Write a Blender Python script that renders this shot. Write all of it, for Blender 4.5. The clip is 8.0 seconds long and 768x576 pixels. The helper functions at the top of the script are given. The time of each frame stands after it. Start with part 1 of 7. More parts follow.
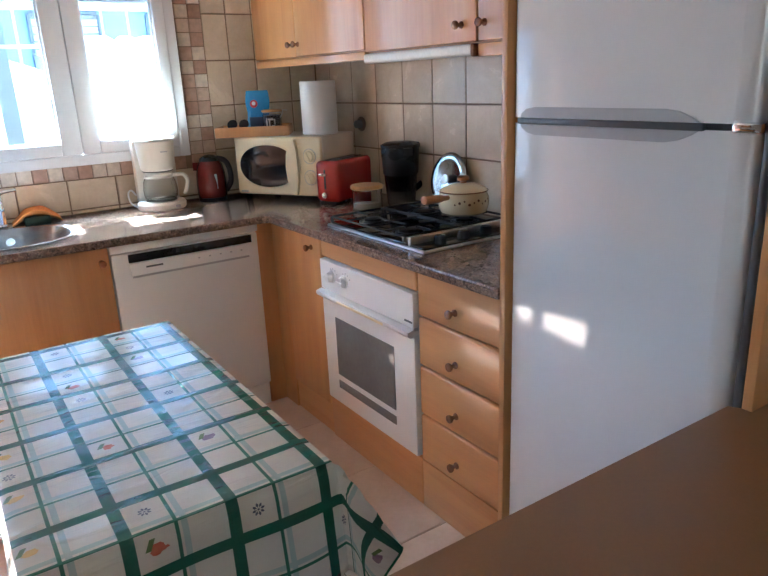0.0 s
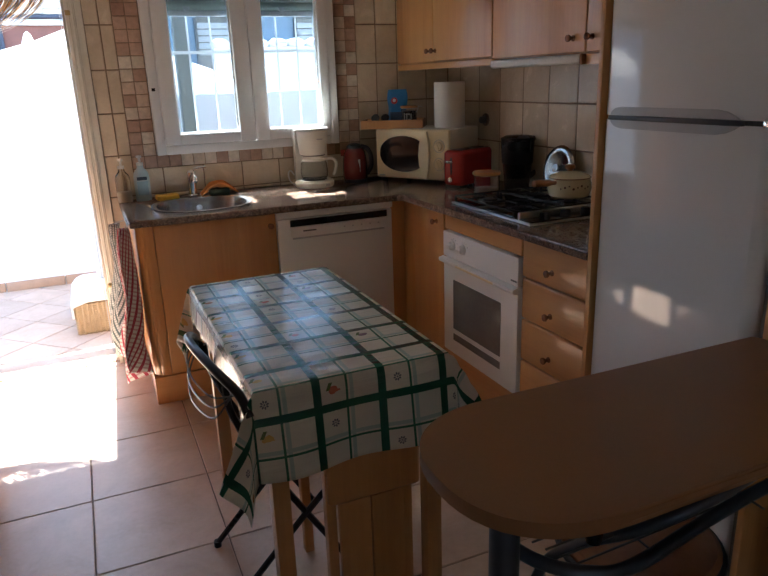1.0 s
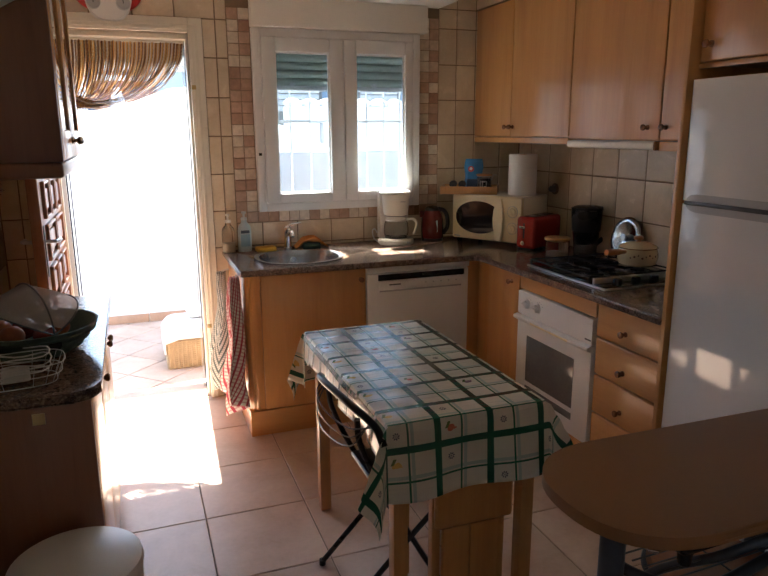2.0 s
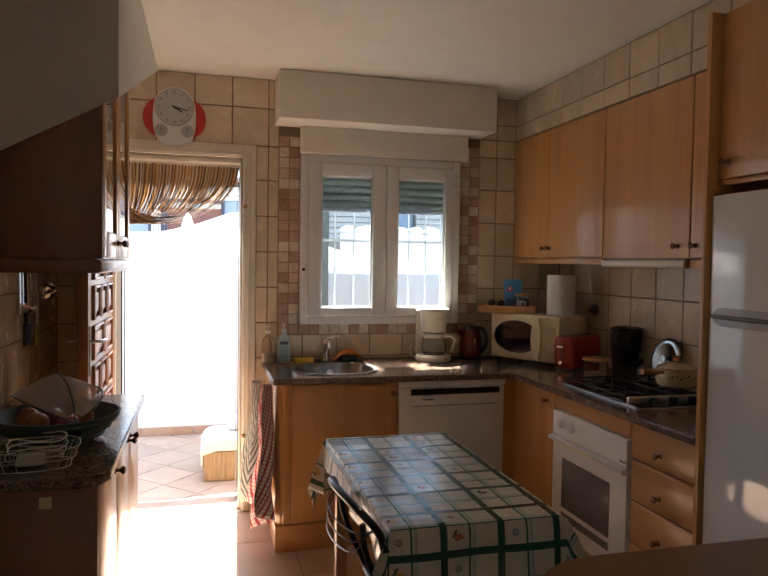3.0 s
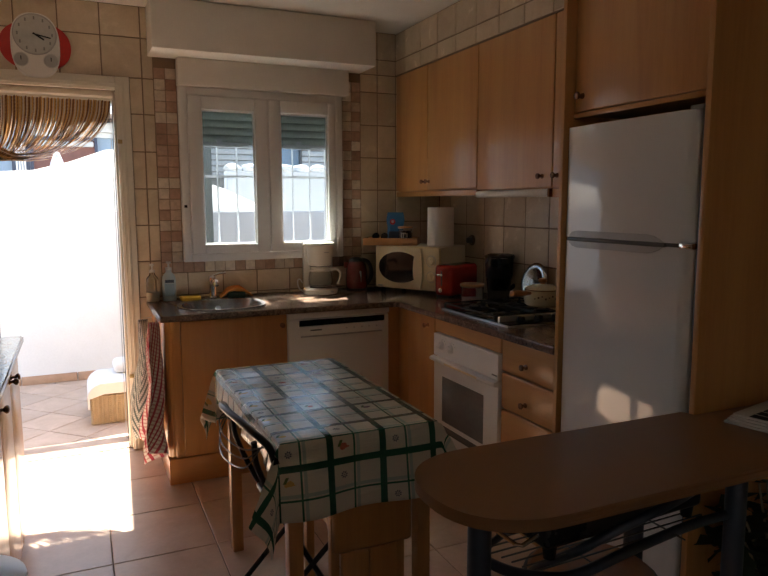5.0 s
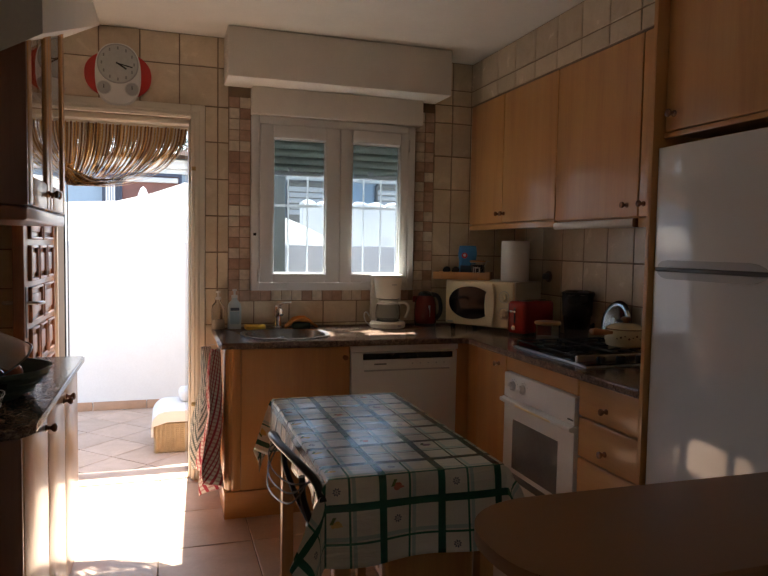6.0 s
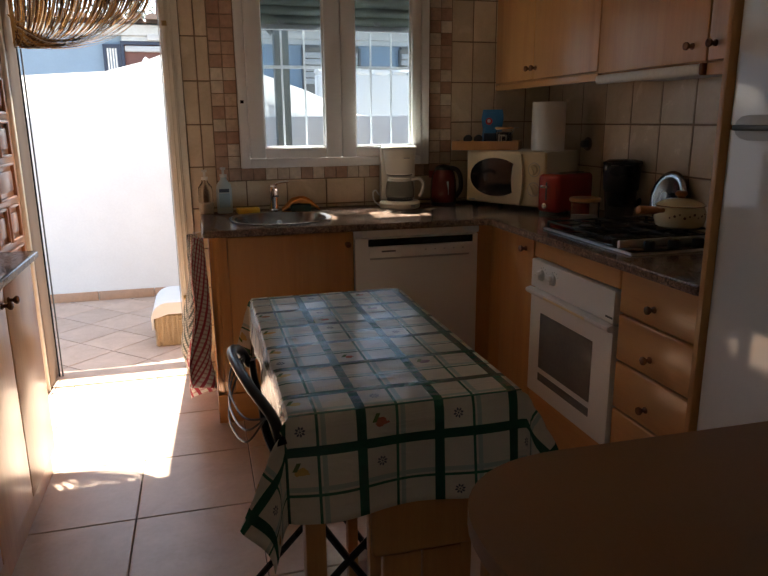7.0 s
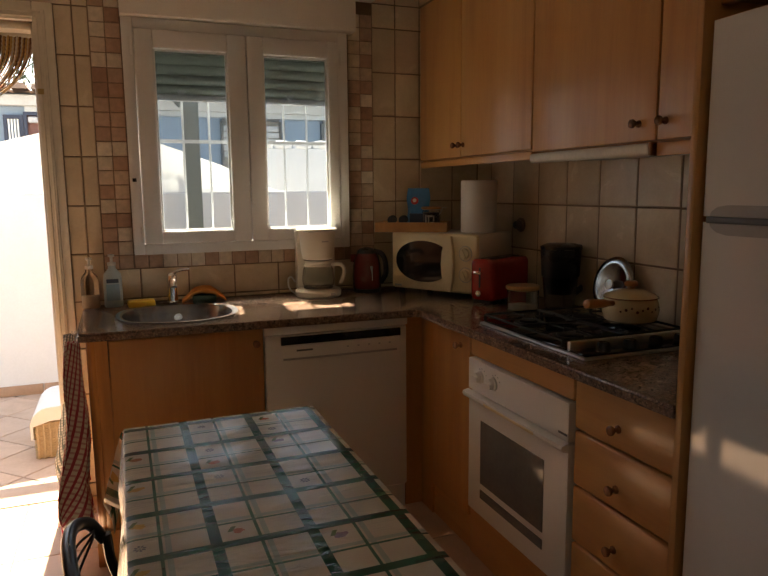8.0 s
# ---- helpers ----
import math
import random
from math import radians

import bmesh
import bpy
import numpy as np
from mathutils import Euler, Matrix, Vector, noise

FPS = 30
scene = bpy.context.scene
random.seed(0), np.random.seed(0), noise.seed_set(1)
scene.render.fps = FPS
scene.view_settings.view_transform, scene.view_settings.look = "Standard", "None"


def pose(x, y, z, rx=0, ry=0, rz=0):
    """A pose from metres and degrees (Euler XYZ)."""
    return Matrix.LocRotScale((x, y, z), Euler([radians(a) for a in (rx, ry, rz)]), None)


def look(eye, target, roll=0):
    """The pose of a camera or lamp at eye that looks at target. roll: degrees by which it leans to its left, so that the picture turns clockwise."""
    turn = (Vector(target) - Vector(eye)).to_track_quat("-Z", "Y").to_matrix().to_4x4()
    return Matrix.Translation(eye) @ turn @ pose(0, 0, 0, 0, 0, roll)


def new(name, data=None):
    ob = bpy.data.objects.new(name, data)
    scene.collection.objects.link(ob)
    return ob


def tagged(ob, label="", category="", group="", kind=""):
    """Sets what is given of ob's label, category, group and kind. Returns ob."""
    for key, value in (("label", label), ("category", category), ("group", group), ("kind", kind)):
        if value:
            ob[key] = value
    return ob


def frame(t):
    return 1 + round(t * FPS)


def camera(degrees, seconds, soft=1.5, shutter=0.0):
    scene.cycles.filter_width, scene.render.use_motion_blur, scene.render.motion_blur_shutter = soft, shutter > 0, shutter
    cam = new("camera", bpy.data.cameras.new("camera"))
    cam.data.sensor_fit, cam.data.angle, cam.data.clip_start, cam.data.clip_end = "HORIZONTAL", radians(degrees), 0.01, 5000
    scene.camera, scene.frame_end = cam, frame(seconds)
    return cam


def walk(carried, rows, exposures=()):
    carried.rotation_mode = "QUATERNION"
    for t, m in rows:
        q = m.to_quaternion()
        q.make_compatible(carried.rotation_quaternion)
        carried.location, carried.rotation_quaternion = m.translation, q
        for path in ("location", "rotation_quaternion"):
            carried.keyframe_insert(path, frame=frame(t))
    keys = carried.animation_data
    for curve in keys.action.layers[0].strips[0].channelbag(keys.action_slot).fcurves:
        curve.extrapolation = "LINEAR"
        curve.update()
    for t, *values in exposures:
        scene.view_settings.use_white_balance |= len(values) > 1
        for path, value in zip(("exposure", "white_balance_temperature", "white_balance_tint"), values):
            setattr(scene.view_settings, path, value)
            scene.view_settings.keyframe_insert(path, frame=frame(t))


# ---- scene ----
cam = camera(59.1, 8.0)
PATH = [
    (0, (0.077, 0.047, 1.397), (1.125, 1.644, 0.804), -2.5),
    (0.5, (-0.089, -0.224, 1.375), (0.713, 1.511, 0.787), -2.3),
    (1, (-0.2, -0.41, 1.416), (0.551, 1.349, 0.829), -2.0),
    (1.5, (-0.363, -0.536, 1.488), (0.386, 1.226, 0.91), -1.8),
    (2, (-0.525, -0.606, 1.53), (0.146, 1.224, 1.079), -0.3),
    (2.2, (-0.55, -0.613, 1.536), (0.083, 1.239, 1.124), 0.2),
    (3.3, (-0.339, -0.703, 1.378), (0.152, 1.236, 1.364), 0.6),
    (3.5, (-0.316, -0.708, 1.339), (0.197, 1.224, 1.273), -0.5),
    (4, (-0.312, -0.791, 1.331), (0.257, 1.071, 0.874), -1.6),
    (4.5, (-0.377, -0.797, 1.387), (0.355, 0.98, 0.835), -0.8),
    (5, (-0.412, -0.794, 1.419), (0.401, 1.016, 1.172), -0.2),
    (5.2, (-0.419, -0.781, 1.409), (0.354, 1.061, 1.306), -0.3),
    (6.3, (-0.243, -0.565, 1.325), (0.326, 1.348, 1.193), 1.2),
    (6.5, (-0.18, -0.478, 1.316), (0.362, 1.44, 1.151), 1.3),
    (7, (-0.065, -0.245, 1.315), (0.436, 1.63, 0.834), -0.5),
    (7.5, (-0.061, -0.017, 1.33), (0.497, 1.846, 0.864), -2.0),
    (8, (0.091, 0.131, 1.356), (0.805, 1.977, 1.07), -0.5),
]
walk(cam, [(t, look(eye, target, roll)) for t, eye, target, roll in PATH],
     exposures=[(0.0, 4.99, 4950, 1), (0.3, 4.34, 5150, 2), (0.6, 3.69, 5450, 3), (1.0, 3.34, 5800, 6), (1.6, 3.44, 6250, 8), (2.2, 3.46, 6450, 9), (3.3, 2.94, 6850, 10), (4.0, 2.72, 6800, 10), (5.2, 2.70, 7000, 10), (6.3, 2.59, 6700, 10), (7.0, 2.44, 6800, 9), (7.5, 2.44, 7400, 10), (8.0, 2.56, 8600, 13)])

# ---- light ----
SUN_ELEV, SUN_AZ = 57.4, 3.0          # degrees above the horizon; towards +x from +y
world = bpy.data.worlds.new("sky")
scene.world = world
world.use_nodes = True
wn = world.node_tree.nodes
sky = wn.new("ShaderNodeTexSky")
sky.sky_type = "NISHITA"
sky.sun_disc = False
sky.sun_elevation = radians(SUN_ELEV)
sky.sun_rotation = radians(SUN_AZ)
wn["Background"].inputs["Strength"].default_value = 0.12
world.node_tree.links.new(sky.outputs["Color"], wn["Background"].inputs["Color"])
sun_data = bpy.data.lights.new("sun", "SUN")
sun_data.energy, sun_data.angle, sun_data.color = 5.0, radians(0.55), (1.0, 0.97, 0.92)
sun = new("sun", sun_data)
e, a = radians(SUN_ELEV), radians(SUN_AZ)
to_sun = Vector((math.sin(a) * math.cos(e), math.cos(a) * math.cos(e), math.sin(e)))
sun.matrix_world = look(to_sun * 20, (0, 0, 0))

# ---- helpers ----


def mesh_from(bm, name, angle=38):
    me = bpy.data.meshes.new(name)
    bmesh.ops.recalc_face_normals(bm, faces=bm.faces)
    bm.to_mesh(me)
    bm.free()
    for p in me.polygons:
        p.use_smooth = True
    me.set_sharp_from_angle(angle=radians(angle))
    return me


def part(name, bm, material, parent=None, label="", at=None):
    me = mesh_from(bm, name)
    for m in material if isinstance(material, (list, tuple)) else (material,):
        me.materials.append(m)
    ob = new(name, me)
    ob.parent = parent
    if at is not None:
        ob.matrix_basis = at
    if label:
        tagged(ob, label)
    return ob


def thing(name, x, y, z, label, category, group="", kind="", rz=0.0):
    ob = new(name)
    ob.empty_display_size = 0.05
    ob.matrix_basis = pose(x, y, z, 0, 0, rz)
    return tagged(ob, label, category, group, kind)


def structure(name, bm, material, label="", category=""):
    return tagged(part(name, bm, material), label, category, kind="structure")


def box(bm, x0, x1, y0, y1, z0, z1, bev=0.0, seg=2, turn=None):
    m = Matrix.LocRotScale(((x0 + x1) / 2, (y0 + y1) / 2, (z0 + z1) / 2), None, (abs(x1 - x0), abs(y1 - y0), abs(z1 - z0)))
    vs = bmesh.ops.create_cube(bm, size=1.0, matrix=(turn @ m) if turn else m)["verts"]
    if bev > 0:
        es = list({e for v in vs for e in v.link_edges})
        bmesh.ops.bevel(bm, geom=es, offset=bev, segments=seg, profile=0.5, affect="EDGES")
    return bm


def Box(*a, **k):
    return box(bmesh.new(), *a, **k)


def cyl(bm, x, y, z0, z1, r0, r1=None, n=24, m=None):
    r1 = r0 if r1 is None else r1
    mat = Matrix.Translation((x, y, (z0 + z1) / 2))
    bmesh.ops.create_cone(bm, cap_ends=True, segments=n, radius1=r0, radius2=r1, depth=z1 - z0, matrix=(m @ mat) if m else mat)
    return bm


def lathe(bm, profile, n=32, m=None, sx=1.0, sy=1.0):
    """A turned form from (radius, height) pairs round z."""
    rings = []
    for r, z in profile:
        if r < 1e-5:
            rings.append([bm.verts.new((0, 0, z))])
        else:
            rings.append([bm.verts.new((sx * r * math.cos(2 * math.pi * i / n), sy * r * math.sin(2 * math.pi * i / n), z)) for i in range(n)])
    for lo, hi in zip(rings, rings[1:]):
        for i in range(n):
            j = (i + 1) % n
            if len(lo) == 1 and len(hi) == 1:
                continue
            if len(lo) == 1:
                bm.faces.new((lo[0], hi[i], hi[j]))
            elif len(hi) == 1:
                bm.faces.new((lo[i], lo[j], hi[0]))
            else:
                bm.faces.new((lo[i], lo[j], hi[j], hi[i]))
    if m:
        bmesh.ops.transform(bm, matrix=m, verts=[v for ring in rings for v in ring])
    return bm


def tube(bm, pts, r, n=8, closed=False):
    """A round bar along points."""
    pts = [Vector(p) for p in pts]
    rings, count = [], len(pts)
    up = None
    for i, p in enumerate(pts):
        if closed:
            d = pts[(i + 1) % count] - pts[i - 1]
        else:
            d = pts[min(i + 1, count - 1)] - pts[max(i - 1, 0)]
        d.normalize()
        if up is None:
            up = Vector((0, 0, 1)) if abs(d.z) < 0.9 else Vector((1, 0, 0))
        side = d.cross(up).normalized()
        up = side.cross(d).normalized()
        rings.append([bm.verts.new(p + r * (math.cos(2 * math.pi * k / n) * side + math.sin(2 * math.pi * k / n) * up)) for k in range(n)])
    pairs = list(zip(rings, rings[1:])) + ([(rings[-1], rings[0])] if closed else [])
    for a_, b_ in pairs:
        for k in range(n):
            bm.faces.new((a_[k], a_[(k + 1) % n], b_[(k + 1) % n], b_[k]))
    if not closed:
        bm.faces.new(rings[0])
        bm.faces.new(rings[-1])
    return bm


def curve_pts(pts, steps=8):
    """A smooth line through points (Catmull-Rom)."""
    p = [Vector(q) for q in pts]
    p = [2 * p[0] - p[1]] + p + [2 * p[-1] - p[-2]]
    out = []
    for i in range(1, len(p) - 2):
        for s in range(steps):
            t = s / steps
            out.append(0.5 * (2 * p[i] + (p[i + 1] - p[i - 1]) * t + (2 * p[i - 1] - 5 * p[i] + 4 * p[i + 1] - p[i + 2]) * t * t + (3 * p[i] - p[i - 1] - 3 * p[i + 1] + p[i + 2]) * t ** 3))
    return out + [p[-2]]


def prism(bm, outline, z0, z1, m=None):
    """An outline in x and y, raised from z0 to z1."""
    lo = [bm.verts.new((x, y, z0)) for x, y in outline]
    hi = [bm.verts.new((x, y, z1)) for x, y in outline]
    bm.faces.new(lo[::-1])
    bm.faces.new(hi)
    for i in range(len(lo)):
        j = (i + 1) % len(lo)
        bm.faces.new((lo[i], lo[j], hi[j], hi[i]))
    if m:
        bmesh.ops.transform(bm, matrix=m, verts=lo + hi)
    return bm


def ellipse(cx, cy, rx, ry, n=40):
    return [(cx + rx * math.cos(2 * math.pi * i / n), cy + ry * math.sin(2 * math.pi * i / n)) for i in range(n)]


# ---- materials ----


def base_mat(name):
    m = bpy.data.materials.new(name)
    m.use_nodes = True
    nt = m.node_tree
    return m, nt, nt.nodes["Principled BSDF"]


def node(nt, kind, **values):
    n = nt.nodes.new(kind)
    for k, v in values.items():
        n.inputs[k].default_value = v
    return n


def coords(nt, scale=(1, 1, 1), rot=(0, 0, 0), space="Object"):
    tc = nt.nodes.new("ShaderNodeTexCoord")
    mp = nt.nodes.new("ShaderNodeMapping")
    mp.inputs["Scale"].default_value = scale
    mp.inputs["Rotation"].default_value = rot
    nt.links.new(tc.outputs[space], mp.inputs["Vector"])
    return mp.outputs["Vector"]


def ramp(nt, fac, stops, constant=False):
    r = nt.nodes.new("ShaderNodeValToRGB")
    els = r.color_ramp.elements
    if constant:
        r.color_ramp.interpolation = "CONSTANT"
    while len(els) < len(stops):
        els.new(0.5)
    for el, (p, c) in zip(els, stops):
        el.position, el.color = p, (*c, 1)
    nt.links.new(fac, r.inputs["Fac"])
    return r.outputs["Color"]


def bump(nt, bsdf, height, strength, distance=0.002):
    b = node(nt, "ShaderNodeBump", Strength=strength, Distance=distance)
    nt.links.new(height, b.inputs["Height"])
    nt.links.new(b.outputs["Normal"], bsdf.inputs["Normal"])


def mix(nt, fac, a_, b_, mode="MIX"):
    m = nt.nodes.new("ShaderNodeMix")
    m.data_type, m.blend_type = "RGBA", mode
    for sock, val in ((m.inputs[0], fac), (m.inputs[6], a_), (m.inputs[7], b_)):
        if isinstance(val, (int, float)):
            sock.default_value = val
        elif isinstance(val, tuple):
            sock.default_value = (*val, 1)
        else:
            nt.links.new(val, sock)
    return m.outputs[2]


def shade(c, k):
    return tuple(min(1.0, v * k) for v in c)


def plain(name, colour, rough=0.5, metal=0.0, vary=0.12, scale=6.0, fine=60.0, relief=0.15, coat=0.0):
    """A painted, plastic or metal surface: soft blotches, fine grain and uneven gloss."""
    m, nt, b = base_mat(name)
    v = coords(nt)
    big = node(nt, "ShaderNodeTexNoise", Scale=scale, Detail=5.0, Roughness=0.6)
    small = node(nt, "ShaderNodeTexNoise", Scale=fine, Detail=3.0)
    nt.links.new(v, big.inputs["Vector"])
    nt.links.new(v, small.inputs["Vector"])
    both = mix(nt, 0.35, big.outputs["Fac"], small.outputs["Fac"])
    col = ramp(nt, both, [(0.3, shade(colour, 1 - vary)), (0.7, shade(colour, 1 + vary))])
    nt.links.new(col, b.inputs["Base Color"])
    rr = node(nt, "ShaderNodeMapRange")
    rr.inputs["To Min"].default_value, rr.inputs["To Max"].default_value = max(0.02, rough * 0.8), min(1, rough * 1.2)
    nt.links.new(big.outputs["Fac"], rr.inputs["Value"])
    nt.links.new(rr.outputs["Result"], b.inputs["Roughness"])
    b.inputs["Metallic"].default_value = metal
    b.inputs["Coat Weight"].default_value = coat
    if relief:
        bump(nt, b, small.outputs["Fac"], relief, 0.001)
    return m


def wood(name, dark, light, along="z", rough=0.38, scale=1.0):
    """Veneer with long grain along one axis, broad bands and fine pores."""
    m, nt, b = base_mat(name)
    s = {"z": (9, 9, 0.55), "x": (0.55, 9, 9), "y": (9, 0.55, 9)}[along]
    v = coords(nt, tuple(k * scale for k in s))
    info = nt.nodes.new("ShaderNodeObjectInfo")
    add = nt.nodes.new("ShaderNodeVectorMath")
    mul = nt.nodes.new("ShaderNodeVectorMath")
    mul.operation = "SCALE"
    comb = nt.nodes.new("ShaderNodeCombineXYZ")
    for i in range(3):
        nt.links.new(info.outputs["Random"], comb.inputs[i])
    nt.links.new(comb.outputs[0], mul.inputs[0])
    mul.inputs["Scale"].default_value = 17.0
    nt.links.new(v, add.inputs[0])
    nt.links.new(mul.outputs[0], add.inputs[1])
    n1 = node(nt, "ShaderNodeTexNoise", Scale=1.0, Detail=6.0, Roughness=0.55, Distortion=0.6)
    n2 = node(nt, "ShaderNodeTexNoise", Scale=9.0, Detail=4.0, Roughness=0.7)
    nt.links.new(add.outputs[0], n1.inputs["Vector"])
    nt.links.new(add.outputs[0], n2.inputs["Vector"])
    f = mix(nt, 0.3, n1.outputs["Fac"], n2.outputs["Fac"])
    nt.links.new(ramp(nt, f, [(0.28, dark), (0.5, shade(tuple((p + q) / 2 for p, q in zip(dark, light)), 1.05)), (0.72, light)]), b.inputs["Base Color"])
    b.inputs["Roughness"].default_value = rough
    b.inputs["Coat Weight"].default_value = 0.7
    b.inputs["Coat Roughness"].default_value = 0.2
    bump(nt, b, n2.outputs["Fac"], 0.12, 0.0006)
    return m


def tile_mat(name, dark, light, rough=0.3, spread=0.12, mottled=7.0):
    """Glazed or matt tile: clouded tone, each piece a little apart from the next."""
    m, nt, b = base_mat(name)
    info = nt.nodes.new("ShaderNodeObjectInfo")
    geo = nt.nodes.new("ShaderNodeNewGeometry")
    n1 = node(nt, "ShaderNodeTexNoise", Scale=mottled, Detail=8.0, Roughness=0.62, Distortion=0.7)
    n2 = node(nt, "ShaderNodeTexNoise", Scale=mottled * 12, Detail=3.0)
    nt.links.new(geo.outputs["Position"], n1.inputs["Vector"])
    nt.links.new(geo.outputs["Position"], n2.inputs["Vector"])
    f = mix(nt, 0.2, n1.outputs["Fac"], n2.outputs["Fac"])
    col = ramp(nt, f, [(0.3, dark), (0.68, light)])
    tone = node(nt, "ShaderNodeMapRange")
    tone.inputs["To Min"].default_value, tone.inputs["To Max"].default_value = 1 - spread, 1 + spread * 0.6
    nt.links.new(info.outputs["Random"], tone.inputs["Value"])
    comb = nt.nodes.new("ShaderNodeCombineColor")
    for i in range(3):
        nt.links.new(tone.outputs["Result"], comb.inputs[i])
    nt.links.new(mix(nt, 1.0, col, comb.outputs[0], "MULTIPLY"), b.inputs["Base Color"])
    rr = node(nt, "ShaderNodeMapRange")
    rr.inputs["To Min"].default_value, rr.inputs["To Max"].default_value = rough * 0.7, rough * 1.4
    nt.links.new(n1.outputs["Fac"], rr.inputs["Value"])
    nt.links.new(rr.outputs["Result"], b.inputs["Roughness"])
    bump(nt, b, n1.outputs["Fac"], 0.12, 0.004)
    return m


def glass_mat(name, tint=(1, 1, 1), rough=0.0):
    m, nt, b = base_mat(name)
    b.inputs["Base Color"].default_value = (*tint, 1)
    b.inputs["Roughness"].default_value = rough
    b.inputs["Transmission Weight"].default_value = 1.0
    b.inputs["IOR"].default_value = 1.45
    return m


def granite_mat():
    m, nt, b = base_mat("granite")
    geo = nt.nodes.new("ShaderNodeNewGeometry")
    v1 = node(nt, "ShaderNodeTexVoronoi", Scale=210.0)
    v2 = node(nt, "ShaderNodeTexVoronoi", Scale=75.0)
    n = node(nt, "ShaderNodeTexNoise", Scale=14.0, Detail=6.0, Roughness=0.7)
    for k in (v1, v2, n):
        nt.links.new(geo.outputs["Position"], k.inputs["Vector"])
    sep = nt.nodes.new("ShaderNodeSeparateColor")
    nt.links.new(v1.outputs["Color"], sep.inputs[0])
    sep2 = nt.nodes.new("ShaderNodeSeparateColor")
    nt.links.new(v2.outputs["Color"], sep2.inputs[0])
    c1 = ramp(nt, sep.outputs[0], [(0.0, (0.025, 0.02, 0.018)), (0.25, (0.13, 0.08, 0.055)), (0.5, (0.26, 0.17, 0.12)), (0.8, (0.42, 0.31, 0.23)), (0.95, (0.16, 0.14, 0.13))], True)
    c2 = ramp(nt, sep2.outputs[1], [(0.0, (0.05, 0.035, 0.03)), (0.35, (0.22, 0.14, 0.1)), (0.8, (0.36, 0.26, 0.19))], True)
    col = mix(nt, 0.4, c1, c2)
    nt.links.new(mix(nt, 0.22, col, ramp(nt, n.outputs["Fac"], [(0.35, (0.13, 0.085, 0.06)), (0.65, (0.33, 0.23, 0.17))])), b.inputs["Base Color"])
    b.inputs["Roughness"].default_value = 0.16
    return m


BEECH = wood("beech", (0.47, 0.205, 0.062), (0.66, 0.35, 0.125), "z")
BEECH_X = wood("beech_across", (0.47, 0.205, 0.062), (0.66, 0.35, 0.125), "x")
BEECH_Y = wood("beech_along", (0.47, 0.205, 0.062), (0.66, 0.35, 0.125), "y")
KNOB = wood("knob_wood", (0.16, 0.06, 0.025), (0.30, 0.13, 0.055), "x", 0.25, 3)
PINE = wood("light_wood", (0.44, 0.20, 0.065), (0.62, 0.34, 0.13), "z")
DOORWOOD = wood("door_wood", (0.22, 0.08, 0.032), (0.42, 0.19, 0.085), "z", 0.3)
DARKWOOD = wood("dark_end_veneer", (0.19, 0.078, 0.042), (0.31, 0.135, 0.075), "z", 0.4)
GRANITE = granite_mat()
WHITE = plain("white_enamel", (0.80, 0.80, 0.78), 0.33, vary=0.015, scale=2.0, relief=0)
FRIDGE = plain("fridge_white", (0.80, 0.81, 0.82), 0.065, vary=0.02, scale=2.0, relief=0.03, fine=14)
GREY = plain("grey_plastic", (0.42, 0.43, 0.44), 0.3, vary=0.05)
DARKGREY = plain("dark_grey_plastic", (0.09, 0.095, 0.1), 0.35)
BLACK = plain("black_plastic", (0.012, 0.012, 0.014), 0.28)
BLACKGLASS = plain("black_glass", (0.008, 0.008, 0.009), 0.06, relief=0)
for m_ in (BLACKGLASS, BLACK):
    m_.node_tree.nodes["Principled BSDF"].inputs["Specular IOR Level"].default_value = 0.3
OVENGLASS = plain("oven_glass", (0.16, 0.155, 0.145), 0.16, relief=0, vary=0.2)
CREAM = plain("cream_plastic", (0.82, 0.70, 0.44), 0.32, vary=0.04)
PVC = plain("white_pvc", (0.78, 0.79, 0.79), 0.3, vary=0.03, relief=0.03)
PAINT = plain("white_wall_paint", (0.80, 0.77, 0.71), 0.7, vary=0.05, fine=120, relief=0.25)
CEIL = plain("ceiling_paint", (0.78, 0.75, 0.69), 0.8, vary=0.05, fine=90, relief=0.3)
PLASTER = plain("beige_plaster", (0.62, 0.52, 0.40), 0.8, vary=0.08, fine=80, relief=0.3)
TRIM = plain("cream_trim", (0.83, 0.78, 0.67), 0.35, vary=0.05)
STEEL = plain("brushed_steel", (0.60, 0.61, 0.61), 0.36, metal=1.0, vary=0.06, relief=0.05)
CHROME = plain("chrome", (0.78, 0.78, 0.79), 0.07, metal=1.0, vary=0.02, relief=0)
RED = plain("red_plastic", (0.36, 0.018, 0.012), 0.25, vary=0.1, coat=0.3)
DARKRED = plain("dark_red_plastic", (0.13, 0.015, 0.012), 0.18, vary=0.1, coat=0.4)
BLUEGREY = plain("blue_grey_metal", (0.07, 0.085, 0.11), 0.35, metal=0.5, vary=0.1)
BRASS = plain("aged_brass", (0.55, 0.40, 0.18), 0.3, metal=1.0, vary=0.15)
GLASS = glass_mat("clear_glass")
PANE = glass_mat("tinted_pane", (0.40, 0.46, 0.50))
WALLTILE = tile_mat("wall_tile", (0.60, 0.485, 0.345), (0.76, 0.645, 0.49), 0.24)
FLOORTILE = tile_mat("floor_tile", (0.51, 0.355, 0.25), (0.68, 0.51, 0.39), 0.32, 0.08, 4.5)
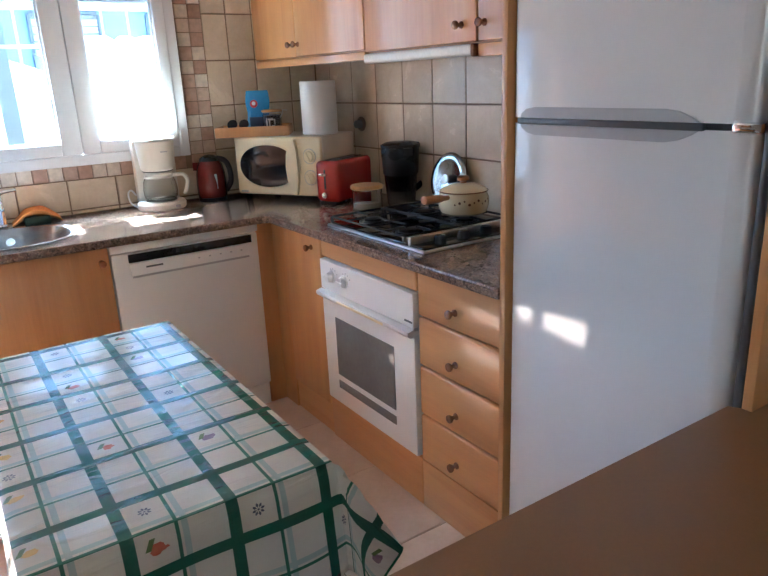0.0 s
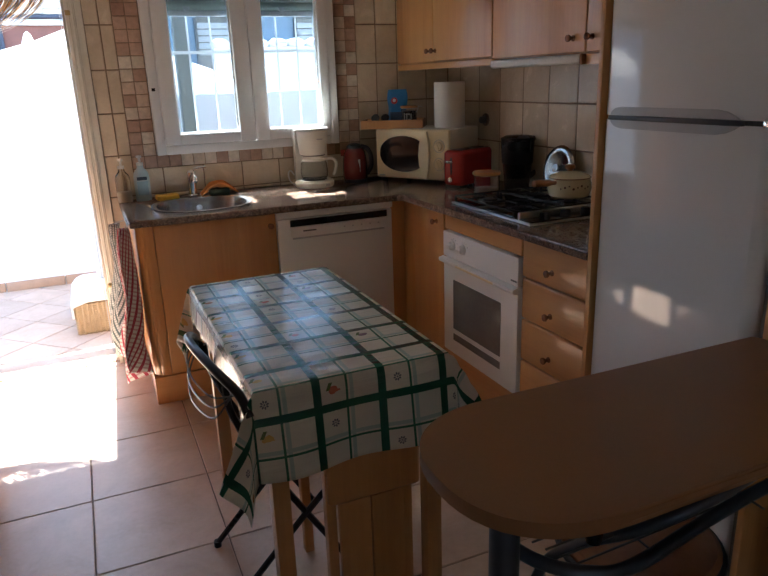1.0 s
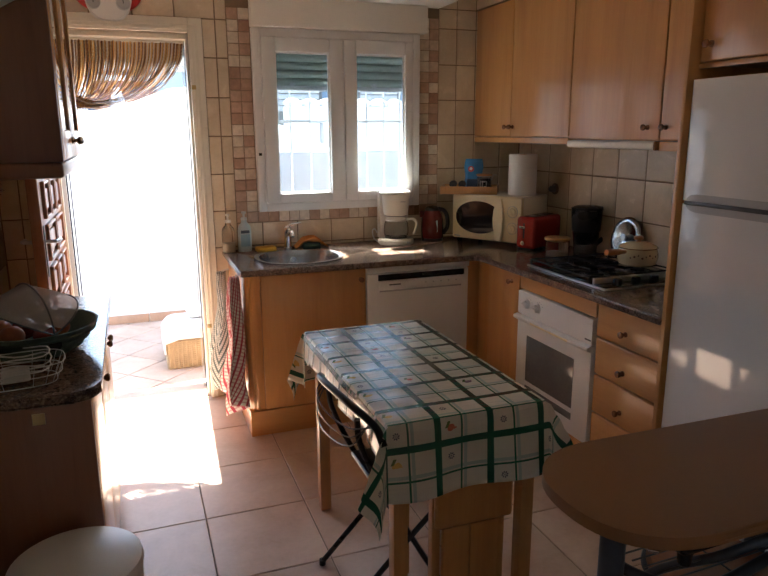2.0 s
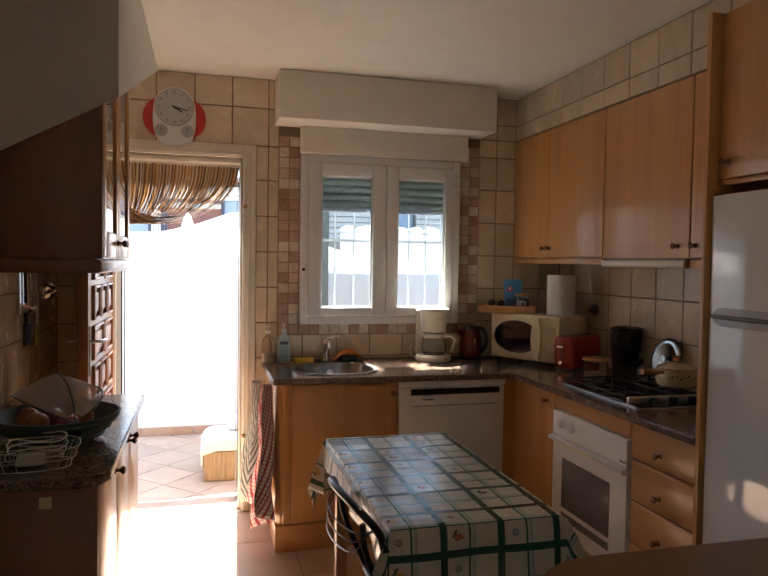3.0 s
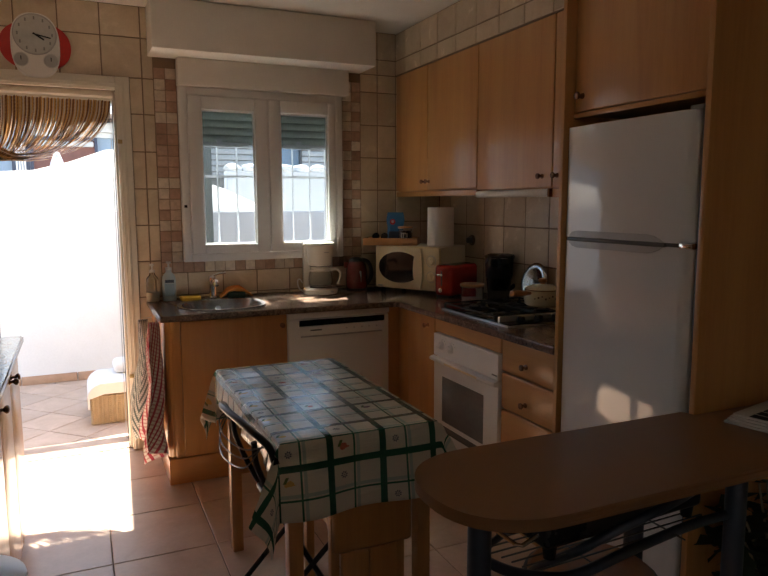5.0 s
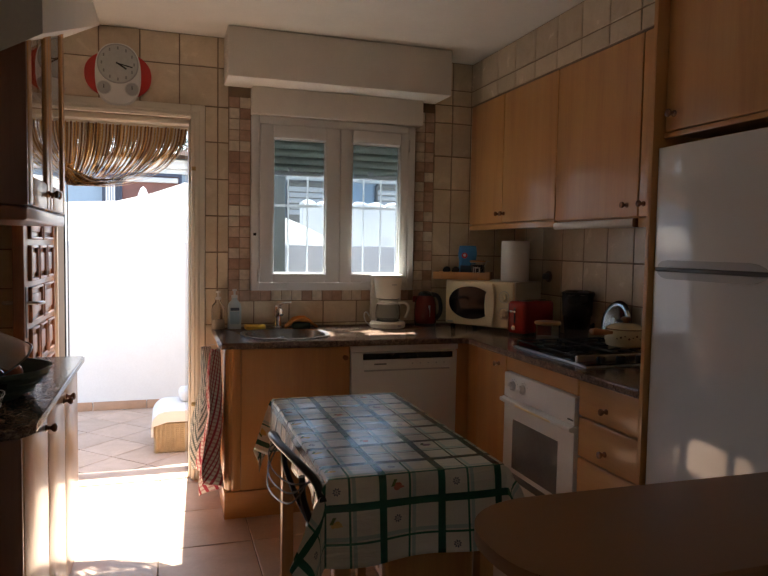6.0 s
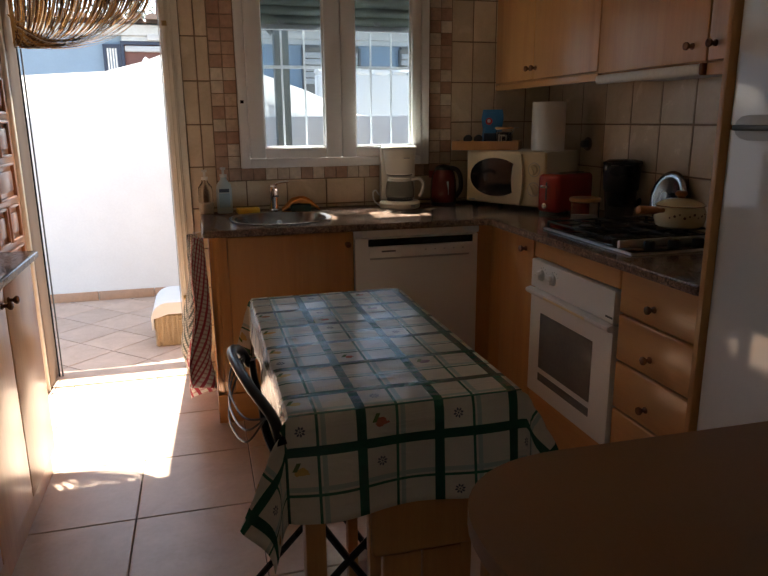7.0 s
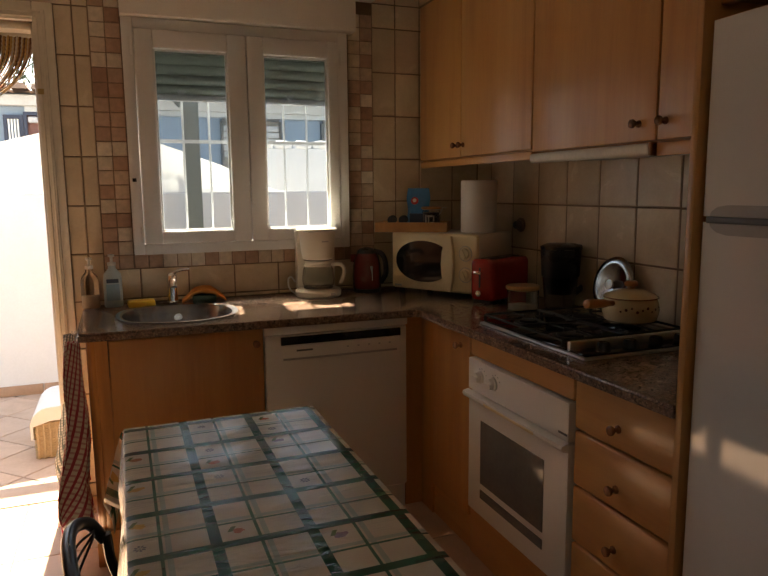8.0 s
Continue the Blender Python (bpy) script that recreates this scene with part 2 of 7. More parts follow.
GROUT = plain("grout", (0.25, 0.175, 0.115), 0.85, fine=200)
FLOORGROUT = plain("floor_grout", (0.17, 0.12, 0.09), 0.85, fine=200)
OUTWALL = plain("whitewash", (0.82, 0.82, 0.81), 0.85, vary=0.05, scale=3, fine=70, relief=0.5)
TERRACE = tile_mat("terrace_tile", (0.48, 0.33, 0.23), (0.66, 0.49, 0.37), 0.55, 0.12, 5.0)
TERRACOTTA = plain("weathered_roof_tile", (0.21, 0.15, 0.12), 0.85, vary=0.35)
BAR = plain("bar_laminate", (0.25, 0.125, 0.055), 0.34, vary=0.08, scale=3, fine=200, relief=0.05)


def mosaic_mat():
    m, nt, b = base_mat("mosaic_stone")
    info = nt.nodes.new("ShaderNodeObjectInfo")
    geo = nt.nodes.new("ShaderNodeNewGeometry")
    n = node(nt, "ShaderNodeTexNoise", Scale=45.0, Detail=5.0)
    nt.links.new(geo.outputs["Position"], n.inputs["Vector"])
    col = ramp(nt, info.outputs["Random"], [(0.0, (0.68, 0.59, 0.48)), (0.2, (0.47, 0.30, 0.215)), (0.38, (0.56, 0.38, 0.28)), (0.55, (0.76, 0.68, 0.57)), (0.7, (0.50, 0.34, 0.25)), (0.84, (0.62, 0.48, 0.37)), (0.94, (0.38, 0.225, 0.16))], True)
    tone = ramp(nt, n.outputs["Fac"], [(0.3, (0.82, 0.82, 0.82)), (0.7, (1.08, 1.08, 1.08))])
    nt.links.new(mix(nt, 1.0, col, tone, "MULTIPLY"), b.inputs["Base Color"])
    b.inputs["Roughness"].default_value = 0.5
    bump(nt, b, n.outputs["Fac"], 0.3, 0.002)
    return m


MOSAIC = mosaic_mat()

# ---- large structure ----
CT = 0.87                                      # worktop height
WY, RX, LX, CZ = 3.30, 1.845, -1.17, 2.50     # tile faces of window wall, right wall, left wall; ceiling
DX0, DX1, DZ = -0.87, -0.19, 2.04              # door opening
NX0, NX1, NZ0, NZ1 = 0.14, 1.125, 1.085, 2.08  # window opening

structure("floor", Box(LX - 0.2, RX + 0.2, -3.4, WY + 0.02, -0.12, -0.004), FLOORGROUT, "warm beige ceramic tiled kitchen floor", "floor")
wall = bmesh.new()
for x0, x1, z0, z1 in ((LX - 0.2, DX0, 0, CZ), (DX0, DX1, DZ, CZ), (DX1, NX0, 0, CZ), (NX0, NX1, 0, NZ0), (NX0, NX1, NZ1, CZ), (NX1, RX + 0.2, 0, CZ)):
    box(wall, x0, x1, WY + 0.006, WY + 0.24, z0 - 0.1 if z0 == 0 else z0, z1)
wall_window = structure("wall_north", wall, GROUT, "tiled kitchen wall with door and window openings", "wall")
wall_right = structure("wall_east", Box(RX + 0.006, RX + 0.22, -3.4, WY + 0.1, -0.1, CZ), GROUT, "beige tiled kitchen wall behind the hob", "wall")
# unseen opening left at y -2.75 to -2.25, added to let in fill light
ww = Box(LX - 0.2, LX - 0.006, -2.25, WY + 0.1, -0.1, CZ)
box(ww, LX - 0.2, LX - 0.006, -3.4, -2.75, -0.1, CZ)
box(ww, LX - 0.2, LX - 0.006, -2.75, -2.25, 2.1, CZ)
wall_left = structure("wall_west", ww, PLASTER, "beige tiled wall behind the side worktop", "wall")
structure("wall_south", Box(LX - 0.2, RX + 0.2, -3.6, -3.4, -0.1, CZ), PLASTER, "plain beige wall", "wall")
structure("wall_backing", Box(RX + 0.002, RX + 0.0055, 1.26, WY, CT, 1.50), GROUT, "grouted bed of the wall tiles", "wall")
structure("wall_backing", Box(LX - 0.0055, LX - 0.002, 1.03, WY, CT, CZ - 0.002), GROUT, "grouted bed of the wall tiles", "wall")
structure("ceiling", Box(LX - 0.2, RX + 0.2, -3.6, WY + 0.24, CZ, CZ + 0.15), CEIL, "white painted ceiling", "ceiling")
soffit = structure("soffit", Box(1.517, RX + 0.005, 1.258, WY + 0.005, 2.236, CZ - 0.002), GROUT, "tiled boxing above the wall cabinets", "wall")

# white bulkhead with a sloping underside in the corner above the glazed cabinet
bk = bmesh.new()
bv = [bk.verts.new((x, y, CZ - 0.002 if top else 1.915 + 0.55 * (x + 0.70) + 0.345 * (y - 1.52))) for top in (0, 1) for x, y in ((LX - 0.004, 1.505), (-0.655, 1.505), (-0.655, WY + 0.004), (LX - 0.004, WY + 0.004))]
for v in bv:
    v.co.z = min(v.co.z, CZ - 0.002)
for q in ((0, 1, 5, 4), (1, 2, 6, 5), (3, 0, 4, 7), (0, 3, 2, 1), (4, 5, 6, 7)):
    bk.faces.new([bv[k] for k in q])
structure("bulkhead", bk, PAINT, "white sloping bulkhead above the glazed cabinet", "bulkhead")

# door trim
trim = bmesh.new()
for k, (w, pr) in enumerate(((0.075, 0.014), (0.045, 0.026))):
    box(trim, DX1, DX1 + w, WY - pr, WY + 0.006, 0, DZ + w, 0.004)
    box(trim, DX0 - w, DX0, WY - pr, WY + 0.006, 0, DZ + w, 0.004)
    box(trim, DX0, DX1, WY - pr, WY + 0.006, DZ, DZ + w, 0.004)
box(trim, DX1 - 0.012, DX1, WY + 0.02, WY + 0.10, 0, DZ, 0.003)
box(trim, DX0, DX1, WY + 0.02, WY + 0.10, DZ - 0.03, DZ, 0.003)
for w in (0.012, 0.030):
    box(trim, DX1 + w, DX1 + w + 0.007, WY - 0.031, WY - 0.025, 0, DZ + w, 0.002)
    box(trim, DX0 + 0.002, DX1 + w, WY - 0.031, WY - 0.025, DZ + w, DZ + w + 0.007, 0.002)
door_frame = structure("door_1", trim, TRIM, "cream painted door frame round the open doorway", "door frame")
for z in (1.752, 0.43):
    part("strike_plate", Box(DX1 + 0.001, DX1 + 0.024, WY - 0.034, WY - 0.0305, z, z + 0.022, 0.001), BRASS, door_frame, "small brass strike plate")
for x, r, m_ in ((DX0 + 0.010, 0.0035, BLACK), (DX0 + 0.026, 0.003, DARKGREY), (DX1 - 0.022, 0.002, GREY), (DX1 - 0.010, 0.003, DARKGREY)):
    part("screen_track", Box(x - r, x + r, WY + 0.17, WY + 0.18, 0.006, DZ - 0.001), m_, door_frame, "thin metal track of the fly screen")
structure("threshold", Box(DX0, DX1, WY + 0.02, WY + 0.24, -0.10, 0.006, 0.003), TERRACE, "pale stone threshold in the doorway", "threshold")

# shutter boxing over the window
structure("trim", Box(-0.012, 1.268, 3.05, WY + 0.006, 2.236, CZ - 0.003, 0.006), PAINT, "white painted boxing above the window", "boxing")
structure("trim", Box(NX0 - 0.003, NX1 + 0.036, 3.225, WY + 0.004, NZ1 + 0.003, 2.234, 0.005), PAINT, "white shutter casing over the window", "shutter casing")

# window: fixed frame, two sashes, panes
window = new("window_1")
tagged(window, "white plastic double casement window with half lowered shutter", "window", kind="structure")
FY0, FY1 = 3.255, 3.345
fr = bmesh.new()
w = 0.045
box(fr, NX0, NX0 + w, FY0, FY1, NZ0, NZ1, 0.004)
box(fr, NX1 - w, NX1, FY0, FY1, NZ0, NZ1, 0.004)
box(fr, NX0 + w, NX1 - w, FY0, FY1, NZ0, NZ0 + w, 0.004)
box(fr, NX0 + w, NX1 - w, FY0, FY1, NZ1 - w, NZ1, 0.004)
part("window_frame", fr, PVC, window)
for x0, x1, g0, g1 in ((NX0 + 0.047, 0.652, 0.262, 0.570), (0.655, NX1 - 0.047, 0.728, 1.028)):
    s = bmesh.new()
    z0, z1, gz0, gz1 = NZ0 + 0.047, NZ1 - 0.047, 1.185, 1.958
    for a0, a1, b0, b1 in ((x0, g0, z0, z1), (g1, x1, z0, z1), (g0, g1, z0, gz0), (g0, g1, gz1, z1)):
        box(s, a0, a1, FY0 - 0.010, FY0 + 0.05, b0, b1, 0.006)
    for a0, a1, b0, b1 in ((g0, g0 + 0.008, gz0, gz1), (g1 - 0.008, g1, gz0, gz1), (g0, g1, gz0, gz0 + 0.008), (g0, g1, gz1 - 0.008, gz1)):
        box(s, a0, a1, FY0 + 0.012, FY0 + 0.0215, b0, b1)
    sash = part("sash", s, PVC, window)
    pane = part("pane", Box(g0, g1, FY0 + 0.022, FY0 + 0.028, gz0, gz1), PANE, sash, "clear window pane")
    pane.visible_shadow = False
for x in (NX0 + 0.02, NX1 - 0.02):
    for z in (NZ0 + 0.09, NZ1 - 0.12):
        part("hinge", cyl(bmesh.new(), x + (0.018 if x < 0.5 else -0.018), FY0 - 0.012, z - 0.035, z + 0.035, 0.007, n=12), PVC, window)
part("catch", Box(NX0 + 0.01, NX0 + 0.026, FY0 - 0.010, FY0, 1.40, 1.415), BLACK, window, "small black catch")
SLAT = plain("shutter_green_grey", (0.58, 0.66, 0.58), 0.5, vary=0.08)
for i in range(6):
    z = 2.052 - i * 0.044
    ol_ = [(0.0, 0.0), (-0.007, 0.010), (-0.009, 0.022), (-0.007, 0.034), (0.0, 0.0435), (0.006, 0.0435), (0.006, 0.0)]
    sl = prism(bmesh.new(), ol_, NX0 + 0.02, NX1 - 0.02, Matrix(((0, 0, 1, 0), (1, 0, 0, 3.389), (0, 1, 0, z - 0.044), (0, 0, 0, 1))))
    part("shutter_slat", sl, SLAT, window)
part("bottom_rail", Box(NX0 + 0.02, NX1 - 0.02, 3.380, 3.398, 1.760, 1.787, 0.003), PVC, window)
for x in (0.382, 0.876):
    pull = prism(bmesh.new(), [(-0.022, 0.010), (0.022, 0.010), (0.008, -0.014), (-0.008, -0.014)], -0.012, 0.0, Matrix(((1, 0, 0, x), (0, 0, 1, 3.380), (0, 1, 0, 1.796), (0, 0, 0, 1))))
    part("shutter_stop", pull, PVC, window, "small white shutter stop")
part("window_sill", Box(NX0 - 0.02, NX1 + 0.02, 3.345, 3.58, NZ0 - 0.03, NZ0 + 0.004, 0.004), OUTWALL, window, "white outer sill")
BARS = plain("white_iron", (0.75, 0.75, 0.75), 0.5)
grille = tagged(new("window_grille"), "white painted iron bars outside the window", "grille", kind="structure")
for i, x in enumerate((0.18, 0.28, 0.39, 0.51, 0.63, 0.75, 0.87, 0.985, 1.09)):
    part("bar", cyl(bmesh.new(), x, 3.50, 1.09, 2.07, 0.0055, n=8), BARS, grille)
for z in (1.14, 1.59, 2.02):
    part("crossbar", Box(NX0, NX1, 3.494, 3.506, z - 0.008, z + 0.008), BARS, grille)

# ---- outside ----
structure("ground", Box(-60, 60, -60, 160, -0.40, -0.125), plain("dry_ground", (0.32, 0.26, 0.2), 0.9, fine=30), "dry pale ground outside", "ground")
structure("pavement", Box(-3.5, 4.5, WY + 0.24, 5.36, -0.2, -0.056), FLOORGROUT, "terrace laid with diagonal beige tiles", "terrace")
bw = bmesh.new()
box(bw, -6, 6.5, 5.36, 5.52, -0.2, 1.35, 0.01)
boundary = structure("boundary_wall", bw, OUTWALL, "whitewashed garden wall round the terrace", "garden wall")
SKIRT = plain("skirting_tile", (0.45, 0.27, 0.17), 0.5, vary=0.15)
for i in range(14):
    x = -3.0 + i * 0.42
    part("skirting_tile", Box(x, x + 0.412, 5.345, 5.36, -0.05, 0.02, 0.002), SKIRT, boundary)
# white sail behind the wall: low at the front, drawn up to one peak
SAIL = plain("white_canvas", (0.84, 0.84, 0.82), 0.8, vary=0.03, fine=150)
sb = bmesh.new()
tops = [(-2.6, 1.62), (-1.7, 1.66), (-1.1, 1.70), (-0.75, 1.72), (-0.45, 1.80), (-0.16, 1.91), (0.05, 1.93), (0.366, 1.76), (0.90, 1.57), (1.31, 1.38), (1.36, 1.36)]
rows = []
for x, zt in tops:
    rows.append([sb.verts.new((x, 5.56 + k / 6 * 0.36, 1.352 + (zt - 1.352) * (k / 6) ** 0.8)) for k in range(7)])
for p, q in zip(rows, rows[1:]):
    for k in range(6):
        sb.faces.new((p[k], q[k], q[k + 1], p[k + 1]))
bmesh.ops.solidify(sb, geom=list(sb.faces), thickness=0.012)
sail = thing("sun_sail", 0, 0, 0, "white canvas sail stretched above the garden wall", "sun sail")
part("canvas", sb, SAIL, sail)
for x in (-2.5, -0.1, 1.25):
    part("post", cyl(bmesh.new(), x, 5.98, -0.07, 1.64 if x > 1 else 1.7, 0.02, n=12), GREY, sail)

# ---- kitchen units ----
FX, FYC = 1.25, 2.665          # faces of the right hand run and of the sink run


def knob(parent, m):
    """A turned wooden knob whose axis is z of m."""
    bm = lathe(bmesh.new(), [(0, 0), (0.011, 0), (0.0105, 0.003), (0.006, 0.006), (0.0055, 0.014), (0.011, 0.019), (0.0135, 0.024), (0.0125, 0.029), (0.007, 0.032), (0, 0.0325)], 20)
    k = part("handle", bm, KNOB, parent, "turned dark wooden knob", at=m)
    return k


TO_W, TO_S = pose(0, 0, 0, 0, -90, 0), pose(0, 0, 0, 90, 0, 0)     # z turned to -x, z turned to -y


def front_w(name, parent, x, y0, y1, z0, z1, material=None, bev=0.006, label=""):
    return part(name, Box(x, x + 0.019, y0, y1, z0, z1, bev, 3), material or BEECH, parent, label)


# sink cabinet with a rounded fluted corner
sink_cab = thing("sink_cabinet", 0, 0, 0, "beech sink base cabinet with rounded corner under granite", "cabinet")
part("body", Box(0.014, 0.575, FYC + 0.02, WY, 0.0, 0.70), BEECH, sink_cab)
part("side_panel", Box(-0.05, 0.012, FYC + 0.05, WY - 0.01, 0.0, 0.838, 0.002), BEECH, sink_cab)
part("door", Box(0.025, 0.574, FYC, FYC + 0.019, 0.135, 0.836, 0.005, 3), BEECH, sink_cab)
col = bmesh.new()
outline = [(-0.05, 2.72)]
for i in range(13):
    a_ = math.pi + i / 12 * math.pi / 2
    r = 0.055 - (0.004 if i in (4, 8) else 0)
    outline.append((0.005 + r * math.cos(a_), 2.72 + r * math.sin(a_)))
outline += [(0.022, 2.665), (0.022, 2.72)]
prism(col, outline, 0.135, 0.838)
part("corner_post", col, BEECH, sink_cab, "rounded fluted beech corner post")
part("plinth", Box(-0.056, 0.575, 2.655, WY - 0.01, 0.0, 0.133, 0.003), BEECH_X, sink_cab)
part("inner_side", Box(0.557, 0.575, FYC + 0.02, WY, 0.701, 0.838), BEECH, sink_cab)
part("back_rail", Box(0.014, 0.556, WY - 0.02, WY, 0.701, 0.838), BEECH_X, sink_cab)
knob(sink_cab.children[2], Matrix.Translation((0.545, FYC, 0.782)) @ TO_S)

# dishwasher
dw = thing("dishwasher", 0, 0, 0, "white freestanding dishwasher with a black control strip", "dishwasher")
part("body", Box(0.577, 1.172, FYC + 0.03, WY - 0.03, 0.01, 0.838), WHITE, dw)
part("lid", Box(0.577, 1.172, FYC - 0.008, WY - 0.05, 0.806, 0.838, 0.006), WHITE, dw)
door_dw = part("door", Box(0.580, 1.169, FYC - 0.004, FYC + 0.03, 0.115, 0.803, 0.008), WHITE, dw)
part("control_strip", Box(0.640, 1.140, FYC - 0.008, FYC - 0.003, 0.764, 0.797, 0.002), BLACKGLASS, door_dw, "glossy black display strip")
grip = bmesh.new()
box(grip, 0.642, 1.130, FYC - 0.013, FYC - 0.003, 0.712, 0.762, 0.005)
part("grip", grip, WHITE, door_dw, "white recessed grip panel")
# raised grey strip, its colour imitating the shade below the grip
part("grip_shadow_gap", Box(0.648, 1.124, FYC - 0.0055, FYC - 0.0035, 0.703, 0.7115), GREY, door_dw)
for i in range(5):
    part("indicator", Box(0.905 + i * 0.045, 0.913 + i * 0.045, FYC - 0.0145, FYC - 0.0125, 0.738, 0.743), GREY, door_dw)
part("label_bar", Box(0.70, 0.765, FYC - 0.0145, FYC - 0.0125, 0.738, 0.745), DARKGREY, door_dw)
part("kick_plate", Box(0.585, 1.164, FYC + 0.012, FYC + 0.03, 0.01, 0.108), WHITE, dw)

# corner base unit
corner = thing("corner_cabinet", 0, 0, 0, "beech corner base cabinet with narrow door", "cabinet")
part("body", Box(FX + 0.02, RX - 0.01, 2.262, WY - 0.01, 0.0, 0.838), BEECH, corner)
part("filler", Box(1.178, FX + 0.02, FYC + 0.035, FYC + 0.06, 0.0, 0.838), BEECH, corner)
part("filler", Box(FX + 0.004, FX + 0.02, 2.585, FYC + 0.06, 0.0, 0.838), BEECH, corner)
cd = front_w("door", corner, FX, 2.268, 2.580, 0.135, 0.836)
knob(cd, Matrix.Translation((FX, 2.335, 0.782)) @ TO_W)
part("plinth", Box(FX + 0.012, FX + 0.03, 2.262, FYC + 0.06, 0.0, 0.133), BEECH_Y, corner)

# oven in its housing
housing = thing("oven_housing", 0, 0, 0, "beech housing round the built-in oven", "cabinet")
part("body", Box(FX + 0.03, RX - 0.01, 1.654, 2.26, 0.0, 0.838), BEECH, housing)
front_w("top_rail", housing, FX, 1.656, 2.258, 0.762, 0.836, BEECH_Y)
part("plinth", Box(FX + 0.004, FX + 0.03, 1.654, 2.26, 0.0, 0.178, 0.003), BEECH_Y, housing)
oven = thing("oven", 0, 0, 0, "white built-in oven with dark window under the hob", "oven")
OY0, OY1 = 1.660, 2.254
part("control_panel", Box(FX - 0.012, FX + 0.03, OY0, OY1, 0.640, 0.757, 0.006), WHITE, oven)
odoor = part("door", Box(FX - 0.010, FX + 0.03, OY0, OY1, 0.185, 0.633, 0.006), WHITE, oven)
part("window", Box(FX - 0.0125, FX - 0.009, 1.775, 2.160, 0.312, 0.545, 0.001), OVENGLASS, odoor, "dark grey oven glass")
part("vent_strip", Box(FX - 0.0125, FX - 0.009, 1.775, 2.160, 0.256, 0.288, 0.001), OVENGLASS, odoor, "dark strip below the oven glass")
hb = bmesh.new()
prism(hb, [(0, 0), (-0.020, 0.004), (-0.025, 0.012), (-0.023, 0.022), (0, 0.028)], OY0 - 0.002, OY1 + 0.002, Matrix.Translation((FX - 0.010, 0, 0.611)) @ Matrix(((1, 0, 0, 0), (0, 0, 1, 0), (0, 1, 0, 0), (0, 0, 0, 1))))
part("handle", hb, WHITE, odoor, "white full width handle lip")
part("handle_inset", Box(FX - 0.0365, FX - 0.033, 1.80, 2.10, 0.619, 0.628, 0.001), CREAM, odoor, "cream inset line on the handle")
for y in (2.165, 2.075):
    kb = bmesh.new()
    lathe(kb, [(0, 0), (0.024, 0), (0.024, 0.006), (0.019, 0.008), (0.017, 0.022), (0, 0.023)], 24)
    box(kb, -0.004, 0.004, -0.018, 0.018, 0.02, 0.028, 0.002)
    part("dial", kb, WHITE, oven, "white oven dial", at=Matrix.Translation((FX - 0.012, y, 0.702)) @ TO_W)
    for j in range(7):
        an = radians(-60 + j * 30)
        part("dial_mark", Box(FX - 0.0135, FX - 0.0115, y - 0.002 + 0.033 * math.sin(an) - 0.012, y + 0.002 + 0.033 * math.sin(an) - 0.012, 0.700 + 0.033 * math.cos(an), 0.704 + 0.033 * math.cos(an)), GREY, oven)
part("label_bar", Box(FX - 0.0135, FX - 0.0115, 1.665, 1.705, 0.658, 0.664), DARKGREY, oven)

# drawer unit
drawers = thing("drawer_unit", 0, 0, 0, "beech drawer unit with four drawers and wooden knobs", "drawers")
part("body", Box(FX + 0.02, RX - 0.01, 1.258, 1.652, 0.0, 0.838), BEECH, drawers)
for z0, z1, kz in ((0.688, 0.836, 0.743), (0.523, 0.683, 0.580), (0.352, 0.518, 0.412), (0.180, 0.347, 0.243)):
    d = front_w("drawer", drawers, FX, 1.262, 1.650, z0, z1, BEECH_Y, 0.008)
    knob(d, Matrix.Translation((FX, 1.470, kz)) @ TO_W)
part("plinth", Box(FX + 0.004, FX + 0.03, 1.258, 1.652, 0.0, 0.176, 0.003), BEECH_Y, drawers)

# worktop: one L of granite with rounded front edge
CTE, CTB = 0.03, CT - 0.03
wt = bmesh.new()
ol = [(-0.078, WY), (-0.078, 2.66), (-0.070, 2.648), (1.19, 2.640), (1.217, 2.615), (1.217, 1.259), (RX, 1.259), (RX, WY)]
prism(wt, ol, CTB, CT)
bmesh.ops.bevel(wt, geom=[e_ for e_ in wt.edges if abs(e_.verts[0].co.z - e_.verts[1].co.z) < 1e-4 and max(e_.verts[0].co.y, e_.verts[1].co.y) < WY - 0.01 or (abs(e_.verts[0].co.x + 0.078) < 1e-3 and abs(e_.verts[1].co.x + 0.078) < 1e-3)], offset=0.007, segments=3, affect="EDGES")
worktop = tagged(part("worktop", wt, GRANITE), "brown speckled granite worktop with rounded edge", "worktop")

# tall panel, fridge, cupboard above
tall = thing("fridge_surround", 0, 0, 0, "tall beech side panels round the fridge", "panel")
part("side_panel", Box(1.222, RX - 0.005, 1.238, 1.257, 0.0, 2.30, 0.002), BEECH, tall)
part("side_panel", Box(1.215, RX - 0.005, 0.598, 0.618, 0.0, 2.30, 0.002), BEECH, tall)
topc = thing("top_cabinet", 0, 0, 0, "beech cupboard above the fridge with wooden knob", "cabinet")
part("body", Box(1.285, RX - 0.005, 0.620, 1.236, 1.735, 2.30), BEECH, topc)
td = front_w("door", topc, 1.262, 0.624, 1.232, 1.745, 2.296)
knob(td, Matrix.Translation((1.262, 1.19, 1.80)) @ TO_W)
part("lower_rail", Box(1.262, 1.285, 0.620, 1.236, 1.725, 1.742, 0.002), BEECH_Y, topc)

fridge = thing("fridge", 0, 0, 0, "tall white two-door fridge freezer beside the drawers", "fridge")
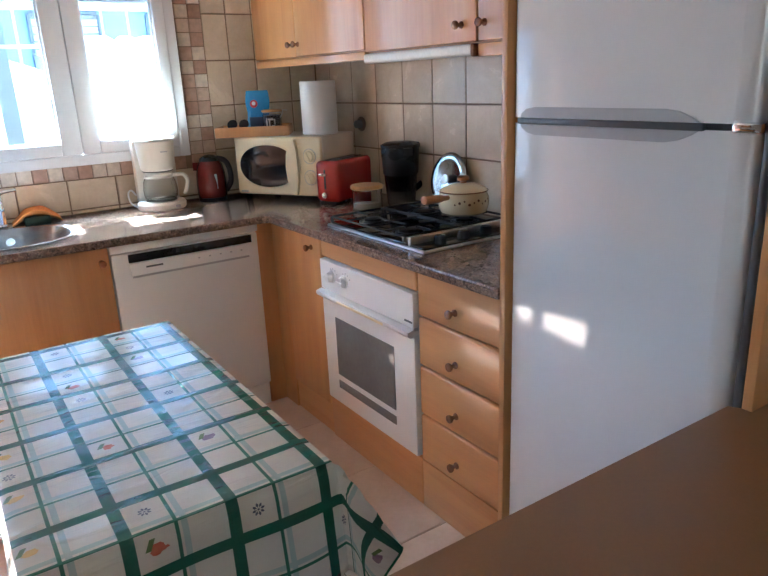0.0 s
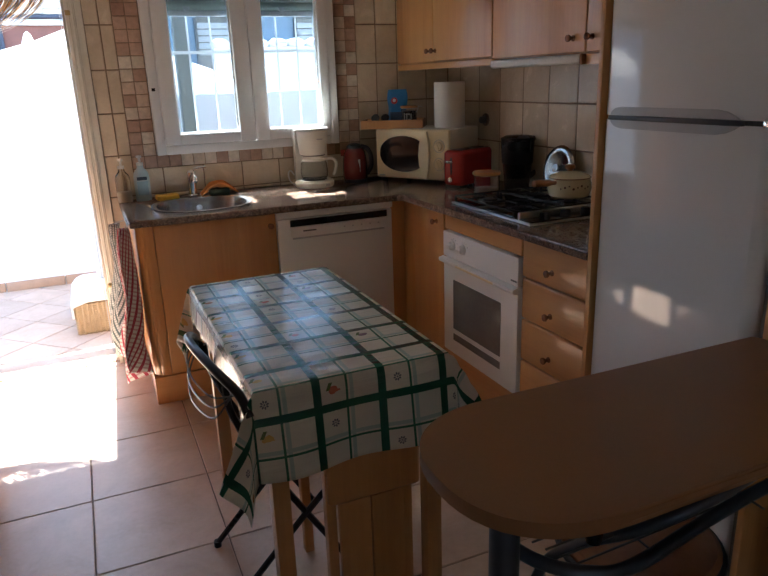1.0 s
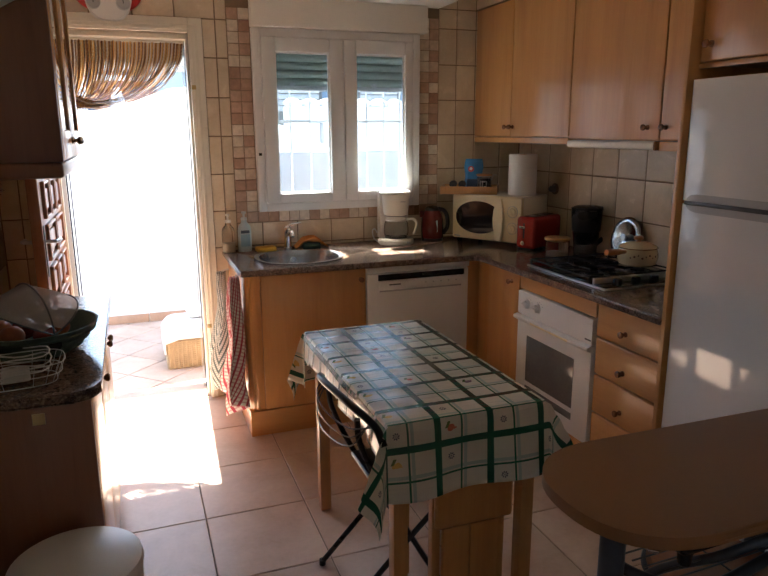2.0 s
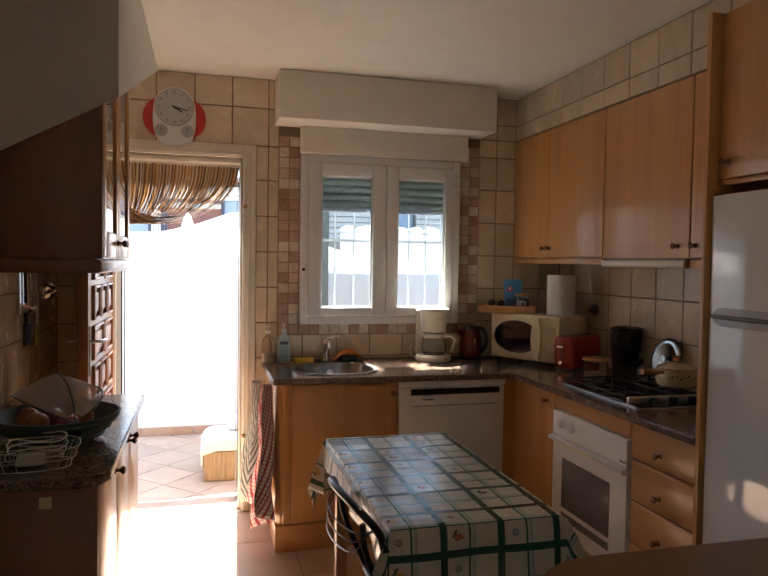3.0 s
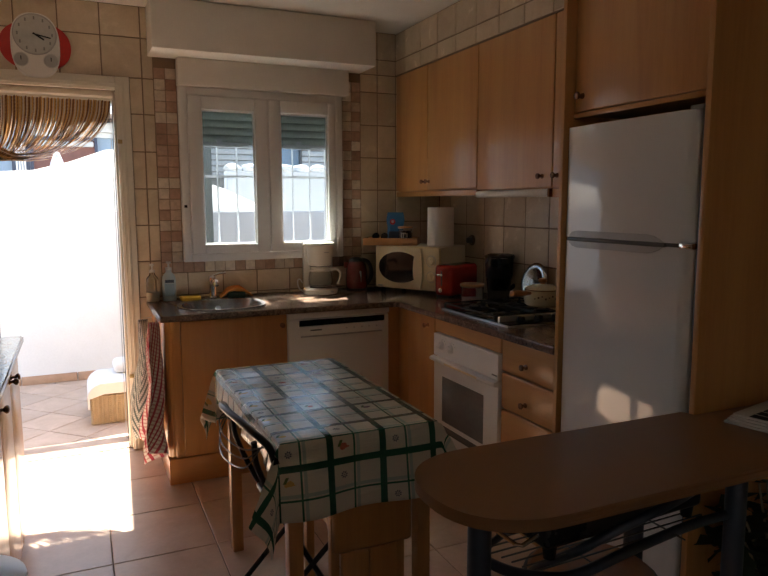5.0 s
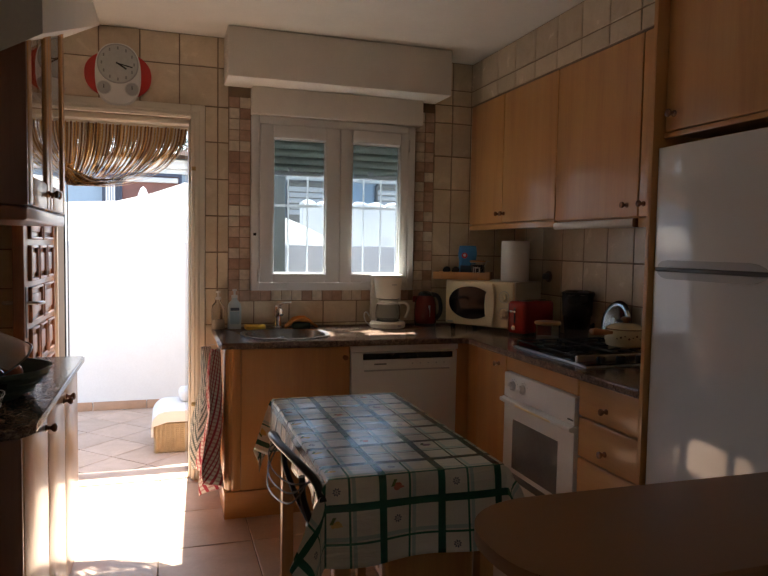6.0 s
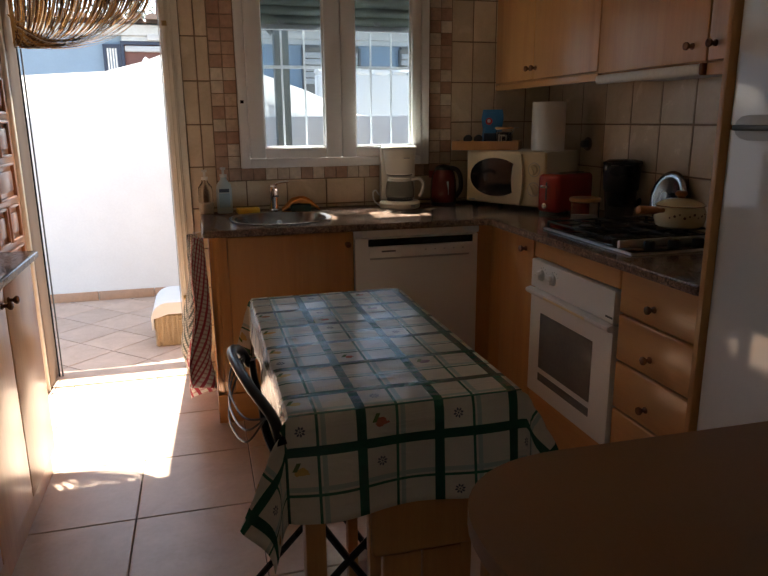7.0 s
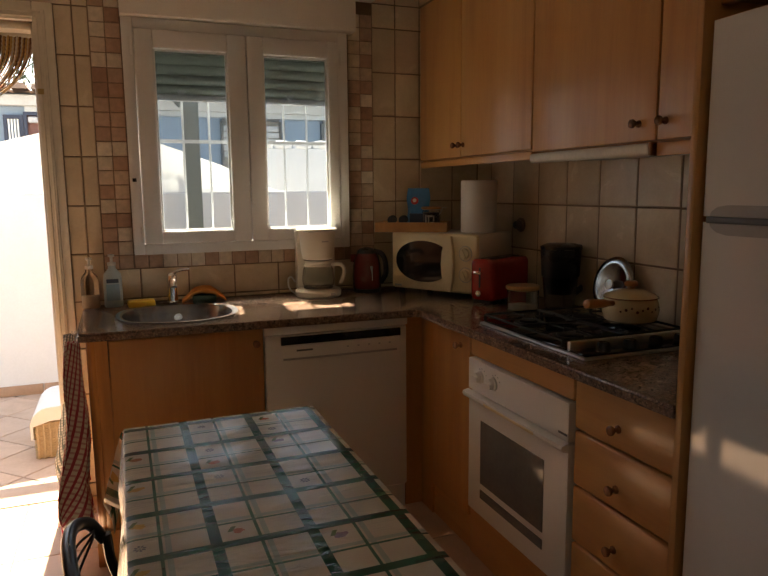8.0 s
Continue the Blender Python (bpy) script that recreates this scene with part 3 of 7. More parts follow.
part("body", Box(1.30, RX - 0.02, 0.650, 1.232, 0.02, 1.69, 0.008), FRIDGE, fridge)


def fridge_door(z0, z1):
    bm = bmesh.new()
    r = 0.046
    pts = [(1.298, 1.232), (1.246, 1.232), (1.238, 1.226)]
    for i in range(9):
        yy = 1.226 - (1.226 - 0.702) * i / 8
        pts.append((1.238 - 0.006 * math.sin(math.pi * i / 8), yy))
    for i in range(7):
        a_ = math.pi + i / 6 * math.pi / 2
        pts.append((1.238 + r + r * math.cos(a_), 0.702 + r * math.sin(a_)))
    pts.append((1.298, 0.656))
    prism(bm, pts, z0, z1)
    bmesh.ops.bevel(bm, geom=[e_ for e_ in bm.edges if abs(e_.verts[0].co.z - e_.verts[1].co.z) < 1e-5], offset=0.006, segments=2, affect="EDGES")
    return part("door", bm, FRIDGE, fridge)


fd1 = fridge_door(1.296, 1.69)
fd2 = fridge_door(0.09, 1.284)
part("seal", Box(1.246, 1.30, 0.66, 1.225, 1.283, 1.297), DARKGREY, fridge, "grey rubber gap between the doors")
FLIP = Matrix(((0, 0, -1, 1.2345), (1, 0, 0, 0), (0, 1, 0, 1.29), (0, 0, 0, 1)))
GRIP = plain("pale_grey_grip", (0.50, 0.52, 0.54), 0.2, vary=0.05)
for nm, host, zz, curve_ in (("grip", fd1, 1, (0.0, 0.012, 0.022, 0.026)), ("grip", fd2, -1, (0.0, 0.012, 0.022, 0.027))):
    ol_ = [(1.205, 0.004 * zz), (1.200, zz * (0.004 + curve_[1])), (1.185, zz * (0.004 + curve_[2])), (1.16, zz * (0.004 + curve_[3])), (0.83, zz * (0.004 + curve_[3])), (0.80, zz * (0.004 + curve_[2])), (0.775, zz * (0.004 + curve_[1])), (0.755, 0.004 * zz)]
    hd = prism(bmesh.new(), ol_ if zz < 0 else ol_[::-1], 0.0, 0.0045, FLIP)
    bmesh.ops.bevel(hd, geom=list(hd.edges), offset=0.0016, segments=2, affect="EDGES")
    part(nm, hd, GRIP, host, "pale grey moulded grip")
part("grip_bar", Box(1.224, 1.236, 0.75, 1.207, 1.2825, 1.2965, 0.003), DARKGREY, fridge, "darker bar along the grip")
part("hinge", Box(1.228, 1.26, 0.648, 0.70, 1.281, 1.299, 0.004), CHROME, fridge, "small metal hinge")
part("end_cap", Box(1.25, 1.30, 0.652, 0.70, 1.691, 1.703, 0.003), GREY, fridge)
part("side_strip", Box(1.250, 1.299, 0.636, 0.655, 0.05, 1.69, 0.006), DARKGREY, fridge, "dark grey side strip of the door")

# wall cabinets
UX = 1.515


def wall_cabinet(y0, y1, doors, z0, label, knobs):
    th = thing("wall_cabinet", 0, 0, 0, label, "cabinet", "wall cabinets over the worktop")
    part("body", Box(UX + 0.02, RX - 0.003, y0, y1, z0, 2.232), BEECH, th)
    for (a0, a1), k in zip(doors, knobs):
        d = front_w("door", th, UX, a0 + 0.002, a1 - 0.002, z0 + 0.004, 2.232, bev=0.004)
        knob(d, Matrix.Translation((UX, k, z0 + 0.055)) @ TO_W)
    return th


c1 = wall_cabinet(2.30, WY - 0.004, ((2.30, 2.86), (2.86, WY - 0.006)), 1.495, "beech double wall cabinet in the corner", (2.835, 2.89))
part("light_rail", Box(UX + 0.002, UX + 0.022, 2.30, WY - 0.006, 1.462, 1.493, 0.004), BEECH_Y, c1)
c2 = wall_cabinet(1.675, 2.298, ((1.675, 2.298),), 1.485, "wide beech wall cabinet above the cooker hood", (1.745,))
c3 = wall_cabinet(1.258, 1.673, ((1.258, 1.673),), 1.485, "narrow beech wall cabinet beside the fridge", (1.640,))
part("light_rail", Box(UX + 0.002, UX + 0.022, 1.258, 1.673, 1.445, 1.483, 0.003), BEECH_Y, c3)
hood = thing("cooker_hood", 0, 0, 0, "slim pull-out cooker hood under the wall cabinet", "cooker hood")
part("front_bar", Box(UX - 0.012, UX + 0.02, 1.690, 2.298, 1.448, 1.483, 0.012, 4), plain("hood_white", (0.72, 0.70, 0.65), 0.3), hood)
part("end_cap", Box(UX - 0.014, UX + 0.02, 1.675, 1.691, 1.446, 1.484, 0.006), KNOB, hood, "brown end cap")
part("underside", Box(UX + 0.02, RX - 0.01, 1.69, 2.29, 1.462, 1.484), GREY, hood)

# ---- side worktop on the left ----
LFX = -0.675
left = thing("side_cabinet", 0, 0, 0, "beech base cabinet beside the open door", "cabinet")
part("body", Box(LX + 0.01, LFX - 0.02, 1.262, 2.385, 0.0, 0.838), BEECH, left)
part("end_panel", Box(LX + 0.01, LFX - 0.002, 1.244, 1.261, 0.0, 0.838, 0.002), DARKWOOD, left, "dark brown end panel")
for y0, y1, k in ((1.264, 1.640, 1.60), (1.643, 2.012, 1.975), (2.015, 2.383, 2.05)):
    d = part("door", Box(LFX - 0.019, LFX, y0, y1, 0.105, 0.836, 0.005, 3), BEECH, left)
    knob(d, Matrix.Translation((LFX, k, 0.775)) @ pose(0, 0, 0, 0, 90, 0))
part("plinth", Box(LFX - 0.05, LFX - 0.03, 1.264, 2.383, 0.0, 0.10), BEECH_Y, left)
part("label_plate", Box(-0.82, -0.79, 1.240, 1.2445, 0.79, 0.82), CREAM, left, "small pale sticker")
lt = bmesh.new()
lo_ = [(LX, 1.235)]
for i in range(9):
    a_ = -math.pi / 2 + i / 8 * math.pi / 2
    lo_.append((LFX - 0.045 + 0.07 * math.cos(a_), 1.30 + 0.07 * math.sin(a_)))
lo_ += [(LFX + 0.025, 2.405), (LX, 2.405)]
prism(lt, lo_, CTB, CT)
bmesh.ops.bevel(lt, geom=[e_ for e_ in lt.edges if abs(e_.verts[0].co.z - e_.verts[1].co.z) < 1e-4], offset=0.006, segments=3, affect="EDGES")
tagged(part("worktop", lt, GRANITE), "brown granite side worktop with rounded corner", "worktop")

lu = thing("glazed_cabinet", 0, 0, 0, "beech wall cabinet with glazed doors beside the doorway", "cabinet")
LUX = -0.70
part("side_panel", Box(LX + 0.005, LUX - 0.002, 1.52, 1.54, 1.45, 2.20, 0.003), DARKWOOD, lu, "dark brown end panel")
part("side_panel", Box(LX + 0.005, LUX - 0.02, 2.26, 2.28, 1.45, 2.20, 0.003), BEECH, lu)
part("bottom", Box(LX + 0.005, LUX - 0.02, 1.54, 2.26, 1.45, 1.47), BEECH_Y, lu)
part("top", Box(LX + 0.005, LUX - 0.02, 1.54, 2.26, 2.18, 2.20), BEECH_Y, lu)
part("back", Box(LX + 0.005, LX + 0.015, 1.54, 2.26, 1.47, 2.18), BEECH, lu)
part("shelf", Box(LX + 0.015, LUX - 0.04, 1.54, 2.26, 1.82, 1.838), BEECH_Y, lu)
for y0, y1, k in ((1.542, 1.908, 1.88), (1.912, 2.278, 1.94)):
    fb = bmesh.new()
    for a0, a1, b0, b1 in ((y0, y0 + 0.06, 1.452, 2.198), (y1 - 0.06, y1, 1.452, 2.198), (y0 + 0.06, y1 - 0.06, 1.452, 1.54), (y0 + 0.06, y1 - 0.06, 2.12, 2.198)):
        box(fb, LUX - 0.02, LUX, a0, a1, b0, b1, 0.007, 3)
    d = part("door", fb, BEECH, lu)
    part("pane", Box(LUX - 0.012, LUX - 0.007, y0 + 0.055, y1 - 0.055, 1.535, 2.125), GLASS, d, "clear glass pane")
    knob(d, Matrix.Translation((LUX, k, 1.505)) @ pose(0, 0, 0, 0, 90, 0))
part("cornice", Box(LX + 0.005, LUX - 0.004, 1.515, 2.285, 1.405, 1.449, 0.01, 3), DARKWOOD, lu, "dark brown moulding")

# ---- open panelled door ----
leaf = thing("panelled_door", -0.885, 3.268, 0.0, "brown carved panel wooden door standing open", "door", rz=-0.8)
# local: leaf runs along -y from the hinge, face towards +x
part("stiles", Box(-0.045, 0.0, -0.74, 0.0, 0.015, 2.03, 0.003), DOORWOOD, leaf)
for r_ in range(10):
    z0 = 0.06 + r_ * 0.183
    cols = 2 if r_ % 2 else 3
    wd = 0.60 / cols
    for c_ in range(cols):
        y1 = -0.07 - c_ * wd
        pb = bmesh.new()
        a0, a1, b0, b1 = y1 - wd + 0.028, y1 - 0.028, z0 + 0.026, z0 + 0.157
        for p0, p1, q0, q1 in ((a0 - 0.014, a0, b0 - 0.014, b1 + 0.014), (a1, a1 + 0.014, b0 - 0.014, b1 + 0.014), (a0, a1, b0 - 0.014, b0), (a0, a1, b1, b1 + 0.014)):
            box(pb, -0.004, 0.016, p0, p1, q0, q1, 0.006)
        box(pb, -0.004, 0.010, a0 + 0.020, a1 - 0.020, b0 + 0.020, b1 - 0.020, 0.007)
        part("panel", pb, DOORWOOD, leaf)
part("lock_plate", Box(0.0005, 0.004, -0.725, -0.685, 0.93, 1.15, 0.002), DARKGREY, leaf)
lv = tube(bmesh.new(), [(0.004, -0.705, 1.08), (0.045, -0.705, 1.08), (0.05, -0.69, 1.08), (0.05, -0.60, 1.075)], 0.008)
part("handle", lv, STEEL, leaf, "steel lever handle")
lv = tube(bmesh.new(), [(-0.042, -0.705, 1.08), (-0.085, -0.705, 1.08), (-0.09, -0.69, 1.08), (-0.09, -0.60, 1.075)], 0.008)
part("handle", lv, STEEL, leaf, "steel lever handle")

# ---- table, cloth ----
TX0, TX1, TY0, TY1, TZ = 0.068, 0.567, 0.988, 1.936, 0.752
table = thing("table", 0, 0, 0, "small pale wooden kitchen table", "table")
part("tabletop", Box(TX0 + 0.004, TX1 - 0.004, TY0 + 0.004, TY1 - 0.004, TZ - 0.025, TZ, 0.004), PINE, table)
for x in (TX0 + 0.050, TX1 - 0.030):
    for y in (TY0 + 0.05, TY1 - 0.06):
        part("leg", Box(x - 0.022, x + 0.022, y - 0.022, y + 0.022, 0, TZ - 0.026, 0.003), PINE, table)
part("apron", Box(TX0 + 0.06, TX1 - 0.06, TY0 + 0.045, TY0 + 0.065, TZ - 0.115, TZ - 0.026), PINE, table)
part("apron", Box(TX0 + 0.06, TX1 - 0.06, TY1 - 0.065, TY1 - 0.045, TZ - 0.115, TZ - 0.026), PINE, table)
part("apron", Box(TX0 + 0.022, TX0 + 0.042, TY0 + 0.09, TY1 - 0.09, TZ - 0.115, TZ - 0.026), PINE, table)
part("apron", Box(TX1 - 0.042, TX1 - 0.022, TY0 + 0.09, TY1 - 0.09, TZ - 0.115, TZ - 0.026), PINE, table)

# ---- tablecloth ----


def cloth_mat():
    m, nt, b = base_mat("oilcloth")
    tc = nt.nodes.new("ShaderNodeTexCoord")
    sep = nt.nodes.new("ShaderNodeSeparateXYZ")
    nt.links.new(tc.outputs["UV"], sep.inputs[0])

    def calc(op, p, q=None, r=None):
        n = nt.nodes.new("ShaderNodeMath")
        n.operation = op
        for sock, val in zip(n.inputs, (p, q, r)):
            if val is None:
                continue
            if isinstance(val, (int, float)):
                sock.default_value = val
            else:
                nt.links.new(val, sock)
        return n.outputs[0]

    P = 0.166

    def bands(c, off, centre, half):
        f = calc("FRACT", calc("DIVIDE", calc("ADD", c, off), P))
        d = calc("ABSOLUTE", calc("SUBTRACT", f, centre))
        return calc("LESS_THAN", d, half)

    OU, OV = 0.100, 0.153
    u, v = sep.outputs[0], sep.outputs[1]
    thick = calc("ADD", bands(u, OU, 0.5, 0.062), bands(v, OV, 0.5, 0.062))
    thin = calc("ADD", bands(u, OU, 0.955, 0.018), bands(v, OV, 0.955, 0.018))
    soft = calc("ADD", bands(u, OU, 0.03, 0.03), bands(v, OV, 0.03, 0.03))
    # motifs, one to each small square
    H = P / 2
    su = calc("DIVIDE", calc("ADD", u, OU), H)
    sv = calc("DIVIDE", calc("ADD", v, OV), H)
    cu, cv = calc("FLOOR", su), calc("FLOOR", sv)
    fu = calc("SUBTRACT", calc("FRACT", su), 0.5)
    fv = calc("SUBTRACT", calc("FRACT", sv), 0.5)
    cell = nt.nodes.new("ShaderNodeCombineXYZ")
    nt.links.new(cu, cell.inputs[0])
    nt.links.new(cv, cell.inputs[1])
    wn_ = nt.nodes.new("ShaderNodeTexWhiteNoise")
    wn_.noise_dimensions = "2D"
    nt.links.new(cell.outputs[0], wn_.inputs["Vector"])
    wob = node(nt, "ShaderNodeTexNoise", Scale=55.0, Detail=2.0)
    nt.links.new(tc.outputs["UV"], wob.inputs["Vector"])
    shift = calc("MULTIPLY", calc("SUBTRACT", wob.outputs["Fac"], 0.5), 0.22)
    fus = calc("MULTIPLY", fu, 0.62)
    dist = calc("ADD", calc("SQRT", calc("ADD", calc("MULTIPLY", fus, fus), calc("MULTIPLY", fv, fv))), shift)
    par = calc("MODULO", calc("ABSOLUTE", calc("ADD", cu, calc("MULTIPLY", cv, 2.0))), 4.0)
    is_fruit = calc("MULTIPLY", calc("LESS_THAN", calc("ABSOLUTE", calc("SUBTRACT", par, 1.0)), 0.4), calc("GREATER_THAN", wn_.outputs["Value"], 0.22))
    is_flower = calc("MULTIPLY", calc("LESS_THAN", calc("ABSOLUTE", calc("SUBTRACT", par, 3.0)), 0.4), calc("LESS_THAN", wn_.outputs["Value"], 0.62))
    fruit = calc("MULTIPLY", is_fruit, calc("LESS_THAN", dist, 0.105))
    leafm = calc("MULTIPLY", is_fruit, calc("LESS_THAN", calc("ADD", calc("ABSOLUTE", calc("ADD", calc("SUBTRACT", fu, fv), 0.24)), calc("ABSOLUTE", calc("ADD", fu, 0.12))), 0.11))
    ang = calc("ARCTAN2", fv, fu)
    rad = calc("SQRT", calc("ADD", calc("MULTIPLY", fu, fu), calc("MULTIPLY", fv, fv)))
    petal = calc("MULTIPLY", calc("ADD", calc("SINE", calc("MULTIPLY", ang, 8.0)), 1.0), 0.5)
    ring = calc("LESS_THAN", calc("ABSOLUTE", calc("SUBTRACT", rad, 0.085)), calc("MULTIPLY", petal, 0.05))
    flower = calc("MULTIPLY", is_flower, calc("MAXIMUM", ring, calc("LESS_THAN", rad, 0.025)))
    fcol = ramp(nt, wn_.outputs["Value"], [(0.0, (0.50, 0.10, 0.02)), (0.22, (0.62, 0.42, 0.10)), (0.48, (0.42, 0.05, 0.03)), (0.60, (0.14, 0.08, 0.18)), (0.72, (0.60, 0.36, 0.10)), (0.88, (0.34, 0.12, 0.05))], True)
    fcol = mix(nt, calc("MULTIPLY", wob.outputs["Fac"], 0.35), fcol, (0.75, 0.6, 0.35))
    dust = node(nt, "ShaderNodeTexNoise", Scale=7.0, Detail=5.0)
    nt.links.new(tc.outputs["UV"], dust.inputs["Vector"])
    white = ramp(nt, dust.outputs["Fac"], [(0.3, (0.64, 0.62, 0.52)), (0.7, (0.74, 0.72, 0.62))])
    col = mix(nt, calc("MINIMUM", soft, 1.0), white, (0.42, 0.52, 0.47))
    col = mix(nt, fruit, col, fcol)
    col = mix(nt, leafm, col, (0.10, 0.16, 0.05))
    col = mix(nt, flower, col, (0.10, 0.11, 0.14))
    col = mix(nt, calc("MINIMUM", thin, 1.0), col, (0.03, 0.14, 0.085))
    col = mix(nt, calc("MINIMUM", thick, 1.0), col, (0.014, 0.10, 0.06))
    nt.links.new(col, b.inputs["Base Color"])
    b.inputs["Roughness"].default_value = 0.26
    b.inputs["Coat Weight"].default_value = 0.1
    b.inputs["Coat Roughness"].default_value = 0.12
    # creases run across the table, with a few long diagonal pulls
    mp = nt.nodes.new("ShaderNodeMapping")
    mp.inputs["Scale"].default_value = (4.0, 17.0, 1.0)
    mp.inputs["Rotation"].default_value = (0, 0, 0.12)
    nt.links.new(tc.outputs["UV"], mp.inputs["Vector"])
    wr = node(nt, "ShaderNodeTexNoise", Scale=1.0, Detail=4.0, Roughness=0.55, Distortion=1.1)
    nt.links.new(mp.outputs["Vector"], wr.inputs["Vector"])
    fold = calc("ABSOLUTE", calc("SUBTRACT", wr.outputs["Fac"], 0.5))
    bump(nt, b, calc("ADD", calc("MULTIPLY", fold, 0.8), wr.outputs["Fac"]), 0.55, 0.012)
    return m


CLOTH = cloth_mat()
cb = bmesh.new()
uvl = cb.loops.layers.uv.new("UVMap")
DROP, CW, CL = 0.222, TX1 - TX0, TY1 - TY0
us = sorted({round(-DROP + i * (CW + 2 * DROP) / 64, 4) for i in range(65)} | {0.0, CW})
vs_ = sorted({round(-DROP + i * (CL + 2 * DROP) / 96, 4) for i in range(97)} | {0.0, CL})


def cloth_point(u, v):
    a_ = -u if u < 0 else max(0.0, u - CW)
    b_ = -v if v < 0 else max(0.0, v - CL)
    sx, sy = (-1 if u < 0 else 1), (-1 if v < 0 else 1)
    x, y = min(max(u, 0), CW), min(max(v, 0), CL)
    r = math.hypot(a_, b_)
    n = noise.noise(Vector((u * 5, v * 5, 3.1)))
    if r < 1e-6:
        edge = min(u, CW - u, v, CL - v)
        z = TZ + 0.003 + 0.0022 * noise.noise(Vector((u * 4, v * 9, 0))) * min(1, edge * 30) - 0.002 * max(0.0, 1 - edge / 0.012)
        return Vector((TX0 + x, TY0 + y, z))
    th = math.atan2(b_, a_)
    s_ = th / (math.pi / 2)
    side = math.exp(-((s_ - 0.15) / 0.2) ** 2) * min(1.0, s_ / 0.08)
    belly = math.sin(math.pi * s_)
    hx = r * (0.05 * math.cos(th) + (0.17 if u < 0 and v > 0 else 0.36) * side + 0.07 * belly) + 0.006 * min(1, r * 40)
    hy = r * (0.05 * math.sin(th) + 0.16 * side + 0.11 * belly) + 0.006 * min(1, r * 40)
    if th < 0.02:
        hy = 0
        hx += 0.014 * (r / DROP) * (0.6 + math.sin(v * 17 + 1))
    elif th > 1.55:
        hx = 0
        hy += 0.014 * (r / DROP) * (0.6 + math.sin(u * 19))
    h = math.hypot(hx, hy)
    down = math.sqrt(max(r * r - h * h, 0.0)) + 0.008 * n * r / DROP
    return Vector((TX0 + x + sx * hx, TY0 + y + sy * hy, TZ + 0.001 - down))


grid = [[cb.verts.new(cloth_point(u, v)) for v in vs_] for u in us]
for i in range(len(us) - 1):
    for j in range(len(vs_) - 1):
        if us[i] < -0.105 - 0.012 * math.sin(vs_[j] * 23) and 0.03 < vs_[j] < CL - 0.05:
            continue
        f = cb.faces.new((grid[i][j], grid[i + 1][j], grid[i + 1][j + 1], grid[i][j + 1]))
        for lp, (ii, jj) in zip(f.loops, ((i, j), (i + 1, j), (i + 1, j + 1), (i, j + 1))):
            lp[uvl].uv = (us[ii] + 1.0, vs_[jj] + 1.0)
cloth = tagged(part("tablecloth", cb, CLOTH), "white oilcloth with green checks and printed fruit", "tablecloth")
so = cloth.modifiers.new("thick", "SOLIDIFY")
so.thickness, so.offset = 0.0016, -1

# ---- bar table ----
bar = thing("bar_table", 0, 0, 0, "brown laminate breakfast bar on steel legs", "bar table")
bo = []
BY0, BY1, BXT = 0.238, 0.645, 0.245
for i in range(25):
    a_ = math.pi / 2 + math.pi * i / 24
    bo.append((BXT + 0.22 + 0.22 * math.copysign(abs(math.cos(a_)) ** 0.85, math.cos(a_)), (BY0 + BY1) / 2 + (BY1 - BY0) / 2 * math.copysign(abs(math.sin(a_)) ** 0.85, math.sin(a_))))
bo += [(RX - 0.003, BY0), (RX - 0.003, 0.5965), (1.213, 0.5965), (1.213, BY1)]
bb = prism(bmesh.new(), bo, 0.770, 0.797)
bmesh.ops.bevel(bb, geom=[e_ for e_ in bb.edges if abs(e_.verts[0].co.z - e_.verts[1].co.z) < 1e-5], offset=0.008, segments=3, affect="EDGES")
part("top", bb, BAR, bar)
for x, y in ((0.37, 0.43), (1.13, 0.38), (1.0, 0.60)):
    lg = cyl(bmesh.new(), x, y, 0.012, 0.769, 0.027, n=24)
    cyl(lg, x, y, 0.0, 0.012, 0.034, n=24)
    part("leg", lg, BLUEGREY, bar)
rack = bmesh.new()
part("shelf_rail", tube(rack, curve_pts([(0.395, 0.485, 0.60), (0.425, 0.40, 0.60), (0.48, 0.345, 0.60), (0.56, 0.322, 0.60), (0.77, 0.358, 0.60), (0.97, 0.385, 0.60), (1.12, 0.39, 0.60)]), 0.013, 10), BLUEGREY, bar)
part("shelf_rail", tube(bmesh.new(), [(0.395, 0.485, 0.60), (0.62, 0.60, 0.60), (1.0, 0.61, 0.60)], 0.009, 8), BLUEGREY, bar)
for i in range(9):
    y = 0.365 + i * 0.027
    x0 = 0.47 - 0.36 * (y - 0.365) if y < 0.49 else 0.42 + 1.7 * (y - 0.49)
    part("shelf_wire", tube(bmesh.new(), [(x0, y, 0.604), (1.04, y + 0.02, 0.604)], 0.0022, 6), DARKGREY, bar)
for x in (0.62, 0.90):
    part("shelf_wire", tube(bmesh.new(), [(x, 0.335, 0.600), (x, 0.60, 0.600)], 0.0022, 6), DARKGREY, bar)

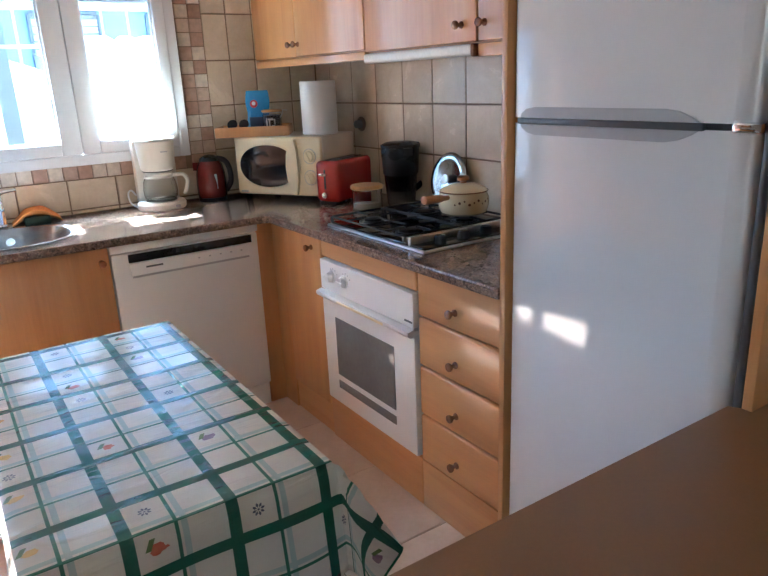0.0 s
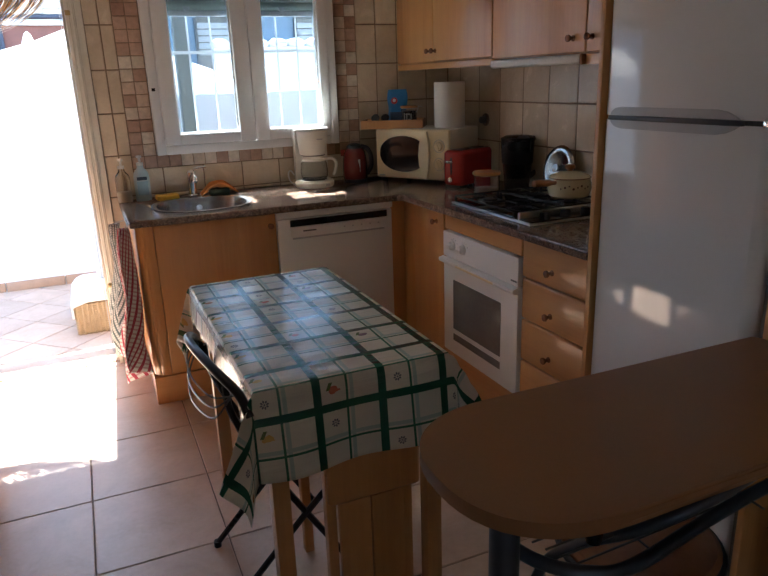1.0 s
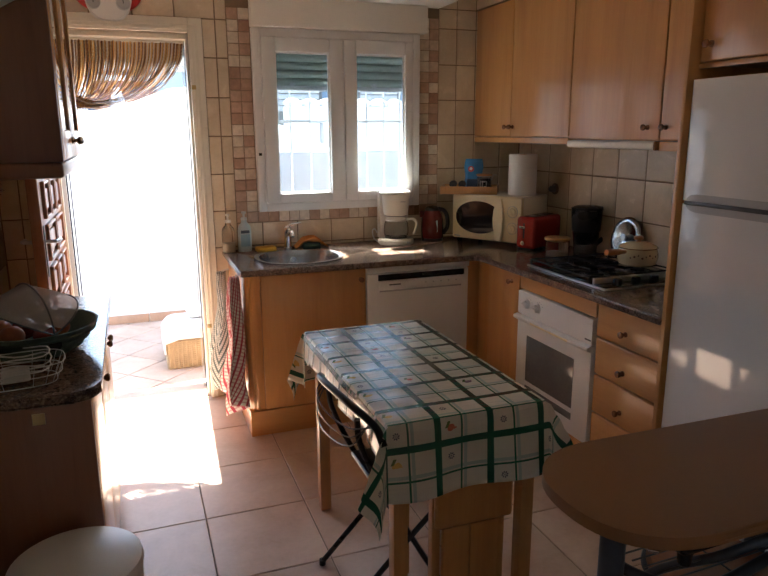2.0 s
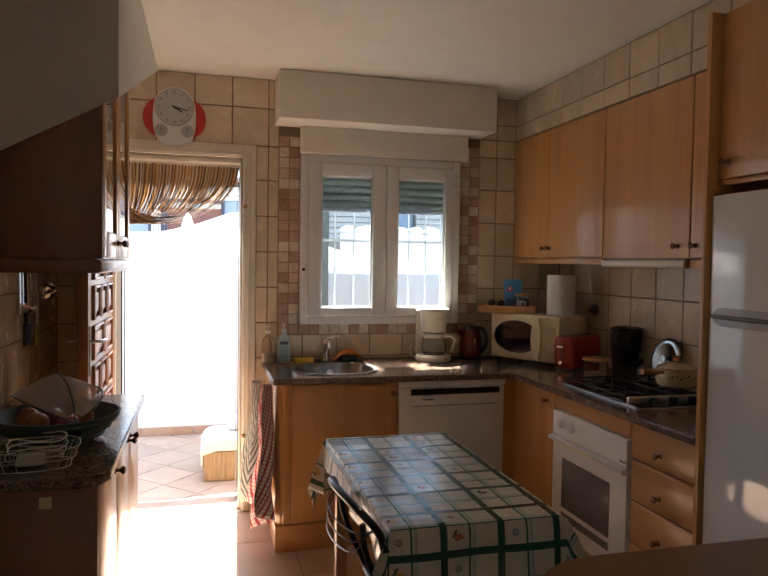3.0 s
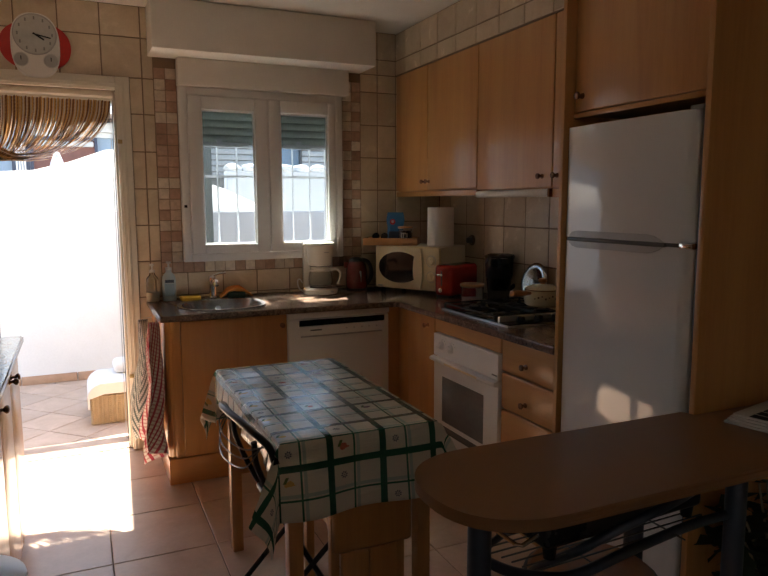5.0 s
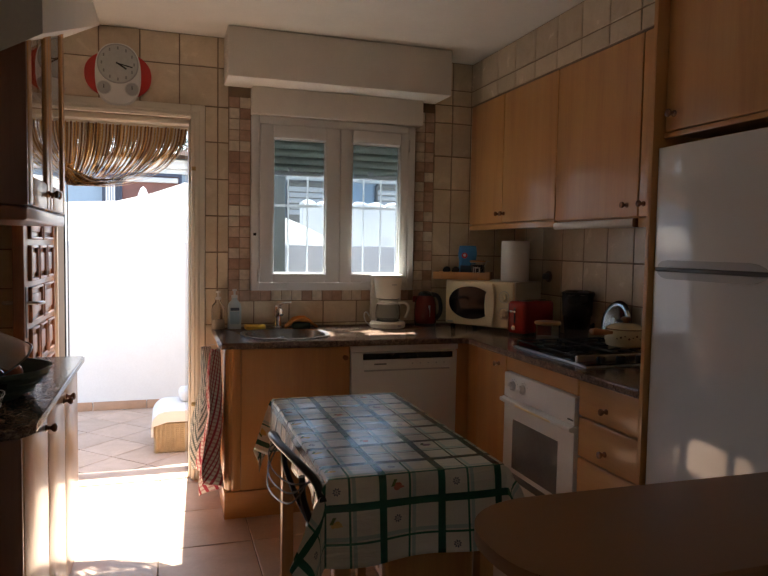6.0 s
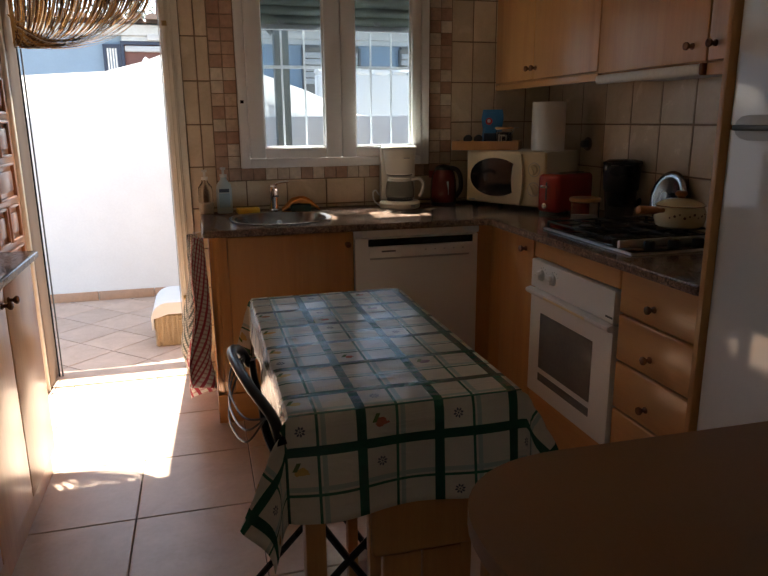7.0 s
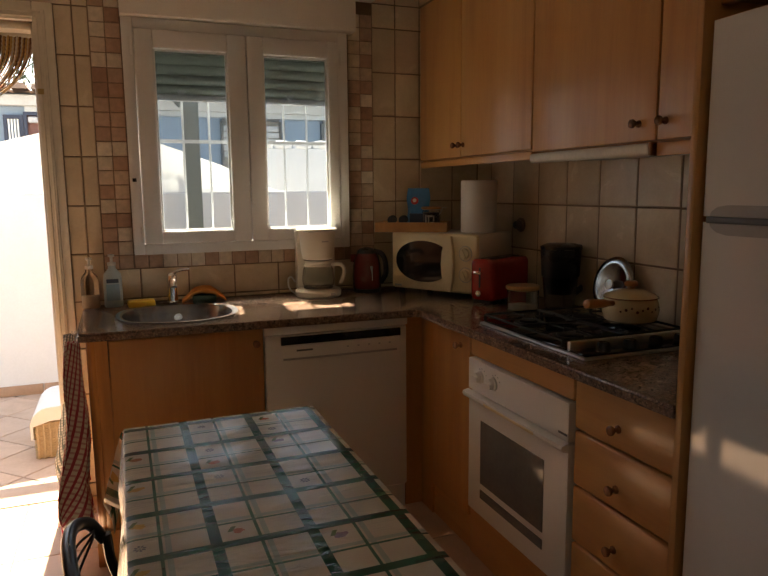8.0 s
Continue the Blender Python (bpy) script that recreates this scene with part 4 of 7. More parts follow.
tray = thing("griddle", 0.775, 0.485, 0.606, "black electric griddle on the wire shelf", "griddle", rz=3)
g = bmesh.new()
box(g, -0.27, 0.25, -0.10, 0.09, 0.03, 0.095, 0.014, 3)
part("body", g, BLACK, tray)
for x in (-0.24, 0.22):
    for y in (-0.075, 0.065):
        part("foot", cyl(bmesh.new(), x, y, 0.0, 0.034, 0.014, 0.018, 14), BLACK, tray)
part("handle", tube(bmesh.new(), [(-0.265, -0.07, 0.06), (-0.315, -0.07, 0.045), (-0.325, -0.06, 0.045), (-0.325, 0.05, 0.045), (-0.315, 0.06, 0.045), (-0.265, 0.06, 0.06)], 0.005), CHROME, tray, "chrome wire handle")
part("plate", Box(-0.25, 0.23, -0.085, 0.075, 0.095, 0.101, 0.003), DARKGREY, tray)


def round_chair(x, y, rz):
    c = thing("folding_chair", x, y, 0.0, "blue-grey tube folding chair with round wooden seat", "chair", rz=rz)
    s = lathe(bmesh.new(), [(0, 0.435), (0.15, 0.435), (0.165, 0.442), (0.165, 0.452), (0.155, 0.460), (0, 0.460)], 36)
    part("seat", s, DOORWOOD, c)
    part("seat_ring", tube(bmesh.new(), [(0.168 * math.cos(a_), 0.168 * math.sin(a_), 0.438) for a_ in [k * math.pi / 16 for k in range(32)]], 0.009, 8, True), BLUEGREY, c)
    hoop = curve_pts([(-0.16, -0.20, 0.02), (-0.10, -0.20, 0.42), (0.12, -0.20, 0.64), (0.20, -0.12, 0.71), (0.22, 0.0, 0.725), (0.20, 0.12, 0.71), (0.12, 0.20, 0.64), (-0.10, 0.20, 0.42), (-0.16, 0.20, 0.02)])
    part("back_hoop", tube(bmesh.new(), hoop, 0.0115, 10), BLUEGREY, c)
    for sy in (-0.17, 0.17):
        part("leg", tube(bmesh.new(), curve_pts([(0.20, sy, 0.01), (0.12, sy, 0.25), (-0.06, sy, 0.43)]), 0.011, 10), BLUEGREY, c)
    part("stretcher", tube(bmesh.new(), [(0.165, -0.17, 0.13), (0.165, 0.17, 0.13)], 0.008, 8), BLUEGREY, c)
    return c


round_chair(0.775, 0.52, -75)

# leafy plant in a dark pot under the wall end of the bar
LEAF = plain("dark_leaf", (0.035, 0.055, 0.025), 0.5, vary=0.4, scale=30)
STEM = plain("dry_stem", (0.30, 0.24, 0.16), 0.8, vary=0.2)
pl = thing("potted_plant", 1.47, 0.50, 0.0, "dark leafy houseplant in a black pot under the bar", "plant")
part("pot", lathe(bmesh.new(), [(0, 0), (0.10, 0), (0.105, 0.006), (0.135, 0.20), (0.142, 0.204), (0.142, 0.225), (0.130, 0.225), (0.125, 0.20), (0, 0.195)], 36), BLACK, pl)
prn = random.Random(11)
for k in range(34):
    a_ = k * 2.399 + prn.uniform(-0.3, 0.3)
    ln_ = prn.uniform(0.06, 0.24)
    top_ = prn.uniform(0.22, 0.60)
    sp = curve_pts([(0.03 * math.cos(a_), 0.03 * math.sin(a_), 0.19), (0.3 * ln_ * math.cos(a_), 0.3 * ln_ * math.sin(a_), 0.6 * top_), (ln_ * math.cos(a_ + 0.2), ln_ * math.sin(a_ + 0.2), top_)])
    stem_ = part("stem", tube(bmesh.new(), sp, 0.004, 6), STEM, pl)
    lf = bmesh.new()
    for q in range(2, len(sp)):
        for w_ in range(3):
            if prn.random() < 0.25:
                continue
            ang_, tilt_, s_ = prn.uniform(0, 6.28), prn.uniform(-0.6, 0.5), prn.uniform(0.05, 0.11)
            c_ = Vector(sp[q])
            d_ = Vector((math.cos(ang_) * math.cos(tilt_), math.sin(ang_) * math.cos(tilt_), math.sin(tilt_)))
            n_ = d_.cross(Vector((0, 0, 1))).normalized()
            up_ = n_.cross(d_)
            row_ = [lf.verts.new(c_)] + [lf.verts.new(c_ + d_ * s_ * f_ + n_ * s_ * g_ + up_ * s_ * h_) for f_, g_, h_ in ((0.45, 0.22, 0.06), (1.0, 0.0, -0.10), (0.45, -0.22, 0.06), (0.5, 0.0, 0.0))]
            for p, q2 in ((0, 1), (1, 2), (2, 3), (3, 0)):
                lf.faces.new((row_[p], row_[q2], row_[4]))
    part("leaves", lf, LEAF, stem_)

# folding chair with wire back, pushed under the table
ch = thing("folding_chair", 0, 0, 0, "black metal folding chair with wire back at the table", "chair")
rail = curve_pts([(0.052, 0.975, 0.700), (0.040, 1.01, 0.745), (0.005, 1.12, 0.772), (-0.018, 1.26, 0.780), (-0.020, 1.36, 0.775), (0.002, 1.43, 0.750), (0.025, 1.46, 0.700)])
rl = bmesh.new()
tube(rl, rail, 0.0115, 10)
part("backrest", rl, BLACK, ch)
for k in range(1, 4):
    d_ = 0.015 + 0.028 * k
    w_ = curve_pts([(0.035, 1.02 + 0.01 * k, 0.735), (-0.012, 1.09, 0.760 - d_), (-0.030 - 0.003 * k, 1.27, 0.752 - d_ * 1.15), (-0.022, 1.40, 0.760 - d_), (0.012, 1.44 - 0.01 * k, 0.735)])
    part("back_wire", tube(bmesh.new(), w_, 0.0024, 6), DARKGREY, ch)
for y, f_ in ((1.14, 1.22), (1.45, 1.51)):
    part("back_leg", tube(bmesh.new(), curve_pts([(0.03, y, 0.715), (0.045, y + 0.01, 0.62), (0.13, y + 0.02, 0.43), (0.36, y + 0.13, 0.012)]), 0.0095, 8), BLACK, ch)
    part("leg", tube(bmesh.new(), [(0.40, f_ - 0.04, 0.44), (0.21, f_ - 0.02, 0.24), (0.008, f_, 0.012)], 0.0095, 8), BLACK, ch)
    part("foot_cap", cyl(bmesh.new(), 0.008, f_, 0.0, 0.02, 0.012, n=12), BLACK, ch)
part("seat", Box(0.105, 0.42, 1.15, 1.46, 0.435, 0.455, 0.009, 3), BLACK, ch)

# wooden folding stool under the near end of the table
st = thing("wooden_stool", 0, 0, 0, "pale wooden folding step stool under the table", "stool")
part("backrest", Box(0.255, 0.525, 1.075, 1.095, 0.335, 0.60, 0.012, 3), BEECH, st)
part("panel", Box(0.285, 0.375, 1.080, 1.10, 0.01, 0.334, 0.003), BEECH, st)
part("panel", Box(0.379, 0.475, 1.080, 1.10, 0.01, 0.334, 0.003), BEECH, st)
for x in (0.268, 0.495):
    part("leg", Box(x - 0.014, x + 0.014, 1.10, 1.13, 0.0, 0.56, 0.003), PINE, st)
part("seat", Box(0.26, 0.52, 1.10, 1.38, 0.40, 0.42, 0.006), PINE, st)
for x in (0.268, 0.495):
    part("leg", Box(x - 0.014, x + 0.014, 1.35, 1.38, 0.0, 0.40, 0.003), PINE, st)

# newspaper on the bar
PAPER = plain("newsprint", (0.62, 0.60, 0.56), 0.8, vary=0.05)
INK = plain("ink", (0.03, 0.03, 0.035), 0.8)
news = thing("newspaper", 1.462, 0.415, 0.797, "folded stack of newspapers lying on the bar", "newspaper", rz=12)
for i in range(4):
    nb = bmesh.new()
    box(nb, -0.20 + 0.006 * i, 0.20 - 0.004 * i, -0.145, 0.145 - 0.005 * i, i * 0.007, i * 0.007 + 0.0068, 0.002)
    part("sheet", nb, PAPER, news)
for i in range(9):
    part("headline_bar", Box(-0.18 + i * 0.04, -0.148 + i * 0.04, 0.01, 0.085, 0.0275, 0.0284), INK, news)
for i in range(10):
    part("text_bar", Box(-0.17, 0.16 - 0.03 * (i % 3), -0.12 + i * 0.012, -0.115 + i * 0.012, 0.0275, 0.0283), GREY, news)

# ---- on the worktop: sink and tap ----


def superellipse(cx, cy, rx, ry, p, n=64):
    out = []
    for i in range(n):
        a_ = 2 * math.pi * i / n
        c_, s_ = math.cos(a_), math.sin(a_)
        out.append((cx + rx * math.copysign(abs(c_) ** p, c_), cy + ry * math.copysign(abs(s_) ** p, s_)))
    return out


sink = thing("sink", 0, 0, 0, "oval stainless steel sink set in the granite", "sink")
levels = [(0.236, 0.225, CT + 0.0015), (0.236, 0.225, CT + 0.006), (0.222, 0.211, CT + 0.007), (0.212, 0.201, CT + 0.003), (0.203, 0.192, CT - 0.03), (0.195, 0.184, CT - 0.11), (0.165, 0.155, CT - 0.145), (0.03, 0.03, CT - 0.152)]
bsn = bmesh.new()
loops_ = [[bsn.verts.new((x, y, z)) for x, y in superellipse(0.287, 2.945, rx, ry, 0.86)] for rx, ry, z in levels]
for p, q in zip(loops_, loops_[1:]):
    for i in range(len(p)):
        bsn.faces.new((p[i], p[(i + 1) % len(p)], q[(i + 1) % len(p)], q[i]))
bsn.faces.new(loops_[-1])
part("basin", bsn, plain("satin_steel", (0.38, 0.41, 0.44), 0.24, metal=1.0, vary=0.06, relief=0.05), sink)
part("drain", lathe(bmesh.new(), [(0, 0), (0.032, 0), (0.036, 0.004), (0.028, 0.005), (0.0, 0.001)], 24, Matrix.Translation((0.287, 2.945, CT - 0.151))), CHROME, sink)
part("overflow", lathe(bmesh.new(), [(0, 0), (0.017, 0), (0.017, 0.004), (0.011, 0.005), (0, 0.002)], 20, Matrix.Translation((0.30, 3.137, CT - 0.05)) @ pose(0, 0, 0, 95, 0, 0)), DARKGREY, sink, "round overflow hole")
# the granite is cut out under the bowl
cut = new("sink_cutter", mesh_from(prism(bmesh.new(), superellipse(0.287, 2.945, 0.224, 0.213, 0.86), CTB - 0.05, CT + 0.05), "sink_cutter"))
bo_ = worktop.modifiers.new("bowl", "BOOLEAN")
bo_.operation, bo_.object, bo_.solver = "DIFFERENCE", cut, "EXACT"
bpy.context.view_layer.update()
done = bpy.data.meshes.new_from_object(worktop.evaluated_get(bpy.context.evaluated_depsgraph_get()))
worktop.modifiers.remove(bo_)
worktop.data = done
bpy.data.objects.remove(cut)

tap = thing("tap", 0.287, 3.215, CT, "chrome single lever mixer tap behind the sink", "tap")
part("base", lathe(bmesh.new(), [(0, 0), (0.026, 0), (0.026, 0.008), (0.021, 0.014), (0.020, 0.09), (0.022, 0.098), (0.022, 0.125), (0.014, 0.135), (0, 0.137)], 24), CHROME, tap)
part("spout", tube(bmesh.new(), curve_pts([(0, -0.005, 0.075), (0, -0.06, 0.105), (0, -0.115, 0.112), (0, -0.135, 0.09)]), 0.0115, 12), CHROME, tap)
part("lever", tube(bmesh.new(), curve_pts([(0, 0, 0.13), (0.03, -0.01, 0.145), (0.075, -0.02, 0.150)]), 0.007, 10), CHROME, tap)


def bottle(name, x, y, label, r, h, body_mat, fill_mat, pump_mat, sq=1.0, fill=0.35):
    b_ = thing(name, x, y, CT, label, "bottle")
    part("body", lathe(bmesh.new(), [(0, 0), (r * 0.94, 0), (r, 0.006), (r, h * 0.72), (r * 0.9, h * 0.86), (r * 0.42, h), (r * 0.4, h + 0.012), (0, h + 0.012)], 28, sx=1.0, sy=sq), body_mat, b_)
    if fill_mat:
        part("contents", lathe(bmesh.new(), [(0, 0.004), (r * 0.965, 0.004), (r * 0.965, h * fill), (0, h * fill)], 28, sx=1.0, sy=sq), fill_mat, b_)
    pm = bmesh.new()
    lathe(pm, [(0, h + 0.012), (r * 0.45, h + 0.012), (r * 0.45, h + 0.026), (0.006, h + 0.028), (0.006, h + 0.048), (0.013, h + 0.050), (0.013, h + 0.060), (0, h + 0.062)], 18)
    box(pm, -0.005, 0.005, -0.045, 0.0, h + 0.050, h + 0.060, 0.002)
    part("pump", pm, pump_mat, b_)
    return b_


CLEARP = glass_mat("clear_plastic", (0.93, 0.95, 0.93), 0.12)
SOAP = plain("soap_cream", (0.70, 0.62, 0.50), 0.4)
BLUESOAP = plain("soap_blue", (0.35, 0.55, 0.62), 0.3)
bottle("soap_bottle", -0.045, 3.235, "clear pump bottle of hand soap by the sink", 0.036, 0.155, CLEARP, SOAP, plain("pump_white", (0.75, 0.74, 0.70), 0.35))
sb2 = bottle("soap_bottle", 0.045, 3.235, "pale blue pump bottle of washing liquid", 0.038, 0.165, plain("bottle_blue", (0.50, 0.62, 0.66), 0.3), None, plain("pump_pale", (0.70, 0.72, 0.72), 0.35), 0.7)
part("label_panel", Box(-0.026, 0.026, -0.0285, -0.0268, 0.03, 0.10), plain("label_print", (0.30, 0.46, 0.55), 0.4), sb2, "printed label")
part("label_bar", Box(-0.024, 0.024, -0.0295, -0.0280, 0.105, 0.122), plain("label_dark", (0.05, 0.08, 0.12), 0.4), sb2)

SPONGE = plain("yellow_sponge", (0.70, 0.42, 0.05), 0.9, vary=0.15, fine=220, relief=0.8)
sp = thing("sponge", 0.155, 3.195, CT, "yellow kitchen sponge by the sink", "sponge", rz=4)
part("foam", Box(-0.055, 0.055, -0.033, 0.033, 0.0, 0.026, 0.006), SPONGE, sp)
ORANGE = plain("orange_cloth", (0.62, 0.21, 0.04), 0.9, vary=0.12, fine=250, relief=0.6)
clb = bmesh.new()
N_ = 18
vv = []
for i in range(N_ + 1):
    row = []
    for j in range(11):
        x = -0.095 + 0.19 * i / N_
        y = -0.055 + 0.11 * j / 10
        k = abs(x) / 0.095
        z = 0.062 * (1 - k ** 1.6) * (0.75 + 0.25 * math.cos(j * 0.6)) + 0.012 * noise.noise(Vector((x * 30, y * 30, 1))) + 0.008
        row.append(clb.verts.new((x, y, max(0.003, z))))
    vv.append(row)
for i in range(N_):
    for j in range(10):
        clb.faces.new((vv[i][j], vv[i + 1][j], vv[i + 1][j + 1], vv[i][j + 1]))
oc = thing("dish_cloth", 0.42, 3.205, CT, "orange dish cloth draped over a dark scourer", "cloth", rz=-4)
occ = part("fabric", clb, ORANGE, oc)
so = occ.modifiers.new("thick", "SOLIDIFY")
so.thickness = 0.004
part("scourer", Box(-0.05, 0.05, -0.05, 0.035, 0.0, 0.035, 0.006), plain("dark_scourer", (0.02, 0.035, 0.02), 0.9, fine=200, relief=0.8), oc, "dark green scouring pad")

# ---- coffee maker ----
cm = thing("coffee_maker", 0.935, 3.165, CT, "white filter coffee maker with glass jug", "coffee maker", rz=-8)
SHELL = plain("ivory_plastic", (0.78, 0.76, 0.68), 0.3, vary=0.03, relief=0.03)
part("base", lathe(bmesh.new(), [(0, 0), (0.100, 0), (0.106, 0.006), (0.107, 0.026), (0.098, 0.038), (0, 0.040)], 40, sy=0.98), SHELL, cm)
part("column", prism(bmesh.new(), [(-0.092, 0.10), (-0.098, 0.06), (-0.090, 0.036), (0.060, 0.036), (0.088, 0.05), (0.092, 0.10)], 0.036, 0.300), SHELL, cm, "ivory water tank at the back")
part("filter_holder", lathe(bmesh.new(), [(0, 0.172), (0.064, 0.172), (0.072, 0.180), (0.083, 0.285), (0.085, 0.300), (0, 0.302)], 40), SHELL, cm)
part("seam", lathe(bmesh.new(), [(0.060, 0.1685), (0.0655, 0.1685), (0.0655, 0.172), (0.060, 0.172)], 36), DARKGREY, cm, "dark gap below the filter")
part("lid", lathe(bmesh.new(), [(0, 0.302), (0.090, 0.302), (0.094, 0.306), (0.090, 0.314), (0.03, 0.319), (0, 0.319)], 40, Matrix.Translation((0, 0.012, 0))), SHELL, cm)
part("hot_plate", cyl(bmesh.new(), 0, -0.008, 0.040, 0.045, 0.068, n=32), DARKGREY, cm)
jug = part("jug", lathe(bmesh.new(), [(0, 0.047), (0.062, 0.047), (0.072, 0.056), (0.075, 0.085), (0.070, 0.125), (0.058, 0.152), (0.0565, 0.152), (0.068, 0.125), (0.0732, 0.085), (0.0705, 0.058), (0.061, 0.049), (0, 0.049)], 36, Matrix.Translation((0, -0.012, 0))), glass_mat("jug_glass", (0.94, 0.97, 0.95)), cm, "clear glass jug")
part("jug_lid", lathe(bmesh.new(), [(0, 0.153), (0.058, 0.153), (0.060, 0.158), (0.056, 0.166), (0, 0.167)], 28, Matrix.Translation((0, -0.012, 0))), SHELL, jug)
part("jug_band", lathe(bmesh.new(), [(0.0605, 0.141), (0.0655, 0.141), (0.0600, 0.152), (0.0575, 0.152)], 32, Matrix.Translation((0, -0.012, 0))), SHELL, jug, "ivory band round the jug's neck")
part("jug_handle", tube(bmesh.new(), curve_pts([(0.060, -0.03, 0.148), (0.098, -0.045, 0.150), (0.116, -0.052, 0.125), (0.108, -0.05, 0.085), (0.098, -0.046, 0.062)]), 0.0085, 10), SHELL, jug)
part("switch", Box(0.045, 0.066, -0.098, -0.090, 0.012, 0.024, 0.002), GREY, cm)
part("label_bar", Box(0.010, 0.040, -0.0825, -0.079, 0.255, 0.260), GREY, cm)
tagged(part("cable", tube(bmesh.new(), curve_pts([(0.84, 3.19, 0.877), (0.808, 3.20, 0.905), (0.806, 3.22, 0.945), (0.826, 3.24, 0.955), (0.846, 3.25, 0.93)]), 0.004, 8), PVC), "white mains cable of the coffee maker", "cable")

# ---- kettle ----
kt = thing("kettle", 1.188, 3.195, CT, "dark red electric kettle with black handle", "kettle", rz=-20)
part("base", cyl(bmesh.new(), 0, 0, 0.0, 0.018, 0.066, 0.064, 32), BLACK, kt)
part("body", lathe(bmesh.new(), [(0, 0.019), (0.066, 0.019), (0.069, 0.03), (0.070, 0.08), (0.067, 0.13), (0.059, 0.168), (0.048, 0.187), (0, 0.189)], 36), DARKRED, kt)
part("lid", lathe(bmesh.new(), [(0, 0.187), (0.049, 0.187), (0.044, 0.200), (0.030, 0.210), (0.012, 0.215), (0, 0.216)], 28), BLACK, kt)
part("handle", tube(bmesh.new(), curve_pts([(0.035, -0.01, 0.198), (0.070, -0.02, 0.186), (0.088, -0.025, 0.15), (0.090, -0.025, 0.09), (0.066, -0.015, 0.045)]), 0.013, 12), BLACK, kt)
part("spout", prism(bmesh.new(), [(-0.045, -0.018), (-0.078, 0.0), (-0.045, 0.018)], 0.145, 0.182), DARKRED, kt)
part("gauge", Box(0.015, 0.028, -0.065, -0.058, 0.06, 0.13, 0.002), GREY, kt, "clear water gauge")

# ---- microwave with tray, paper roll ----
mw = thing("microwave", 1.305, 3.143, CT, "cream microwave oven with oval window in the corner", "microwave", rz=-60)
# local x runs along the front, y goes back
MW, MD, MH0, MH1 = 0.475, 0.30, 0.024, 0.290
part("body", Box(0.0, MW, 0.012, MD, MH0, MH1, 0.008), plain("pale_enamel", (0.70, 0.64, 0.52), 0.35, vary=0.03), mw)
part("front", Box(0.0, MW, -0.012, 0.012, MH0, MH1, 0.012, 3), CREAM, mw)
fl = Matrix(((1, 0, 0, 0), (0, 0, 1, 0), (0, 1, 0, 0), (0, 0, 0, 1)))
wo = prism(bmesh.new(), superellipse(0.186, 0.158, 0.155, 0.096, 0.95), -0.0165, -0.0115, fl)
mwd = part("window", wo, BLACKGLASS, mw, "black oval window")
part("window_rim", tube(bmesh.new(), [(x, -0.013, z) for x, z in superellipse(0.186, 0.158, 0.158, 0.099, 0.95)], 0.004, 8, True), CREAM, mw)
part("handle", prism(bmesh.new(), [(0.318, 0.040), (0.345, 0.030), (0.356, 0.09), (0.359, 0.155), (0.356, 0.22), (0.345, 0.280), (0.318, 0.272), (0.300, 0.21), (0.295, 0.155), (0.300, 0.10)], -0.030, -0.012, fl), CREAM, mw, "curved cream door handle")
for z in (0.205, 0.11):
    kb = lathe(bmesh.new(), [(0, 0), (0.030, 0), (0.030, 0.004), (0.024, 0.005), (0.021, 0.016), (0, 0.017)], 28)
    box(kb, -0.004, 0.004, -0.02, 0.02, 0.014, 0.022, 0.002)
    part("dial", kb, CREAM, mw, "cream dial", at=Matrix.Translation((0.415, -0.012, z)) @ TO_S @ pose(0, 0, 0, 0, 0, 25))
    part("dial_ring", tube(bmesh.new(), [(0.415 + 0.033 * math.cos(k * 0.3927), -0.0125, z + 0.033 * math.sin(k * 0.3927)) for k in range(16)], 0.0012, 6, True), GREY, mw)
part("label_bar", Box(0.02, 0.06, -0.0135, -0.0115, 0.035, 0.042), GREY, mw)
for x in (0.03, MW - 0.03):
    for y in (0.03, MD - 0.04):
        part("foot", cyl(bmesh.new(), x, y, 0.0, MH0 + 0.002, 0.014, n=14), BLACK, mw)

MT = CT + MH1
mwm = pose(1.305, 3.143, MT, 0, 0, -60)


def on_mw(x, y):
    return (mwm @ Vector((x, y, 0)))[:2]


tx, ty = 1.402, 3.12
wt_ = thing("wooden_tray", tx, ty, MT, "small wooden tray with odds and ends on the microwave", "tray", rz=-32)
part("base", Box(-0.165, 0.165, -0.09, 0.09, 0.0, 0.008), PINE, wt_)
for a0, a1, b0, b1 in ((-0.17, 0.17, -0.096, -0.088), (-0.17, 0.17, 0.088, 0.096), (-0.17, -0.162, -0.088, 0.088), (0.162, 0.17, -0.088, 0.088)):
    part("side", Box(a0, a1, b0, b1, 0.0, 0.046, 0.003), PINE, wt_)
x_, y_ = 1.473, 3.072
jr = thing("glass_jar", x_, y_, MT + 0.009, "small glass jar with hinged lid on the tray", "jar", rz=-30)
part("body", lathe(bmesh.new(), [(0, 0), (0.040, 0), (0.044, 0.006), (0.044, 0.082), (0.038, 0.094), (0.036, 0.094), (0.041, 0.080), (0.041, 0.008), (0, 0.004)], 28), GLASS, jr)
part("contents", cyl(bmesh.new(), 0, 0, 0.006, 0.080, 0.0405, n=24), BLACK, jr, "dark contents")
